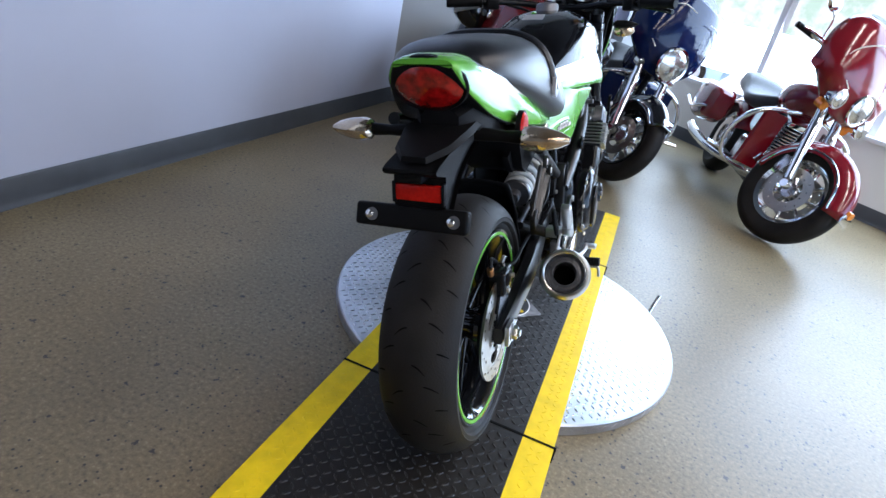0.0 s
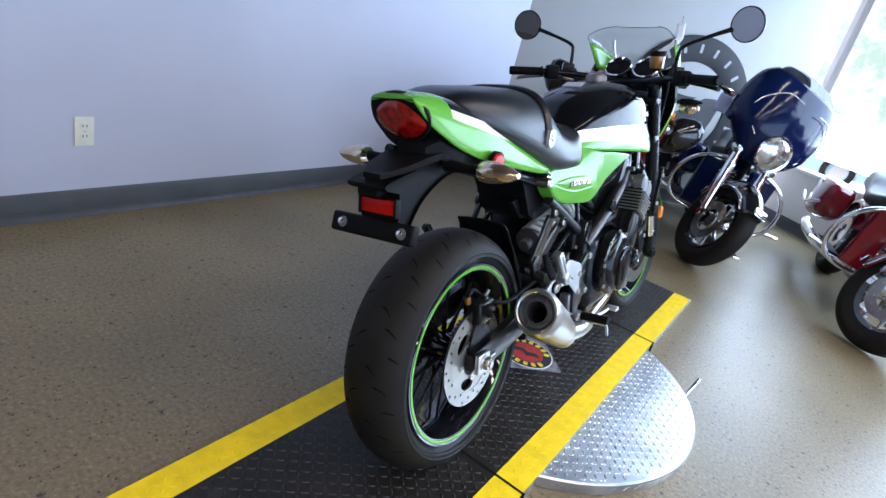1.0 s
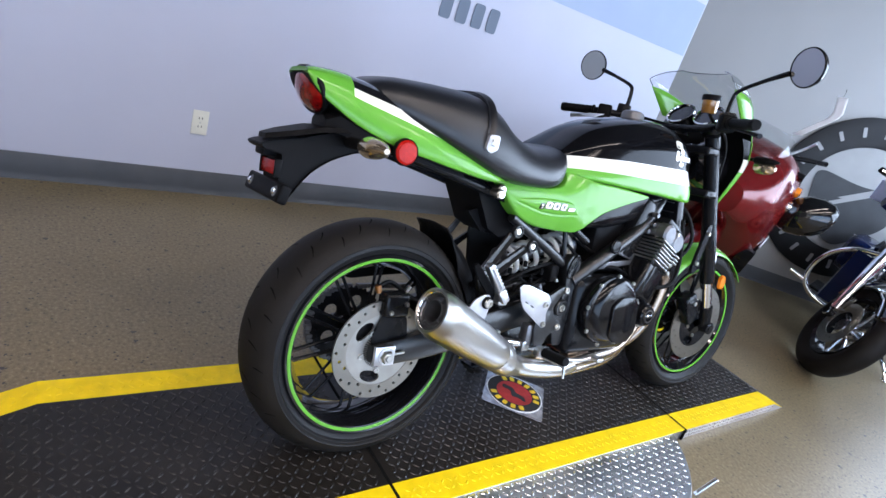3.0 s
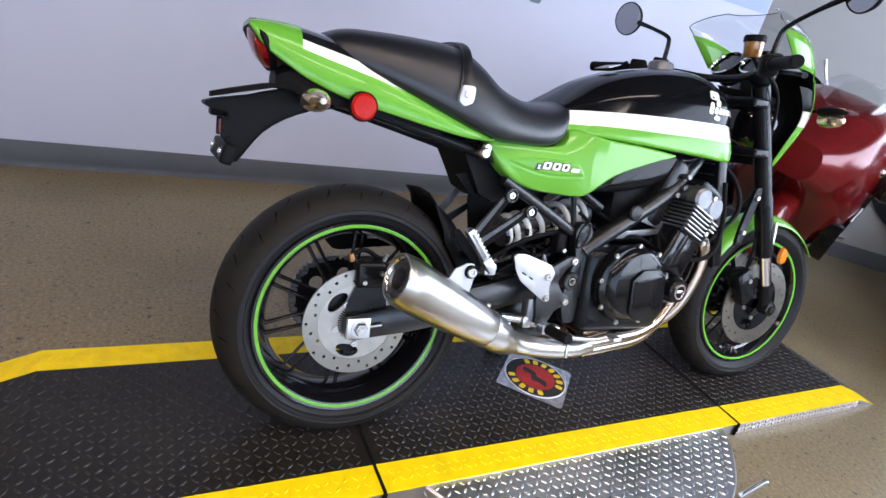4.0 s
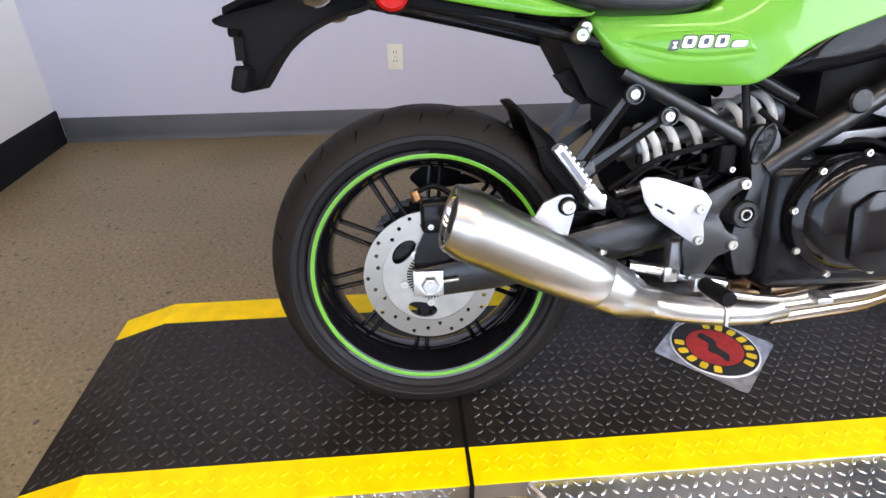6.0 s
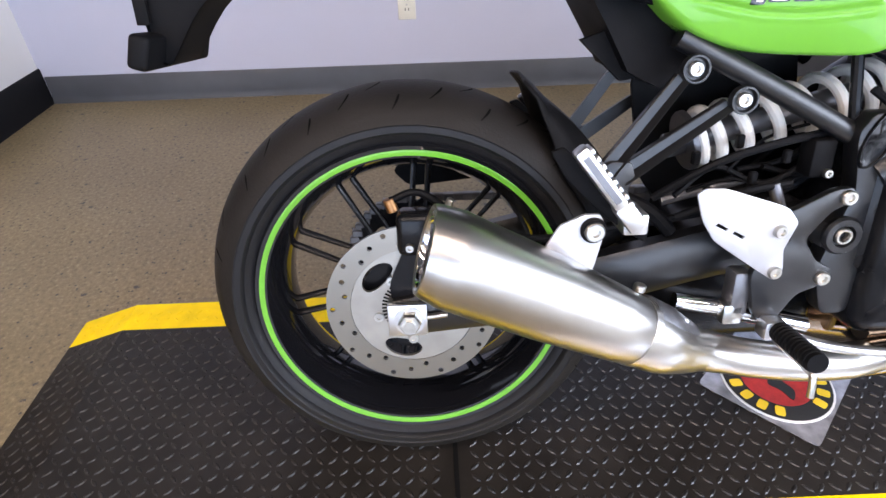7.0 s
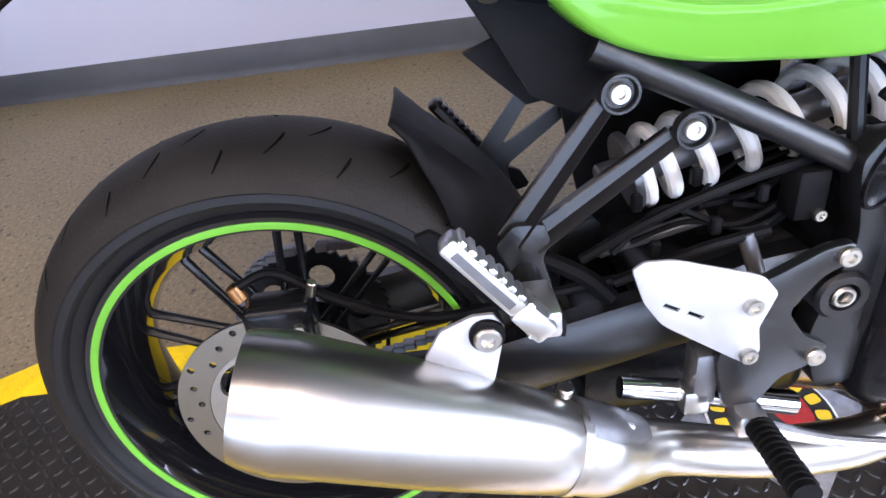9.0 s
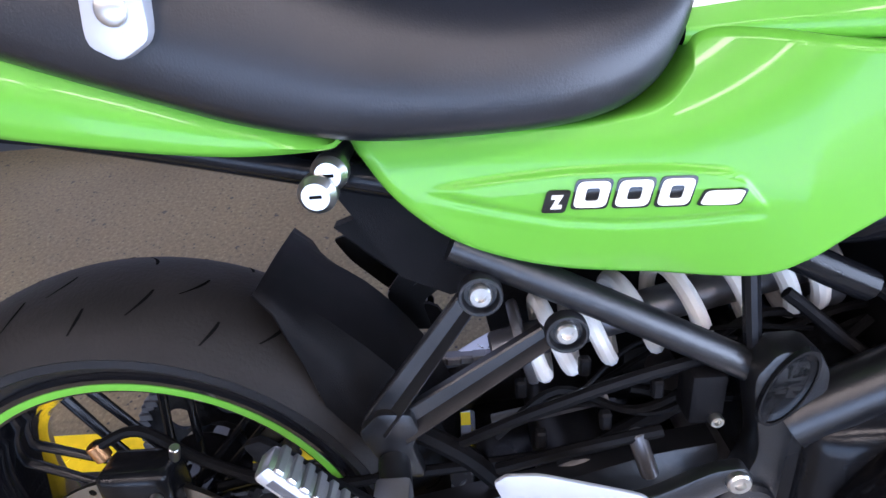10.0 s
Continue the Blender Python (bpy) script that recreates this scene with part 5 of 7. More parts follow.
# tank: cross-sections along the bike (y, top, stripe top, stripe bottom, lower edge, half width at the stripe, half width below)
TANK = [
    (0.490, 0.852, 0.834, 0.801, 0.779, 0.100, 0.116), (0.540, 0.884, 0.839, 0.805, 0.779, 0.112, 0.130), (0.61, 0.926, 0.844, 0.808, 0.777, 0.128, 0.146), (0.69, 0.957, 0.849, 0.810, 0.774, 0.142, 0.158),
    (0.80, 0.984, 0.853, 0.811, 0.769, 0.155, 0.169), (0.90, 0.995, 0.855, 0.812, 0.764, 0.162, 0.178), (0.96, 0.991, 0.856, 0.812, 0.760, 0.163, 0.182), (1.01, 0.975, 0.856, 0.812, 0.757, 0.157, 0.180), (1.035, 0.948, 0.855, 0.812, 0.758, 0.146, 0.172)]
rings, bands = [], []
for y, top, st, sb, lo, h1, h2 in smooth_rings(TANK, 5):
    half = []
    for k in range(9):
        a = math.pi / 2 * k / 8
        half.append((h1 * math.sin(a) ** 0.8, st + (top - st) * max(0, math.cos(a)) ** 0.75))
    low = [(h1 + (h2 - h1) * 0.35, (st + sb) / 2), (h1 + (h2 - h1) * 0.7, sb), (h2, sb - (sb - lo) * 0.45), (h2 + 0.001, lo + 0.009), (h2, lo + 0.004), (h2 - 0.003, lo + 0.001), (h2 - 0.012, lo), (0.03, lo - 0.002)]
    right = half + low
    ring = [(x, y, z) for x, z in right] + [(-x, y, z) for x, z in right[:0:-1]]
    rings.append(ring)
n = len(right)
bands = [0] * 8 + [1] * 2 + [2] * 5 + [3] * 3 + [2] * 5 + [1] * 2 + [0] * 8
tank = part("fuel_tank", loft(rings, bands=bands), [TANK_BLACK, CREAM, GREEN, PLASTIC], bike, "black fuel tank with cream and green lower bands", angle=50)
part("fuel_cap", lathe([(0, 0.010), (0.026, 0.010), (0.034, 0.006), (0.036, 0.0), (0.036, -0.02)], pose(0, 0.88, 1.004, -3), 32), GREY_METAL, tank)
part("tank_label", box(-0.03, 0.03, 0.665, 0.705, 0.0, 0.0015, m=Matrix.Translation((0, 0.0, 0.295)) @ Matrix.Translation((0, 0.685, 0.675)) @ pose(0, 0, 0, 20) @ Matrix.Translation((0, -0.685, 0.0))), SILVER_PAINT, tank, "small silver caution label")
# tank logo left as plain shapes
logo = bmesh.new()
for y0, y1, z0, z1 in ((0.925, 0.962, 0.920, 0.944), (0.948, 0.966, 0.904, 0.922), (0.922, 0.938, 0.882, 0.914), (0.942, 0.956, 0.884, 0.902), (0.960, 0.972, 0.885, 0.901), (0.976, 0.988, 0.885, 0.900), (0.992, 1.004, 0.885, 0.900), (1.008, 1.020, 0.885, 0.899), (1.024, 1.036, 0.885, 0.899), (0.944, 0.966, 0.868, 0.880)):
    plate(rounded([(y0, z0), (y1, z0 - 0.003), (y1 + 0.004, z1 - 0.004), (y0 + 0.006, z1)], 3, 0.3), 0.0, 0.02, bm=logo)
for v in logo.verts:
    y, z = v.co.y, v.co.z
    i = min(range(len(TANK) - 1), key=lambda q: abs((TANK[q][0] + TANK[q + 1][0]) / 2 - y))
    t = (y - TANK[i][0]) / (TANK[i + 1][0] - TANK[i][0])
    top, st, h1 = (TANK[i][c] + (TANK[i + 1][c] - TANK[i][c]) * t for c in (1, 2, 5))
    ca = max(0.0, min(1.0, (z - st) / (top - st))) ** (1 / 0.75)
    xs = h1 * math.sqrt(max(0, 1 - ca * ca)) ** 0.8
    v.co.x = xs + (0.0015 if v.co.x > 0.01 else -0.004)
part("logo_shape", logo, CREAM, tank, "white plain logo shapes")

# side covers
SIDE = [(0.271, 0.740), (0.281, 0.716), (0.303, 0.687), (0.335, 0.660), (0.372, 0.643), (0.415, 0.632), (0.470, 0.627), (0.540, 0.626), (0.572, 0.640), (0.600, 0.662), (0.648, 0.692), (0.725, 0.722), (0.785, 0.742), (0.835, 0.757), (0.80, 0.764), (0.70, 0.772), (0.60, 0.777), (0.505, 0.792), (0.490, 0.770), (0.474, 0.752), (0.442, 0.743), (0.40, 0.740), (0.35, 0.740), (0.308, 0.742)]


# edges of the raised field that carries the badge
BADGE_Y = [0.316, 0.345, 0.375, 0.411, 0.450, 0.482, 0.510, 0.522, 0.540]
BADGE_TOP = [0.7005, 0.7050, 0.7085, 0.7115, 0.7122, 0.7112, 0.7080, 0.7010, 0.680]
BADGE_LOW = [0.7000, 0.6920, 0.6845, 0.6765, 0.6734, 0.6740, 0.6765, 0.6780, 0.679]


def cover_x(y, z):
    """The side cover's swell: out towards the front, and round from top to bottom."""
    top = float(np.interp(y, BADGE_Y, BADGE_TOP))
    low = float(np.interp(y, BADGE_Y, BADGE_LOW))
    ends = min(1.0, max(0.0, (y - 0.316) / 0.03)) * min(1.0, max(0.0, (0.541 - y) / 0.012))
    t = min(1.0, max(0.0, (top - z) / 0.0055 + 0.5))
    field = 0.0030 * t * t * (3 - 2 * t) * min(1.0, max(0.0, (z - low + 0.012) / max(0.02, top - low)))
    groove = 0.0021 * math.exp(-((z - low) / 0.0034) ** 2)
    return 0.137 + 0.12 * (min(y, 0.56) - 0.40) + 0.05 * max(0.0, y - 0.56) - 0.013 * ((z - 0.694) / 0.06) ** 2 * (1 - min(1.0, max(0.0, (y - 0.48) / 0.12))) + ends * (field - groove)


def cover(side):
    """Domed side cover: the outline swells outwards to its middle."""
    cx, cz = 0.50, 0.702
    line = fine2(SIDE, 14)
    rings = [[(side * 0.085, y, z) for y, z in line]]
    for s, sink in ((1.0, 0.024), (0.998, 0.015), (0.992, 0.008), (0.980, 0.0035), (0.962, 0.001), *((q, 0.0) for q in np.linspace(0.93, 0.02, 62))):
        ring = [(cx + (y - cx) * s, cz + (z - cz) * s) for y, z in line]
        rings.append([(side * (cover_x(y, z) - sink), y, z) for y, z in ring])
    ob = part("side_cover", loft(rings, caps=True), GREEN, bike, "lime green side cover with model badge shapes", angle=60)
    return ob


def fine2(o, n=3):
    pts = [Vector((0, *q)) for q in o]
    p = [pts[-1], *pts, pts[0], pts[1]]
    out = []
    for i in range(1, len(p) - 2):
        for k in range(n):
            t = k / n
            a, b, c, d = p[i - 1:i + 3]
            v = 0.5 * (2 * b + (c - a) * t + (2 * a - 5 * b + 4 * c - d) * t * t + (3 * b - a - 3 * c + d) * t ** 3)
            out.append((v.y, v.z))
    return out


sc = cover(1)
cover(-1)


def badge_piece(name, outline, x0, x1, material, holes=()):
    """A thin piece of the badge, bent onto the cover."""
    bm = plate(outline, x0, x1, holes)
    for v in bm.verts:
        v.co.x += cover_x(v.co.y, v.co.z)
    return part(name, bm, material, sc)


for i, (y, w, h) in enumerate(((0.399, 0.0155, 0.0165), (0.4175, 0.0235, 0.021), (0.4435, 0.0235, 0.021), (0.4695, 0.0220, 0.021), (0.4955, 0.0260, 0.0115))):
    z = 0.6965 - (0.0045 if i in (0, 4) else 0)
    o = [(y - 0.002, z - h / 2), (y + w - 0.002, z - h / 2), (y + w + 0.002, z + h / 2), (y + 0.002, z + h / 2)]
    inner = [(y + w / 2 + (yy - y - w / 2) * 0.88, z + (zz - z) * 0.86) for yy, zz in o]
    badge_piece("badge_edge", rounded(o, 3, 0.16), -0.002, 0.0012, GLOSS_BLACK)
    if i == 0:
        badge_piece("badge_shape", [(y + 0.004, z - 0.005), (y + 0.011, z - 0.005), (y + 0.0115, z - 0.002), (y + 0.0085, z - 0.002), (y + 0.0125, z + 0.005), (y + 0.005, z + 0.005), (y + 0.0045, z + 0.002), (y + 0.0075, z + 0.002)], 0.001, 0.0018, CREAM)
        continue
    holes = [rounded([(y + w * 0.30, z - h * 0.20), (y + w * 0.66, z - h * 0.20), (y + w * 0.72, z + h * 0.22), (y + w * 0.36, z + h * 0.22)], 2, 0.2)] if i < 4 else []
    badge_piece("badge_shape", rounded(inner, 3, 0.22), 0.001, 0.0018, CREAM, holes)
# black intake cover below the tank
part("intake_cover", loft([[(x, cx2 + (y - cx2) * s, cz2 + (z - cz2) * s) for y, z in fine2([(0.585, 0.645), (0.63, 0.690), (0.70, 0.735), (0.80, 0.768), (0.94, 0.772), (0.975, 0.765), (0.90, 0.715), (0.82, 0.675), (0.72, 0.650), (0.64, 0.640)])] for cx2, cz2 in ((0.77, 0.71),) for s, x in ((1, 0.08), (1, 0.118), (0.97, 0.130), (0.88, 0.137), (0.6, 0.141), (0.2, 0.142))]), TANK_BLACK, bike, "gloss black intake cover", angle=60)
for y, z, r, x in ((0.252, 0.710, 0.0132, 0.132), (0.260, 0.721, 0.0125, 0.124)):
    knob = part("helmet_hook", lathe([(0, 0.016), (r * 0.7, 0.016), (r, 0.011), (r, 0.0), (r * 0.7, -0.004), (r * 0.6, -0.05)], at_x(x, y, z), 20), BOLT, bike, "bright helmet hook")
    part("key_slot", box(x + 0.0155, x + 0.0168, y - 0.004, y + 0.004, z - 0.001, z + 0.001), GAP, knob)

# seat
SEAT = [
    (-0.125, 0.880, 0.895, 0.055), (-0.105, 0.868, 0.915, 0.085), (-0.06, 0.852, 0.930, 0.115), (0.02, 0.822, 0.936, 0.142), (0.10, 0.793, 0.938, 0.158), (0.17, 0.768, 0.936, 0.166), (0.225, 0.750, 0.918, 0.168), (0.29, 0.738, 0.872, 0.166),
    (0.36, 0.736, 0.846, 0.160), (0.42, 0.738, 0.842, 0.152), (0.458, 0.748, 0.845, 0.141), (0.480, 0.768, 0.849, 0.130), (0.494, 0.798, 0.854, 0.116), (0.508, 0.832, 0.860, 0.09)]
rings = []
for y, z0, z1, h in smooth_rings(SEAT, 5):
    ring = []
    for k in range(28):
        a = 2 * math.pi * k / 28
        ca, sa = math.cos(a), math.sin(a)
        px = math.copysign(abs(ca) ** (0.62 if sa > 0 else 0.35), ca)
        pz = math.copysign(abs(sa) ** (0.72 if sa > 0 else 0.4), sa)
        mid = z0 + (z1 - z0) * 0.30
        flare = 1.0 - 0.10 * max(0, pz)
        ring.append((h * px * flare, y, mid + (pz * (z1 - mid) if pz > 0 else pz * (mid - z0))))
    rings.append(ring)
seat = part("seat", loft(rings), VINYL, bike, "black vinyl dual seat with strap", angle=60)
strap_pts = []
for k in range(25):
    a = math.pi * k / 24
    ca, sa = math.cos(a), math.sin(a)
    strap_pts.append((0.1600 * math.copysign(abs(ca) ** 0.62, ca) * (1 - 0.10 * sa ** 0.72) + 0.004 * ca, 0.165 + 0.022 * sa, 0.815 + (0.937 - 0.815) * sa ** 0.72 + 0.002))
strap = part("seat_strap", tube(strap_pts, 0.0135, 10, 2, flat=0.30), VINYL, seat, "stitched black seat strap")
for dy in (-0.009, 0.009):
    part("strap_seam", tube([(x * 1.012, y + dy, z + 0.0035) for x, y, z in strap_pts], 0.0022, 6, 2), VINYL, strap)
for s in (1, -1):
    bdg = part("strap_badge", plate(rounded([(0.152, 0.813), (0.168, 0.803), (0.188, 0.813), (0.190, 0.847), (0.158, 0.847)], 3, 0.25), s * 0.152, s * 0.1735, bevel=0.001), SILVER_PAINT, seat, "silver strap badge")
    part("badge_screw", lathe([(0, 0), (0.0085, 0), (0.0085, 0.002), (0.007, 0.003), (0, 0.003)], Matrix.Diagonal((s, 1, 1, 1)) @ at_x(0.1735, 0.172, 0.829), 14), BOLT, bdg)

# tail cowl
TAIL = [(-0.258, 0.896, 0.909, 0.052), (-0.246, 0.878, 0.913, 0.062), (-0.225, 0.857, 0.915, 0.070), (-0.19, 0.835, 0.915, 0.080), (-0.14, 0.809, 0.910, 0.092), (-0.06, 0.783, 0.897, 0.110), (0.03, 0.766, 0.872, 0.124), (0.12, 0.750, 0.838, 0.134), (0.20, 0.739, 0.795, 0.140), (0.26, 0.738, 0.752, 0.142), (0.272, 0.742, 0.748, 0.141)]
rings = []
TX = 0.030
for y, z0, z1, h in smooth_rings(TAIL, 5):
    right = [(0.0, z1), (h * 0.40, z1 - 0.001), (h * 0.60, z1 - (z1 - z0) * 0.07), (h * 0.76, z1 - (z1 - z0) * 0.18), (h * 0.86, z1 - (z1 - z0) * 0.29), (h * 0.94, z1 - (z1 - z0) * 0.47), (h * 0.98, z1 - (z1 - z0) * 0.66), (h, z0 + (z1 - z0) * 0.15), (h * 0.99, z0 + 0.004), (h * 0.97, z0), (h * 0.9, z0 - 0.001), (0.02, z0 + 0.004)]
    rings.append([(x + TX * (0.3 - y) / 0.5, y, z) for x, z in right] + [(-x + TX * (0.3 - y) / 0.5, y, z) for x, z in right[:0:-1]])
tb = [0, 0, 0, 0, 1, 2, 2, 2, 2, 3, 3, 3, 3, 3, 2, 2, 2, 2, 1, 0, 0, 0, 0]
bm_t = loft(rings, bands=tb)
for fa in bm_t.faces:
    if fa.calc_center_median().y < -0.160 and fa.material_index in (0, 1):
        fa.material_index = 2
part("tail_cowl", bm_t, [GLOSS_BLACK, CREAM, GREEN, PLASTIC], bike, "lime green tail cowl with white stripe", angle=55)
TL = Matrix.Translation((0.033, -0.230, 0.867)) @ pose(0, 0, 0, 117)
lens = lathe([(0.0, 0.018), (0.025, 0.016), (0.045, 0.011), (0.057, 0.002), (0.060, -0.012)], TL @ Matrix.Diagonal((1.08, 0.80, 1, 1)), 40)
tl = part("tail_light", lens, RED_LENS, bike, "oval red tail light lens")
part("tail_light_rim", lathe([(0.0575, -0.001), (0.0625, 0.004), (0.0655, 0.0), (0.062, -0.010)], TL @ Matrix.Diagonal((1.08, 0.80, 1, 1)), 40), PLASTIC, tl)

# rear mudguard, plate carrier, signals
fend = part("rear_mudguard", loft([[(x * w + TX * 1.3, cy3 + (y - cy3) * 1, z) for y, z in fine2([(-0.10, 0.792), (-0.18, 0.790), (-0.245, 0.770), (-0.318, 0.753), (-0.331, 0.744), (-0.318, 0.736), (-0.289, 0.730), (-0.292, 0.712), (-0.292, 0.688), (-0.288, 0.662), (-0.282, 0.642), (-0.270, 0.640), (-0.252, 0.665), (-0.225, 0.700), (-0.185, 0.730), (-0.135, 0.752), (-0.085, 0.765)], 2)] for cy3 in (0,) for x, w in ((-1, 0.038), (-1, 0.046), (1, 0.046), (1, 0.038))]), PLASTIC, bike, "black plastic rear mudguard", angle=40)
part("mudguard_cap", loft([[(x + TX * 1.4, y, z) for x, z in ((-w, z0), (w, z0), (w, z1), (w * 0.6, z1 + 0.012), (-w * 0.6, z1 + 0.012), (-w, z1))] for y, z0, z1, w in ((-0.205, 0.795, 0.812, 0.035), (-0.18, 0.788, 0.825, 0.052), (-0.12, 0.775, 0.80, 0.07), (-0.02, 0.762, 0.785, 0.07), (0.15, 0.735, 0.76, 0.07))]), PLASTIC, fend)
part("mudguard_visor", loft([[(x + TX * 1.4, y, z) for x, z in ((-w, z0), (w, z0), (w * 0.9, z0 + 0.010), (-w * 0.9, z0 + 0.010))] for y, z0, w in ((-0.319, 0.757, 0.022), (-0.28, 0.769, 0.050), (-0.215, 0.787, 0.064), (-0.15, 0.794, 0.06))]), PLASTIC, fend)
part("rear_reflector", box(-0.002, 0.080, -0.299, -0.290, 0.688, 0.716, 0.002), REFLECTOR, fend, "red rectangular reflector")
for x in (-0.0065, 0.0805):
    part("reflector_cheek", box(x, x + 0.006, -0.3015, -0.286, 0.684, 0.720, 0.0015), PLASTIC, fend)
PC = Matrix.Translation((0, -0.291, 0.656)) @ pose(0, 0, 0, -16)
carrier = part("plate_carrier", box(-0.078, 0.126, -0.011, 0.013, -0.020, 0.020, 0.006, m=PC, seg=3), PLASTIC, fend, "empty black plate carrier")
for x in (-0.050, 0.098):
    part("screw", lathe([(0, 0.006), (0.004, 0.006), (0.007, 0.004), (0.0075, 0), (0, 0)], PC @ Matrix.Translation((x, -0.0105, 0)) @ pose(0, 0, 0, 90), 16), CHROME, carrier, "bright screw")
    part("washer", lathe([(0, 0.0015), (0.011, 0.0015), (0.011, 0), (0, 0)], PC @ Matrix.Translation((x + 0.004, -0.0108, 0)) @ pose(0, 0, 0, 90), 16), GREY_METAL, carrier)
part("plate_lamp", box(0.005, 0.055, -0.318, -0.285, 0.722, 0.738, 0.004), PLASTIC, fend)
for s in (1, -1):
    b0 = Vector((TX + s * 0.06, -0.150, 0.776))
    st = part("turn_signal", tube([b0, b0 + Vector((s * 0.05, 0, -0.002)), b0 + Vector((s * 0.085, -0.002, -0.002))], [0.013, 0.010, 0.012], 12), PLASTIC, bike, "turn signal with clear lens")
    c0 = b0 + Vector((s * 0.082, -0.004, -0.002))
    part("lens", loft([[(c0.x + s * d, c0.y + 0.026 * w * math.cos(2 * math.pi * k / 16) - 0.006 * d, c0.z + 0.021 * w * math.sin(2 * math.pi * k / 16)) for k in range(16)] for d, w in ((0, 0.45), (0.006, 0.9), (0.02, 1.05), (0.045, 0.95), (0.07, 0.65), (0.085, 0.25))]), CLEAR_LENS, st, "clear faceted lens with amber bulb")
refl = part("side_reflector", lathe([(0, 0.009), (0.022, 0.008), (0.0265, 0.004), (0.0265, -0.004), (0, -0.004)], at_x(0.148, -0.045, 0.775), 32), REFLECTOR, bike, "round red side reflector")
part("reflector_rim", lathe([(0.0262, 0.002), (0.0290, 0.004), (0.0300, -0.006), (0.0, -0.006)], at_x(0.148, -0.045, 0.775), 32), PLASTIC, refl)
part("reflector_stay", tube([(0.10, -0.02, 0.765), (0.143, -0.045, 0.773)], 0.006, 8, 2), PLASTIC, refl)

# ---- front end, turned a little to the right ----
STEER = Matrix.Translation((0.018, 1.13, 0.93)) @ pose(0, 0, 0, 23.5, 0, 0) @ pose(0, 0, 0, 0, 0, -3.5) @ pose(0, 0, 0, -23.5, 0, 0) @ Matrix.Translation((0, -1.13, -0.93))


def fpart(name, bm, material, parent=None, label="", **k):
    bm.transform(STEER)
    return part(name, bm, material, parent or bike, label, **k)


FW = at_x(0, 1.455, 0.2965)
front_wheel = wheel("front_wheel", bike, STEER @ FW, 0.297, 0.061, 0.229, 0.049, GREEN, 10, "gloss black cast front wheel with lime green rim stripe", 0.036)
tread(front_wheel, STEER @ FW, 0.297, 0.061, 0.036, 22)
for x in (0.062, -0.067):
    brake_disc(front_wheel, STEER @ FW, 0.10, 0.150, x, "drilled front brake disc", SATIN_BLACK)
for s in (1, -1):
    top, bot = Vector((0.104 * s, 1.166, 0.990)), Vector((0.104 * s, 1.440, 0.345))
    leg = fpart("fork_leg", tube([top, top.lerp(bot, 0.46), top.lerp(bot, 0.50), top.lerp(bot, 0.79)], [0.0255, 0.0255, 0.0275, 0.0265], 20, 3), SATIN_BLACK, None, "satin black fork tube")
    fpart("stanchion", tube([top.lerp(bot, 0.78), top.lerp(bot, 0.955)], 0.0205, 20, 2), CHROME, leg, "polished inner fork tube")
    fpart("fork_foot", tube([top.lerp(bot, 0.945), top.lerp(bot, 0.985), bot + Vector((0, 0.006, -0.02)), bot + Vector((0, 0.016, -0.052))], [0.025, 0.024, 0.021, 0.024], 16, 4), SATIN_BLACK, leg)
    fpart("axle_clamp", lathe([(0, 0.01), (0.012, 0.01), (0.013, 0.006), (0.024, 0.004), (0.024, -0.03), (0, -0.03)], Matrix.Translation((0.124 * s, 1.455, 0.296)) @ XAX @ Matrix.Diagonal((1, 1, s, 1)), 20), SATIN_BLACK, leg)
    fpart("caliper", box(0.078 * s - 0.028, 0.078 * s + 0.028, -0.03, 0.035, -0.06, 0.06, 0.012, m=Matrix.Translation((0.0, 1.345, 0.365)) @ pose(0, 0, 0, 30)), SATIN_BLACK, leg, "black radial brake caliper")
    fpart("caliper_bolt", rod((0.106 * s, 1.345, 0.39), (0.112 * s, 1.345, 0.39), 0.008), BOLT, leg)
    fpart("fender_stay", tube([(0.105 * s, 1.395, 0.44), (0.085 * s, 1.43, 0.53), (0.07 * s, 1.445, 0.585)], 0.006, 8), SILVER, leg)
    rf = fpart("amber_reflector", lathe([(0, 0.006), (0.020, 0.005), (0.023, 0), (0.023, -0.006), (0, -0.006)], Matrix.Translation((0.137 * s, 1.425, 0.487)) @ XAX @ Matrix.Diagonal((0.75, 1.2, s, 1)), 24), AMBER, leg, "oval amber reflector")
rows = []
for k in range(17):
    a = radians(38 + 112 * k / 16)
    rows.append([(0.068 * b, 1.455 + (0.310 - 0.030 * abs(b) ** 2.2) * math.cos(a), 0.296 + (0.310 - 0.030 * abs(b) ** 2.2) * math.sin(a)) for b in np.linspace(-1, 1, 11)])
ff = fpart("front_mudguard", loft(rows, closed=False), GREEN, None, "lime green front mudguard")
ff.modifiers.new("thick", "SOLIDIFY").thickness = 0.003
for z, y in ((0.94, 1.155), (0.80, 1.21)):
    fpart("fork_yoke", box(-0.135, 0.135, y - 0.035, y + 0.03, z - 0.014, z + 0.014, 0.008, seg=3), SATIN_BLACK, None, "black fork yoke")
fpart("steering_stem", rod((0, 1.20, 0.78), (0, 1.135, 0.955), 0.024), SATIN_BLACK)
bar_pts = [(s * x, y, z) for s, order in ((-1, 1), (1, -1)) for x, y, z in ((0.372, 0.925, 1.014), (0.262, 0.985, 1.019), (0.16, 1.075, 1.017), (0.06, 1.12, 1.005))[::order]]
bar = fpart("handlebar", tube(bar_pts, 0.0115, 14), SATIN_BLACK, None, "black tubular handlebar")
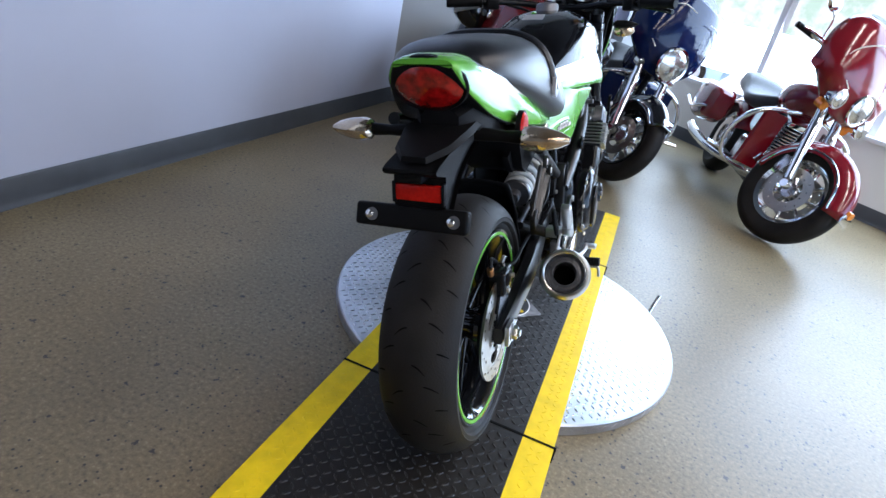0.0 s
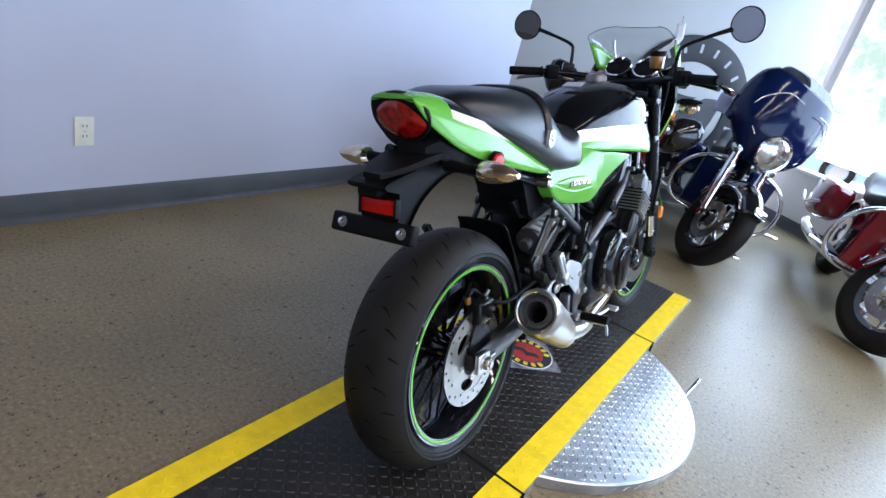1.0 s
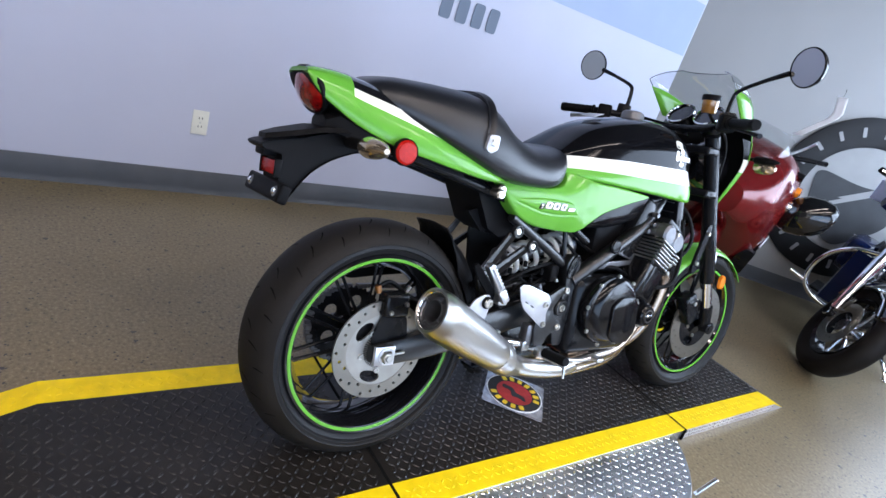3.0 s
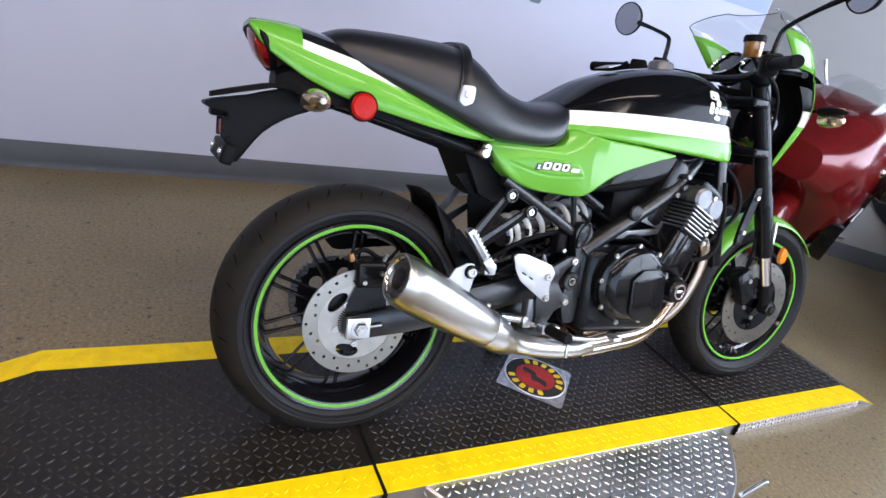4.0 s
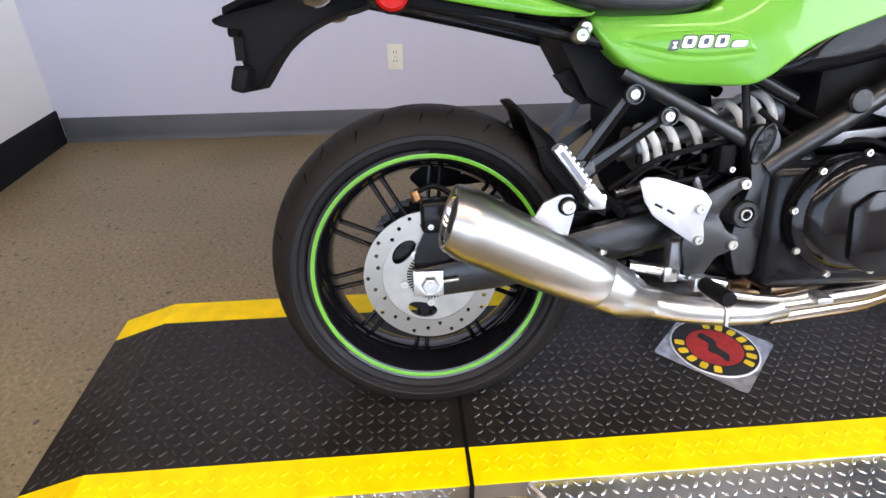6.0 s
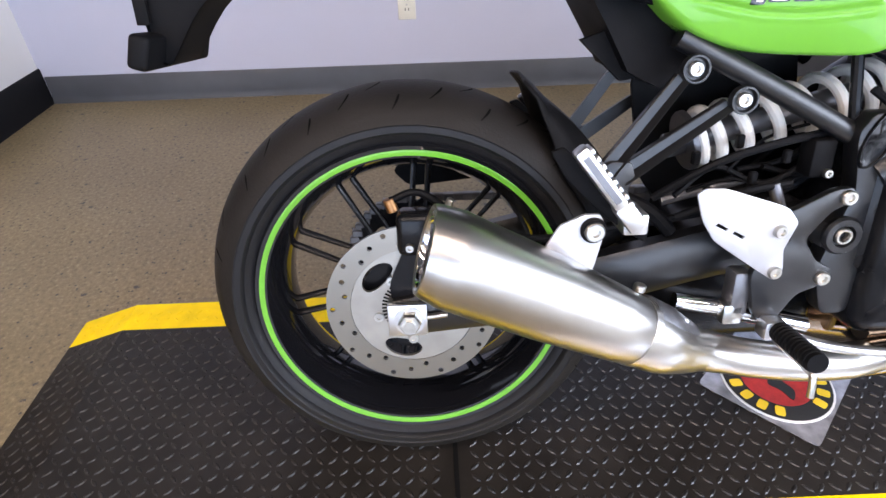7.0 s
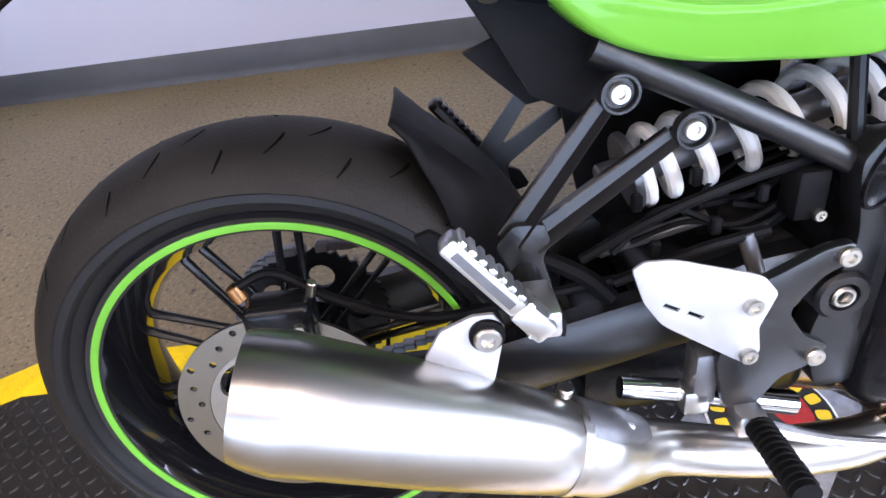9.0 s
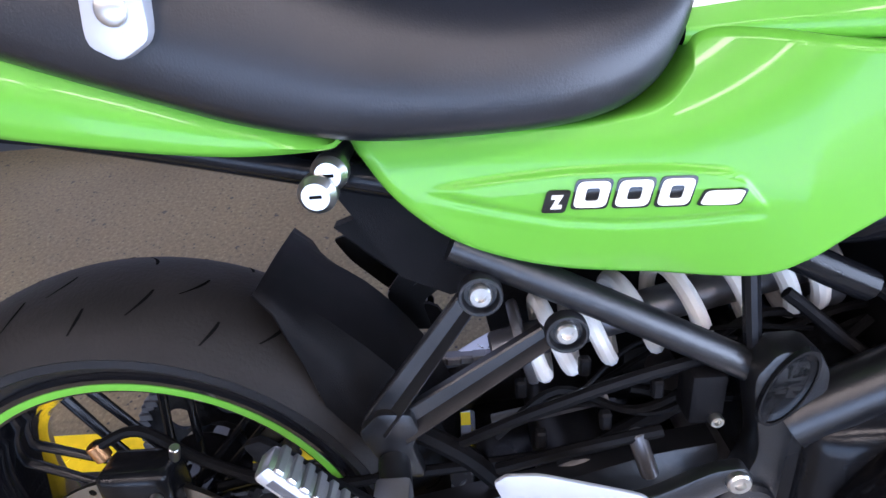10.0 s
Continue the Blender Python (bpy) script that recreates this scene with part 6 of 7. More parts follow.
for s in (1, -1):
    g = fpart("grip", lathe([(0, -0.006), (0.014, -0.006), (0.016, 0.0), (0.0165, 0.012), (0.0155, 0.014), (0.0155, 0.112), (0.019, 0.114), (0.019, 0.120), (0.012, 0.122)], along((s * 0.378, 0.922, 1.014), (s * 0.262, 0.985, 1.019)), 20), PLASTIC, bar, "black rubber grip")
    fpart("switch_box", box(-0.022, 0.022, -0.026, 0.026, 0, 0.05, 0.008, m=along((s * 0.262, 0.985, 1.019), (s * 0.205, 1.035, 1.018))), PLASTIC, bar)
    fpart("lever", tube([(s * 0.225, 1.075, 1.018), (s * 0.26, 1.050, 1.010), (s * 0.325, 1.000, 0.999), (s * 0.375, 0.965, 0.990)], [0.008, 0.007, 0.006, 0.0075], 10), SILVER_PAINT if s < 0 else SATIN_BLACK, bar)
    fpart("lever_clamp", box(-0.018, 0.018, -0.018, 0.03, 0, 0.045, 0.006, m=along((s * 0.225, 1.045, 1.030), (s * 0.17, 1.08, 1.025))), SATIN_BLACK, bar)
    stalk = fpart("mirror_stalk", tube([(s * 0.198, 1.060, 1.030), (s * 0.199, 1.068, 1.10), (s * 0.213, 1.070, 1.128), (s * 0.28, 1.063, 1.156), (s * 0.352, 1.058, 1.180)], [0.008, 0.007, 0.0065, 0.006, 0.008], 10), SATIN_BLACK, bar, "black mirror stalk")
    mf = Matrix.Translation((s * 0.403, 1.056, 1.196)) @ pose(0, 0, 0, 97, 0, -s * 14)
    hd = fpart("mirror_head", lathe([(0, -0.018), (0.03, -0.016), (0.052, -0.006), (0.0555, 0.004), (0.0540, 0.008), (0.0515, 0.008)], mf, 40), SATIN_BLACK, stalk, "round black mirror housing")
    fpart("mirror_glass", lathe([(0, 0.0065), (0.0515, 0.0065), (0.0515, 0.004), (0, 0.004)], mf, 40), MIRROR, hd, smooth=False)
jar = fpart("fluid_reservoir", lathe([(0, 0.0), (0.022, 0.0), (0.024, 0.004), (0.026, 0.040), (0, 0.040)], Matrix.Translation((0.132, 1.065, 1.052)) @ pose(0, 0, 0, 4), 28), FLUID, bar, "amber brake fluid jar")
fpart("cap", lathe([(0, 0.058), (0.026, 0.058), (0.029, 0.054), (0.029, 0.040), (0.0, 0.040)], Matrix.Translation((0.132, 1.065, 1.052)) @ pose(0, 0, 0, 4), 28), PLASTIC, jar)
fpart("jar_stay", tube([(0.16, 1.07, 1.02), (0.135, 1.065, 1.055)], 0.006, 8, 2), SATIN_BLACK, jar)
for x in (-0.055, 0.055):
    gm = Matrix.Translation((x, 1.19, 1.055)) @ pose(0, 0, 0, 48)
    ga = fpart("gauge", lathe([(0, -0.06), (0.038, -0.055), (0.048, -0.02), (0.050, 0.006), (0.047, 0.010), (0.044, 0.006)], gm, 36), SATIN_BLACK, None, "round gauge with chrome ring")
    fpart("bezel", lathe([(0.044, 0.006), (0.0465, 0.012), (0.0500, 0.010), (0.0505, 0.004)], gm, 36), CHROME, ga)
    fpart("dial", lathe([(0, 0.003), (0.044, 0.003)], gm, 36), GLOSS_BLACK, ga)
lamp_m = Matrix.Translation((0, 1.335, 0.895)) @ pose(0, 0, 0, -84)
hl = fpart("headlight", lathe([(0, -0.12), (0.05, -0.115), (0.085, -0.06), (0.090, 0.0), (0.086, 0.006), (0.0, 0.012)], lamp_m, 40), GLOSS_BLACK, None, "round headlight in black shell")
fpart("lens", lathe([(0, 0.024), (0.04, 0.020), (0.075, 0.010), (0.082, 0.004)], lamp_m, 40), HEADLAMP, hl)


def cowl_row(z, hw, vb, vf, lift=0.0, n=24):
    return [(hw * math.sin(t), vb + (vf - vb) * math.cos(t) ** 0.8 if math.cos(t) > 0 else vb, z + lift * abs(math.sin(t)) ** 3) for t in np.linspace(-math.pi / 2, math.pi / 2, n)]


COWL = [(0.76, 0.090, 1.310, 1.36, 0), (0.84, 0.120, 1.315, 1.40, 0), (0.91, 0.140, 1.325, 1.425, 0), (0.96, 0.150, 1.30, 1.435, 0.01), (1.02, 0.158, 1.22, 1.43, 0.03), (1.062, 0.163, 1.125, 1.41, 0.078)]
rows = [cowl_row(*r) for r in smooth_rings(COWL, 4)]
bmc = loft(rows, closed=False)
for fa in bmc.faces:
    c = fa.calc_center_median()
    if math.hypot(c.x, c.z - 0.895) < 0.098 and c.y > 1.33:
        fa.material_index = 2
    elif abs(c.z - 0.93 + 0.35 * (c.y - 1.3)) < 0.022:
        fa.material_index = 1
bmesh.ops.delete(bmc, geom=[fa for fa in bmc.faces if fa.material_index == 2], context="FACES")
bmesh.ops.delete(bmc, geom=[fa for fa in bmc.faces if 0.945 < fa.calc_center_median().z < 1.055 and fa.calc_center_median().y < 1.375], context="FACES")
cw = fpart("headlight_cowl", bmc, [GREEN, CREAM], None, "lime green headlight cowl with white stripe")
cw.modifiers.new("thick", "SOLIDIFY").thickness = 0.003
liner = loft([cowl_row(r[0], r[1] - 0.006, r[2] + 0.004, r[3] - 0.008, r[4] - 0.004) for r in smooth_rings(COWL, 4)], closed=False)
bmesh.ops.delete(liner, geom=[fa for fa in liner.faces if fa.calc_center_median().z > 1.0 and abs(fa.calc_center_median().x) > 0.125], context="FACES")
fpart("cowl_liner", liner, PLASTIC, cw, "black inner lining")
for s in (1, -1):
    sig = fpart("turn_signal", loft([[(s * x, 1.40 + 0.024 * w * math.cos(a), 0.948 + 0.015 * w * math.sin(a)) for a in np.linspace(0, 2 * math.pi, 17)[:-1]] for x, w in ((0.10, 0.35), (0.135, 0.45), (0.145, 0.95), (0.175, 1.0), (0.205, 0.7), (0.226, 0.15))]), PLASTIC, None, "black front turn signal with clear lens")
    fpart("lens", loft([[(s * x, 1.408 + 0.022 * w * math.cos(a), 0.925 + 0.024 * w * math.sin(a)) for a in np.linspace(0, 2 * math.pi, 17)[:-1]] for x, w in ((0.140, 0.6), (0.150, 0.95), (0.178, 1.0), (0.203, 0.75), (0.214, 0.3))]), CLEAR_LENS, sig, "clear faceted lens")
SCR = [(1.064, 0.163, 1.130, 1.408, 0.078), (1.10, 0.164, 1.11, 1.37, 0.058), (1.14, 0.160, 1.105, 1.33, 0.022), (1.175, 0.148, 1.115, 1.29, 0), (1.198, 0.12, 1.14, 1.25, -0.005), (1.208, 0.08, 1.17, 1.235, -0.003)]
ws = fpart("windscreen", loft([cowl_row(*r) for r in smooth_rings(SCR, 4)], closed=False), SCREEN, None, "clear acrylic windscreen")
ws.modifiers.new("thick", "SOLIDIFY").thickness = 0.002
edge_rows = smooth_rings(SCR, 4)
rim = [cowl_row(*r)[0] for r in edge_rows] + cowl_row(*edge_rows[-1])[1:-1] + [cowl_row(*r)[-1] for r in edge_rows[::-1]]
fpart("screen_edge", tube(rim, 0.0013, 6, 1), GLOSS_BLACK, ws)
part("clutch_cable", tube([(-0.2, 1.06, 1.02), (-0.12, 1.22, 0.98), (-0.05, 1.2, 0.85), (0.02, 1.1, 0.7)], 0.005, 8), PLASTIC, bike)
part("brake_line", tube([(0.2, 1.05, 1.02), (0.16, 1.2, 0.95), (0.13, 1.25, 0.75), (0.12, 1.32, 0.55), (0.1, 1.34, 0.42)], 0.005, 8), PLASTIC, bike)
part("wiring", tube([(0.05, 1.08, 0.78), (0.11, 1.15, 0.72), (0.14, 1.17, 0.62), (0.13, 1.08, 0.52)], 0.007, 8), PLASTIC, bike)

# ---- the other motorcycles ----
ENGINE = mat("polished_engine", (0.55, 0.55, 0.57), 0.25, 1.0, spread=0.35, scale=25)
TINT = film("smoked_screen", (0.22, 0.225, 0.24), 0.12)
LEATHER = mat("black_leather", (0.02, 0.019, 0.019), 0.5, spread=0.3, scale=30, bump=0.3, bump_scale=400)


def spun_wheel(parent, m, R, half, rim, label, spokes=9, ring=CHROME):
    w = part("front_wheel" if "front" in label else "rear_wheel", lathe([(rim - 0.03, half * 0.55), (rim - 0.004, half * 0.75), (rim, half * 0.62), (rim - 0.02, 0), (rim, -half * 0.62), (rim - 0.004, -half * 0.75), (rim - 0.03, -half * 0.55)], m, 64, closed=True), ring, parent, label)
    prof = [(rim - 0.006, -half * 0.6)] + [(rim + 0.02 + (R - rim - 0.02) * math.cos(a) ** 0.55, half * math.sin(a)) for a in np.linspace(-1.45, 1.45, 17)] + [(rim - 0.006, half * 0.6)]
    part("tyre", lathe(prof, m, 72), RUBBER, w, "black tyre")
    part("hub", rod(m @ Vector((0, 0, -0.06)), m @ Vector((0, 0, 0.06)), 0.05, 24), ENGINE, w)
    for k in range(spokes):
        a = 2 * math.pi * k / spokes
        part("spoke", tube([m @ Vector((0.045 * math.cos(a), 0.045 * math.sin(a), 0)), m @ Vector(((rim - 0.015) * math.cos(a + 0.12), (rim - 0.015) * math.sin(a + 0.12), 0))], [0.013, 0.010], 8, 3), ENGINE, w)
    for x in (0.07, -0.07):
        f2 = m @ Matrix(((0, 1, 0, 0), (0, 0, 1, 0), (1, 0, 0, 0), (0, 0, 0, 1)))
        holes = [circle(0, 0, 0.085, 32)] + [circle((0.10 + 0.012 * (k % 3)) * math.cos(k * 0.42), (0.10 + 0.012 * (k % 3)) * math.sin(k * 0.42), 0.006, 8) for k in range(15)]
        part("brake_disc", plate(circle(0, 0, 0.145, 48), x, x + 0.005, holes, m=f2), DISC, w, smooth=False)
    return w


def tourer(m, paint, paint_name, steer, lean, group, fender=(5, 155), guard=None, rim=CHROME, bags=0.0, lamps=True, wide=1.0, fork=0.115, drop=0.0, tall=1.0, lamp_size=1.0):
    """A big cruiser with handlebar fairing, saddlebags and chrome crash bars. m places its rear contact."""
    b = empty("touring_motorcycle", m @ pose(0, 0, 0, 0, -lean, 0), f"{paint_name} touring motorcycle with chrome trim on its side stand", "motorcycle", group)
    ax = Vector((0, 1.61, 0.325 - drop))
    T = Matrix.Translation((0, 1.40, 0.80)) @ pose(0, 0, 0, 26) @ pose(0, 0, 0, 0, 0, steer) @ pose(0, 0, 0, -26) @ Matrix.Translation((0, -1.40, -0.80))

    def fp(name, bm, material, parent=b, label="", **k):
        bm.transform(T)
        return part(name, bm, material, parent, label, **k)

    spun_wheel(b, T @ at_x(*ax), 0.325, 0.066, 0.215, "chrome-rimmed front wheel" if rim is CHROME else "dark front wheel", 9, rim)
    spun_wheel(b, at_x(0, 0, 0.320), 0.320, 0.075, 0.205, "chrome-rimmed rear wheel" if rim is CHROME else "dark rear wheel", 9, rim)
    for s in (1, -1):
        top, bot = Vector((fork * s, 1.30, 0.98)), Vector((fork * s, 1.585, 0.355))
        leg = fp("fork_leg", tube([top, top.lerp(bot, 0.45), top.lerp(bot, 0.47), bot], [0.030, 0.030, 0.034, 0.030], 18, 3), CHROME, label="chrome fork leg")
        fp("axle_cap", rod(((fork - 0.015) * s, 1.605, 0.325), ((fork + 0.035) * s, 1.605, 0.325), 0.028, 16), CHROME, leg)
        fp("caliper", box(0.10 * s - 0.03, 0.10 * s + 0.03, 1.45, 1.52, 0.36, 0.47, 0.014), ENGINE, leg)
        fp("turn_signal", rod((0.17 * s, 1.36, 0.80), (0.17 * s, 1.42, 0.79), 0.032, 20), AMBER if lamps else CHROME, leg, "round turn signal")
        if not lamps:
            continue
        pl = fp("passing_lamp", lathe([(0, -0.07), (0.04, -0.06), (0.058, -0.01), (0.060, 0.01), (0.055, 0.014), (0.0, 0.010)], Matrix.Translation((0.20 * s, 1.47, 0.85)) @ pose(0, 0, 0, -88), 28), CHROME, label="chrome passing lamp")
        fp("lens", lathe([(0, 0.026), (0.03, 0.022), (0.052, 0.012)], Matrix.Translation((0.20 * s, 1.47, 0.85)) @ pose(0, 0, 0, -88), 28), HEADLAMP, pl)
    if lamps:
        fp("lamp_bar", tube([(-0.215, 1.42, 0.85), (0, 1.43, 0.83), (0.215, 1.42, 0.85)], 0.014, 12), CHROME)
    rows = []
    for k in range(21):
        a = radians(fender[0] + (fender[1] - fender[0]) * k / 20)
        rows.append([(0.088 * q, ax.y + (0.352 - 0.10 * abs(q) ** 2.6) * math.cos(a), ax.z + (0.352 - 0.10 * abs(q) ** 2.6) * math.sin(a)) for q in np.linspace(-1, 1, 13)])
    fe = fp("front_fender", loft(rows, closed=False), guard or paint, label="full front fender")
    fe.modifiers.new("thick", "SOLIDIFY").thickness = 0.004
    for a in (fender[0] + 3, fender[1] - 5):
        aa = radians(a)
        fp("fender_tip", box(-0.05, 0.05, -0.03, 0.03, -0.006, 0.006, 0.004, m=Matrix.Translation((0, ax.y + 0.357 * math.cos(aa), ax.z + 0.357 * math.sin(aa))) @ pose(0, 0, 0, a + 90)), CHROME, fe)
    if fender[0] < 20:
        fp("fender_lamp", rod((0, ax.y + 0.33, 0.40), (0, ax.y + 0.362, 0.398), 0.024), AMBER, fe)
    for s in (1, -1):
        fp("fender_trim", tube([(0.090 * s, ax.y + 0.27 * math.cos(radians(a)), ax.z + 0.272 * math.sin(radians(a))) for a in np.linspace(fender[0] + 4, fender[1] - 4, 6)], 0.006, 8), CHROME, fe)
    # handlebar fairing
    rows = [cowl_row(0.88 + (r[0] - 0.88) * tall, r[1] * wide, *r[2:], n=30) for r in smooth_rings([(0.78, 0.12, 1.36, 1.44, 0), (0.85, 0.24, 1.33, 1.475, 0), (0.94, 0.34, 1.26, 1.50, 0), (1.04, 0.365, 1.23, 1.49, 0), (1.14, 0.36, 1.21, 1.46, 0), (1.23, 0.335, 1.22, 1.42, 0), (1.285, 0.28, 1.24, 1.39, 0)], 4)]
    fa = fp("batwing_fairing", loft(rows, closed=False), paint, label=f"{paint_name} handlebar fairing with pinstripe")
    fa.modifiers.new("thick", "SOLIDIFY").thickness = 0.012
    for s in (1, -1):
        fp("pinstripe", tube([(s * x * wide, y, 0.88 + (z - 0.88) * tall) for x, y, z in ((0.08, 1.462, 1.20), (0.20, 1.430, 1.195), (0.295, 1.385, 1.10), (0.30, 1.39, 1.0), (0.20, 1.47, 0.92))], 0.0035, 6), CREAM, fa)
        fp("fairing_panel", plate(rounded([(1.24, 0.92), (1.30, 0.90), (1.33, 1.0), (1.28, 1.12), (1.22, 1.08)], 3, 0.25), s * 0.30 * wide, s * 0.345 * wide), paint, fa)
        fp("grip", rod((s * 0.30, 1.10, 1.06), (s * 0.42, 1.03, 1.05), 0.018, 16), PLASTIC, label="black grip")
        fp("lever", tube([(s * 0.28, 1.16, 1.07), (s * 0.36, 1.12, 1.065), (s * 0.43, 1.10, 1.05)], 0.007, 8), CHROME)
        if not lamps:
            continue
        st = fp("mirror_stalk", tube([(s * 0.29, 1.14, 1.08), (s * 0.36, 1.16, 1.16), (s * 0.42, 1.15, 1.20)], 0.006, 8), CHROME)
        fp("mirror_head", lathe([(0, -0.02), (0.04, -0.015), (0.055, 0), (0.05, 0.006), (0, 0.006)], Matrix.Translation((s * 0.44, 1.15, 1.22)) @ pose(0, 0, 0, 95) @ Matrix.Diagonal((1.3, 0.8, 1, 1)), 28), CHROME, st)
    fp("handlebar", tube([(-0.33, 1.09, 1.06), (-0.15, 1.24, 1.05), (0.15, 1.24, 1.05), (0.33, 1.09, 1.06)], 0.014, 12), CHROME)
    hm = Matrix.Translation((0, 1.478, 0.895)) @ pose(0, 0, 0, -88) @ Matrix.Scale(lamp_size, 4)
    hl = fp("headlight", lathe([(0.07, -0.05), (0.094, 0.0), (0.100, 0.020), (0.096, 0.030), (0.086, 0.028), (0.08, 0.012), (0.0, -0.01)], hm, 40), CHROME, label="round headlight with chrome ring")
    fp("lens", lathe([(0, 0.044), (0.04, 0.040), (0.07, 0.030), (0.085, 0.024)], hm, 40), HEADLAMP, hl)
    ws = fp("windshield", loft([cowl_row(0.88 + (r[0] - 0.88) * tall, r[1] * wide, *r[2:]) for r in smooth_rings([(1.275, 0.26, 1.25, 1.388, 0), (1.305, 0.24, 1.23, 1.36, 0), (1.33, 0.20, 1.22, 1.33, 0), (1.345, 0.13, 1.22, 1.31, 0)], 3)], closed=False), TINT, label="smoked low windshield")
    ws.modifiers.new("thick", "SOLIDIFY").thickness = 0.004
    # tank, seat, rear
    rings = []
    for y, z0, z1, h in smooth_rings([(0.66, 0.72, 0.80, 0.06), (0.74, 0.70, 0.87, 0.12), (0.88, 0.68, 0.935, 0.165), (1.02, 0.69, 0.955, 0.17), (1.15, 0.74, 0.94, 0.14), (1.24, 0.80, 0.90, 0.08)], 4):
        rings.append([(h * math.copysign(abs(math.cos(a)) ** 0.8, math.cos(a)), y, (z0 + z1) / 2 + (z1 - z0) / 2 * math.copysign(abs(math.sin(a)) ** 0.8, math.sin(a))) for a in np.linspace(0, 2 * math.pi, 29)[:-1]])
    tk = part("fuel_tank", loft(rings), paint, b, f"{paint_name} teardrop fuel tank")
    part("console", box(-0.035, 0.035, 0.80, 1.16, 0.945, 0.968, 0.008), CHROME, tk)
    rings = []
    for y, z0, z1, h in smooth_rings([(-0.22, 0.74, 0.80, 0.10), (-0.12, 0.70, 0.86, 0.15), (0.10, 0.66, 0.84, 0.16), (0.22, 0.64, 0.77, 0.18), (0.40, 0.62, 0.73, 0.20), (0.58, 0.63, 0.76, 0.15), (0.70, 0.68, 0.79, 0.08)], 4):
        rings.append([(h * math.copysign(abs(math.cos(a)) ** 0.5, math.cos(a)), y, (z0 + z1) / 2 + (z1 - z0) / 2 * math.copysign(abs(math.sin(a)) ** 0.6, math.sin(a))) for a in np.linspace(0, 2 * math.pi, 25)[:-1]])
    part("seat", loft(rings), LEATHER, b, "black leather two-up seat")
    rows = []
    for k in range(15):
        a = radians(20 + 150 * k / 14)
        rows.append([(0.105 * q, (0.36 - 0.09 * abs(q) ** 2.6) * math.cos(a), 0.32 + (0.36 - 0.09 * abs(q) ** 2.6) * math.sin(a)) for q in np.linspace(-1, 1, 11)])
    rf = part("rear_fender", loft(rows, closed=False), paint, b)
    rf.modifiers.new("thick", "SOLIDIFY").thickness = 0.004
    for s in (1, -1):
        rings = []
        for y, z0, z1, w in smooth_rings([(-0.38, 0.42, 0.60, 0.05), (-0.30, 0.36, 0.66, 0.10), (-0.05, 0.35, 0.67, 0.115), (0.15, 0.40, 0.66, 0.10), (0.22, 0.48, 0.62, 0.06)], 3):
            rings.append([(s * 0.29 + w * math.copysign(abs(math.cos(a)) ** 0.5, math.cos(a)), y + bags, (z0 + z1) / 2 + (z1 - z0) / 2 * math.copysign(abs(math.sin(a)) ** 0.5, math.sin(a))) for a in np.linspace(0, 2 * math.pi, 21)[:-1]])
        sb = part("saddlebag", loft(rings), paint, b, f"{paint_name} hard saddlebag")
        part("bag_rail", tube([(s * 0.42, -0.36 + bags, 0.46), (s * 0.43, -0.05 + bags, 0.42), (s * 0.41, 0.20, 0.47), (s * 0.30, 0.26, 0.50)], 0.011, 10), CHROME, sb)
        part("bag_latch", box(s * 0.40 - 0.008, s * 0.40 + 0.008, -0.12, -0.04, 0.60, 0.63, 0.004), CHROME, sb)
        part("crash_bar", tube([(s * 0.08, 1.16, 0.74), (s * 0.30, 1.15, 0.66), (s * 0.40, 1.13, 0.52), (s * 0.40, 1.12, 0.36), (s * 0.30, 1.12, 0.27), (s * 0.08, 1.13, 0.26)], 0.0155, 14), CHROME, b, "chrome crash bar")
        part("leg_shield", loft([[(s * x, y, z) for x, y, z in ((0.14, 1.19, z0), (0.27, 1.17, z0), (0.28, 1.14, z0), (0.14, 1.12, z0))] for z0 in (0.30, 0.45, 0.62, 0.68)]), paint, b)
        part("floorboard", box(s * 0.30 - 0.055, s * 0.30 + 0.055, 0.70, 1.02, 0.285, 0.305, 0.008), PLASTIC, b)
        part("highway_peg", rod((s * 0.40, 1.12, 0.33), (s * 0.50, 1.13, 0.34), 0.014), CHROME, b)
        part("exhaust_pipe", tube([(s * 0.10, 0.98, 0.40), (s * 0.17, 1.0, 0.30), (s * 0.19, 0.80, 0.24), (s * 0.24, 0.40, 0.22), (s * 0.26, -0.10, 0.23), (s * 0.26, -0.28, 0.25)], [0.024, 0.024, 0.026, 0.038, 0.046, 0.044], 16), CHROME, b, "chrome exhaust")
    en = part("crankcase", box(-0.15, 0.15, 0.62, 1.02, 0.20, 0.45, 0.04, seg=3), ENGINE, b)
    for y, t in ((0.74, 22), (0.94, -22)):
        cm = Matrix.Translation((0, y, 0.44)) @ pose(0, 0, 0, t)
        for k in range(9):
            part("cylinder_fin", box(-0.085, 0.085, -0.075, 0.075, 0.01 + k * 0.024, 0.020 + k * 0.024, 0.003, m=cm, seg=1), ENGINE, en)
        part("rocker_cover", box(-0.08, 0.08, -0.08, 0.08, 0.225, 0.275, 0.02, m=cm), CHROME, en)
        part("cylinder_core", rod(cm @ Vector((0, 0, 0)), cm @ Vector((0, 0, 0.24)), 0.062), SATIN_BLACK, en)
    part("air_cleaner", rod((0.08, 0.84, 0.58), (0.19, 0.84, 0.58), 0.085, 32), CHROME, en, "round chrome air cleaner")
    part("primary_cover", loft([[(-0.20 - d, 0.76 + 0.21 * s_ * math.cos(a), 0.32 + 0.095 * s_ * math.sin(a)) for a in np.linspace(0, 2 * math.pi, 29)[:-1]] for d, s_ in ((-0.05, 1.0), (0, 1.0), (0.02, 0.9), (0.025, 0.6))]), CHROME, en)
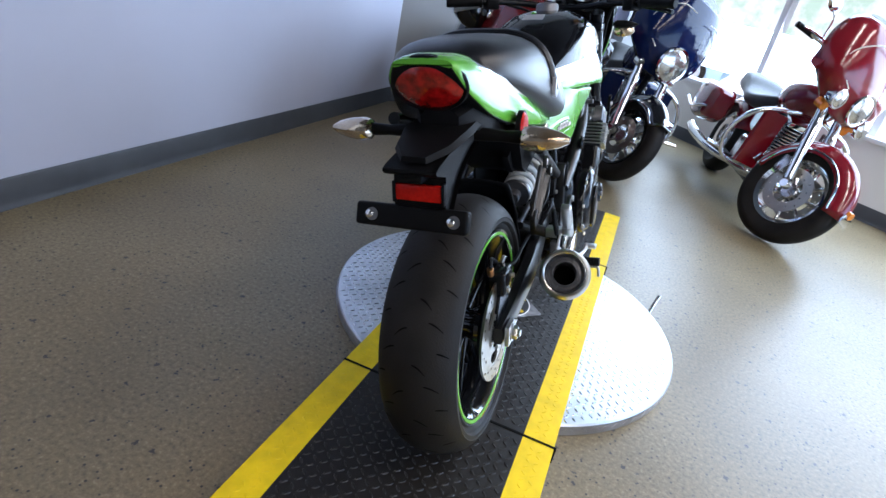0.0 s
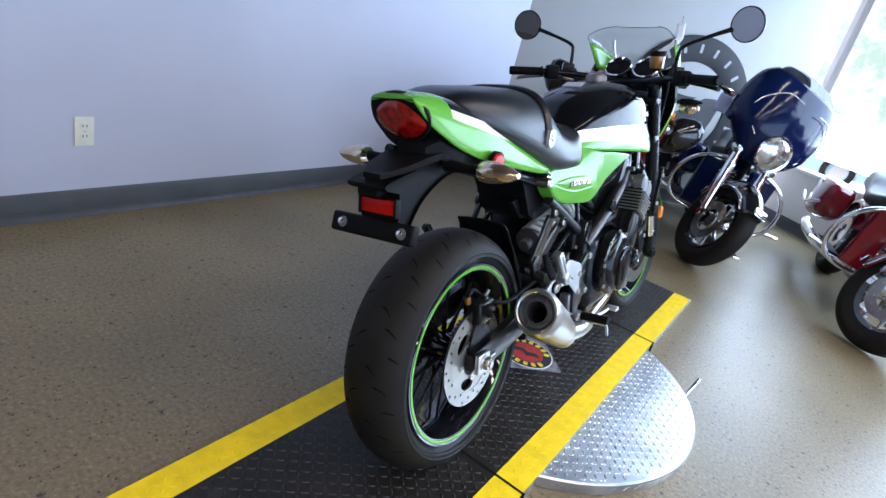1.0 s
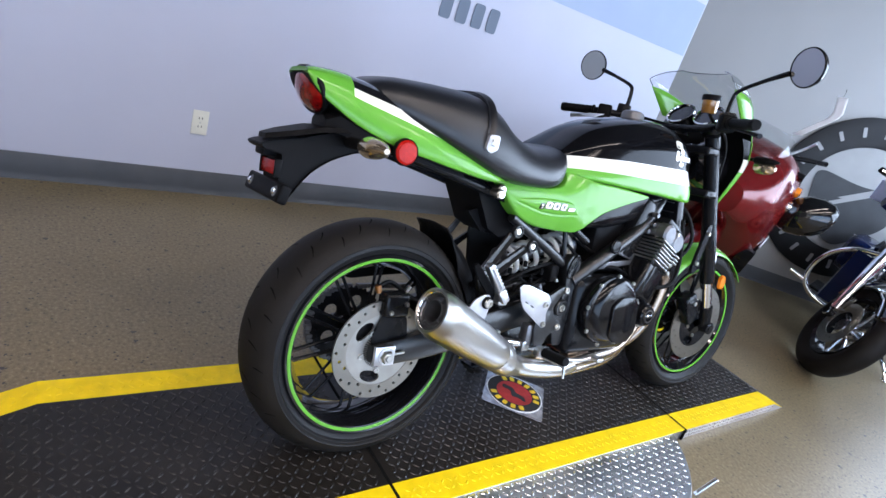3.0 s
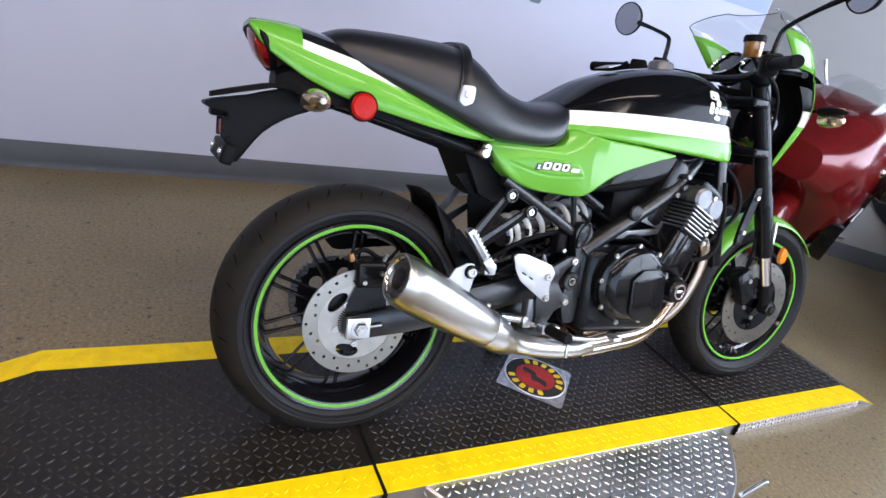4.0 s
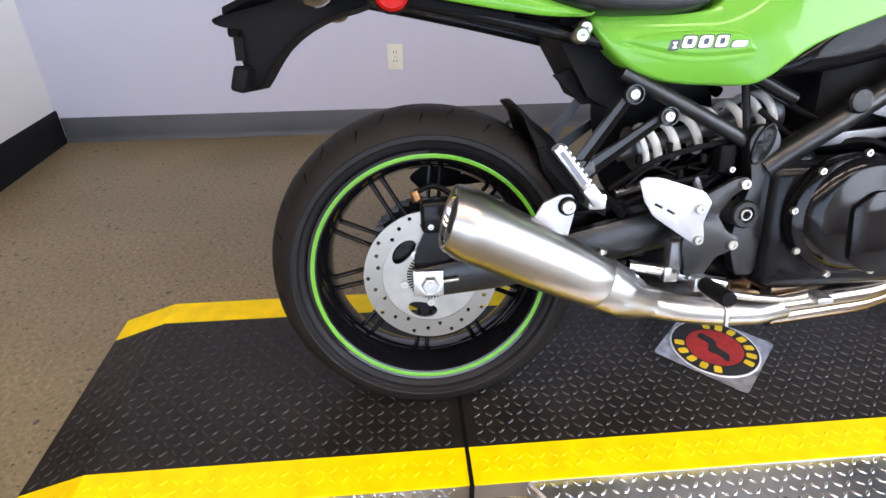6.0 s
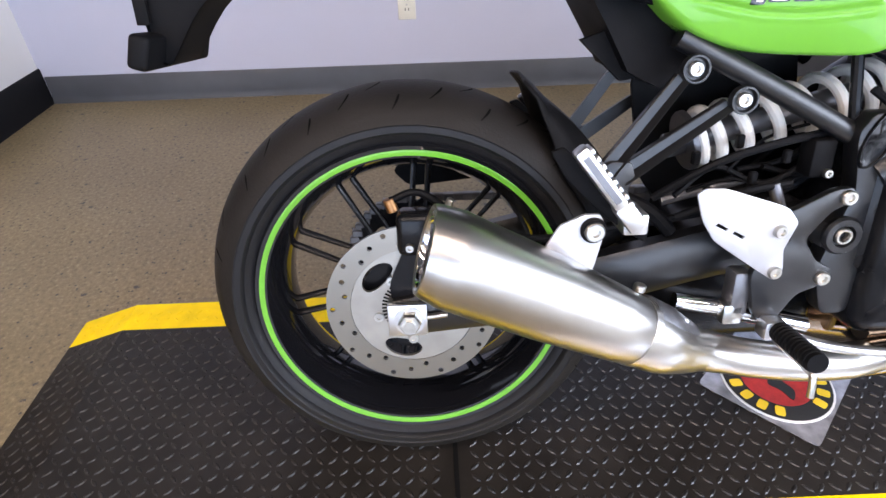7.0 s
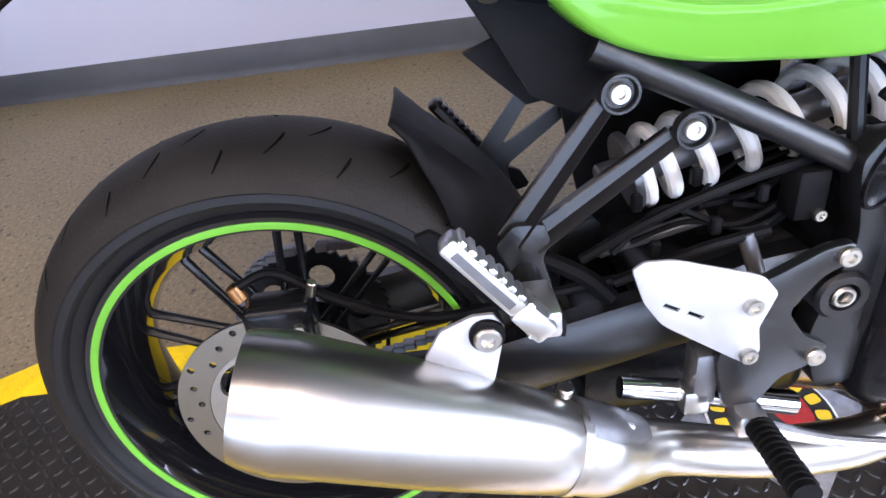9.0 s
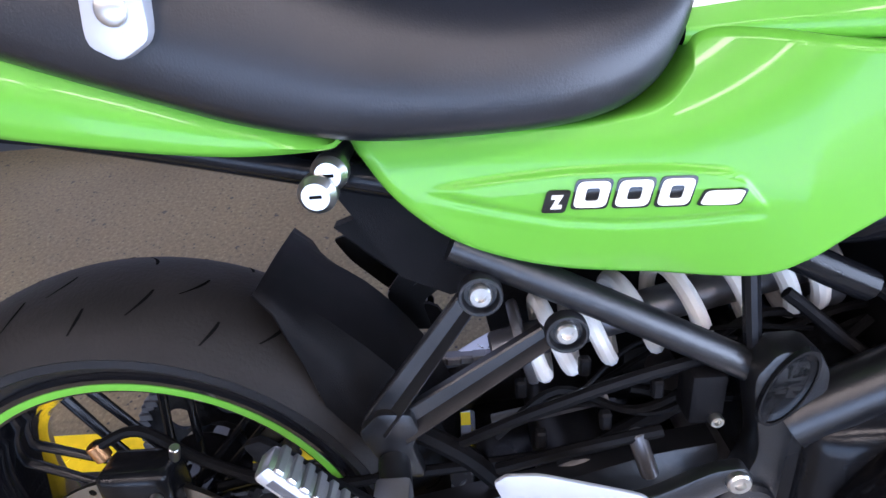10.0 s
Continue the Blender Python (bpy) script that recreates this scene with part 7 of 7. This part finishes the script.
    part("frame_tube", tube([(0.0, 1.30, 0.86), (0.0, 1.18, 0.45), (0.0, 1.05, 0.20), (0.0, 0.60, 0.18)], 0.026, 12), SATIN_BLACK, b)
    part("stand_leg", tube([(-0.14, 0.92, 0.24), (-0.27, 1.02, 0.13), (-0.34, 1.06, 0.008 + 0.345 * math.tan(radians(lean)))], 0.011, 10), CHROME, b, "chrome side stand")
    part("stand_foot", box(-0.375, -0.315, 1.03, 1.10, 0.002 + 0.345 * math.tan(radians(lean)), 0.010 + 0.345 * math.tan(radians(lean)), 0.003), CHROME, b)
    return b


BLUE = mat("deep_blue_lacquer", (0.003, 0.009, 0.046), 0.12, coat=0.12, spread=0.15, scale=6, rough_spread=0.04, spec=0.22)
RED = mat("deep_red_lacquer", (0.18, 0.005, 0.011), 0.16, coat=0.5, spread=0.15, scale=6, rough_spread=0.04)
ROW = "motorcycles parked along the windows"


def parked(x, y, heading, scale):
    """The pose of a bike by its rear contact and heading (degrees, 90 is along y)."""
    return pose(x, y, 0, 0, 0, heading - 90) @ Matrix.Scale(scale, 4)


BLACK = mat("black_lacquer", (0.006, 0.006, 0.007), 0.14, coat=1.0, spread=0.15, scale=6, rough_spread=0.04)
tourer(parked(-0.16, 4.33, -77.0, 0.921), BLUE, "deep blue", 28.5, 9.5, ROW, (40, 165), BLACK, SATIN_BLACK, 0.14, False, 1.0, 0.145, 0.0090, 1.15, 1.3)
tourer(parked(0.93, 4.145, -80.5, 0.955), RED, "deep red", 35, 11.0, ROW, (5, 176), bags=0.06, drop=0.0136)


WINE = mat("metallic_wine_red", (0.15, 0.006, 0.006), 0.2, 0.2, coat=0.35, spread=0.3, scale=5, rough_spread=0.05)


def sport_tourer(m, group):
    """A fully faired red touring machine."""
    b = empty("sport_touring_motorcycle", m @ pose(0, 0, 0, 0, -9, 0), "metallic red fully faired sport tourer on its side stand", "motorcycle", group)
    spun_wheel(b, at_x(0, 1.50, 0.30), 0.30, 0.06, 0.216, "dark front wheel", 5, SATIN_BLACK)
    spun_wheel(b, at_x(0, 0, 0.31), 0.31, 0.09, 0.216, "dark rear wheel", 5, SATIN_BLACK)
    rows = []
    for k in range(17):
        a = radians(15 + 130 * k / 16)
        rows.append([(0.085 * q - 0.05, 1.48 + (0.355 - 0.09 * abs(q) ** 2.6) * math.cos(a), 0.31 + (0.355 - 0.09 * abs(q) ** 2.6) * math.sin(a)) for q in np.linspace(-1, 1, 11)])
    fe = part("front_fender", loft(rows, closed=False), WINE, b)
    fe.modifiers.new("thick", "SOLIDIFY").thickness = 0.004
    rings = []
    for y, z0, z1, h in smooth_rings([(0.50, 0.50, 0.80, 0.14), (0.66, 0.34, 0.88, 0.24), (0.85, 0.30, 0.99, 0.30), (1.05, 0.32, 1.09, 0.33), (1.22, 0.42, 1.13, 0.34), (1.40, 0.58, 1.07, 0.30), (1.55, 0.68, 0.97, 0.22), (1.66, 0.74, 0.90, 0.10)], 4):
        rings.append([(h * math.copysign(abs(math.cos(a)) ** 0.62, math.cos(a)), y, (z0 + z1) / 2 + (z1 - z0) / 2 * math.copysign(abs(math.sin(a)) ** 0.8, math.sin(a))) for a in np.linspace(0, 2 * math.pi, 33)[:-1]])
    fa = part("fairing", loft(rings), WINE, b, "metallic red full fairing")
    for s in (1, -1):
        part("side_vent", plate(rounded([(0.92, 0.60), (1.10, 0.66), (1.16, 0.60), (1.0, 0.50)], 3, 0.3), s * 0.29, s * 0.346), PLASTIC, fa)
        part("vent_trim", tube([(s * 0.345, 0.90, 0.585), (s * 0.350, 1.09, 0.675), (s * 0.345, 1.17, 0.61)], 0.006, 8), SILVER, fa)
        part("upper_slot", plate(rounded([(1.12, 1.005), (1.30, 1.025), (1.28, 1.065), (1.14, 1.05)], 3, 0.3), s * 0.22, s * 0.292), PLASTIC, fa)
        part("lower_panel", plate(rounded([(0.70, 0.34), (1.06, 0.33), (1.24, 0.46), (1.30, 0.60), (1.02, 0.56), (0.72, 0.60)], 3, 0.25), s * 0.26, s * 0.344), SATIN_BLACK, fa)
        part("emblem", rod((s * 0.29, 1.30, 0.885), (s * 0.334, 1.30, 0.885), 0.030, 20), CHROME, fa)
        mr = part("mirror_head", loft([[(s * (0.31 + d), 1.22 + 0.075 * w * math.cos(a), 0.85 + 0.115 * w * math.sin(a) + 0.25 * d) for a in np.linspace(0, 2 * math.pi, 21)[:-1]] for d, w in ((0, 0.45), (0.03, 0.80), (0.08, 1.0), (0.15, 1.0), (0.21, 0.85), (0.25, 0.55), (0.262, 0.2))]), GLOSS_BLACK, b, "rounded gloss black mirror housing")
        part("marker_lamp", loft([[(s * (0.300 + d), 1.22 + 0.085 * w * math.cos(a), 0.965 + 0.032 * w * math.sin(a)) for a in np.linspace(0, 2 * math.pi, 17)[:-1]] for d, w in ((0, 1.0), (0.026, 0.95), (0.036, 0.6))]), AMBER, fa)
        part("lower_trim", tube([(s * 0.27, 0.70, 0.42), (s * 0.31, 0.90, 0.34), (s * 0.30, 1.10, 0.38)], 0.018, 10), CHROME, fa)
        part("foot_peg", tube([(s * 0.22, 0.56, 0.42), (s * 0.30, 0.54, 0.39), (s * 0.38, 0.54, 0.40)], 0.012, 10), CHROME, b)
        part("peg_bracket", plate(rounded([(0.48, 0.46), (0.66, 0.50), (0.64, 0.38), (0.54, 0.36)], 3, 0.2), s * 0.20, s * 0.215), SILVER, b)
        part("fork_leg", rod((s * 0.10, 1.50, 0.30), (s * 0.10, 1.28, 0.82), 0.028), SATIN_BLACK, b)
        part("bar", tube([(s * 0.05, 1.10, 1.06), (s * 0.24, 1.06, 1.12), (s * 0.36, 0.98, 1.15)], 0.014, 10), SATIN_BLACK, b)
        part("saddlebag", box(s * 0.27 - 0.09, s * 0.27 + 0.09, -0.14, 0.28, 0.42, 0.74, 0.06, seg=3), GLOSS_BLACK, b, "black hard saddlebag")
        part("exhaust_pipe", tube([(s * 0.18, 0.60, 0.28), (s * 0.22, 0.30, 0.26), (s * 0.25, -0.15, 0.30)], [0.03, 0.04, 0.05], 14), CHROME, b)
    rings = []
    for y, z0, z1, h in smooth_rings([(-0.22, 0.66, 0.72, 0.12), (-0.08, 0.60, 0.79, 0.17), (0.20, 0.58, 0.77, 0.18), (0.45, 0.58, 0.76, 0.17), (0.60, 0.62, 0.84, 0.13)], 4):
        rings.append([(h * math.copysign(abs(math.cos(a)) ** 0.5, math.cos(a)), y, (z0 + z1) / 2 + (z1 - z0) / 2 * math.copysign(abs(math.sin(a)) ** 0.6, math.sin(a))) for a in np.linspace(0, 2 * math.pi, 25)[:-1]])
    part("seat", loft(rings), LEATHER, b, "black touring seat")
    part("engine", box(-0.17, 0.17, 0.55, 1.02, 0.20, 0.55, 0.04), SATIN_BLACK, b)
    ws = part("windshield", loft([cowl_row(*r) for r in smooth_rings([(1.05, 0.19, 1.20, 1.44, 0), (1.12, 0.18, 1.12, 1.38, 0), (1.17, 0.15, 1.06, 1.31, 0), (1.20, 0.10, 1.05, 1.25, 0)], 3)], closed=False), SCREEN, b, "clear windshield")
    ws.modifiers.new("thick", "SOLIDIFY").thickness = 0.004
    for s in (1, -1):
        part("screen_arm", tube([(s * 0.10, 1.10, 1.05), (s * 0.20, 1.08, 1.16), (s * 0.24, 1.10, 1.22)], 0.008, 8), SILVER, b)
    part("stand_leg", tube([(-0.12, 0.70, 0.24), (-0.24, 0.74, 0.12), (-0.29, 0.75, 0.064)], 0.011, 10), SATIN_BLACK, b)
    part("stand_foot", box(-0.325, -0.265, 0.72, 0.79, 0.058, 0.066, 0.003), SATIN_BLACK, b)
    return b


h3 = radians(-66)
sport_tourer(pose(-0.50 - 1.45 * math.cos(h3), 2.10 - 1.45 * math.sin(h3), 0.004, 0, 0, -66 - 90) @ Matrix.Diagonal((0.88, 0.967, 0.97, 1)), ROW)

# price tags on the parked machines
paper = mat("white_paper", (0.80, 0.80, 0.80), 0.7, spread=0.05, scale=20)


def tag(m, w, h, label, card, bend=0.0):
    ob = empty("paper_tag", m, label, "tag")
    rows = [[(w * (q - 0.5) - bend * max(0, z - 0.45 * h), 0.012 * math.sin(3 * z / h) + 0.004 * q, -z) for q in np.linspace(0, 1, 5)] for z in np.linspace(0, h, 9)]
    p = part("sheet", loft(rows, closed=False), card, ob)
    p.modifiers.new("thick", "SOLIDIFY").thickness = 0.0006
    part("string", tube([(0, 0, 0), (0.004, 0.01, 0.03), (0, 0.02, 0.05)], 0.0012, 6), PLASTIC, ob)
    return ob


tag(pose(-0.075, 3.18, 1.065, 0, 6, 10), 0.085, 0.115, "pale blue paper tag hanging from a handlebar", mat("pale_blue_card", (0.42, 0.52, 0.78), 0.6, spread=0.1, scale=30))
tag(pose(-0.535, 3.2, 1.43, 0, -10, 10), 0.055, 0.25, "narrow white paper tag twisted above a mirror", paper, 1.3)


# ---- outside the window ----
def car(m, paint):
    ob = empty("parked_car", m, "pale blue car parked outside in bright sun", "car")
    part("body", loft([[(x * w, y, z) for x, z in ((-1, z0), (1, z0), (1, z1 - 0.12), (0.94, z1), (-0.94, z1), (-1, z1 - 0.12))] for y, z0, z1, w in ((-2.2, 0.45, 0.75, 0.7), (-2.0, 0.25, 0.9, 0.85), (0, 0.2, 0.95, 0.9), (1.6, 0.25, 0.88, 0.88), (2.15, 0.4, 0.7, 0.75))]), paint, ob)
    part("cabin", loft([[(x * w, y, z) for x, z in ((-1, 0.9), (1, 0.9), (0.8, z1), (-0.8, z1))] for y, z1, w in ((-1.9, 0.95, 0.8), (-1.3, 1.38, 0.82), (0.1, 1.42, 0.82), (0.9, 0.96, 0.8))]), TINT, ob)
    for x in (-0.8, 0.8):
        for y in (-1.35, 1.35):
            w = part("wheel", lathe([(0.20, -0.09), (0.30, -0.1), (0.32, -0.06), (0.32, 0.06), (0.30, 0.1), (0.20, 0.09)], Matrix.Translation((x, y, 0.32)) @ XAX, 32), RUBBER, ob)
            part("rim", lathe([(0, 0.09), (0.06, 0.09), (0.19, 0.06), (0.205, 0.095), (0.205, -0.095), (0.19, -0.06), (0, -0.09)], Matrix.Translation((x, y, 0.32)) @ XAX, 20), SILVER, w)
    return ob


car(pose(-0.44, 13.9, -0.205, 0, 0, 90), mat("pale_blue_car_paint", (0.35, 0.52, 0.66), 0.25, coat=1.0))
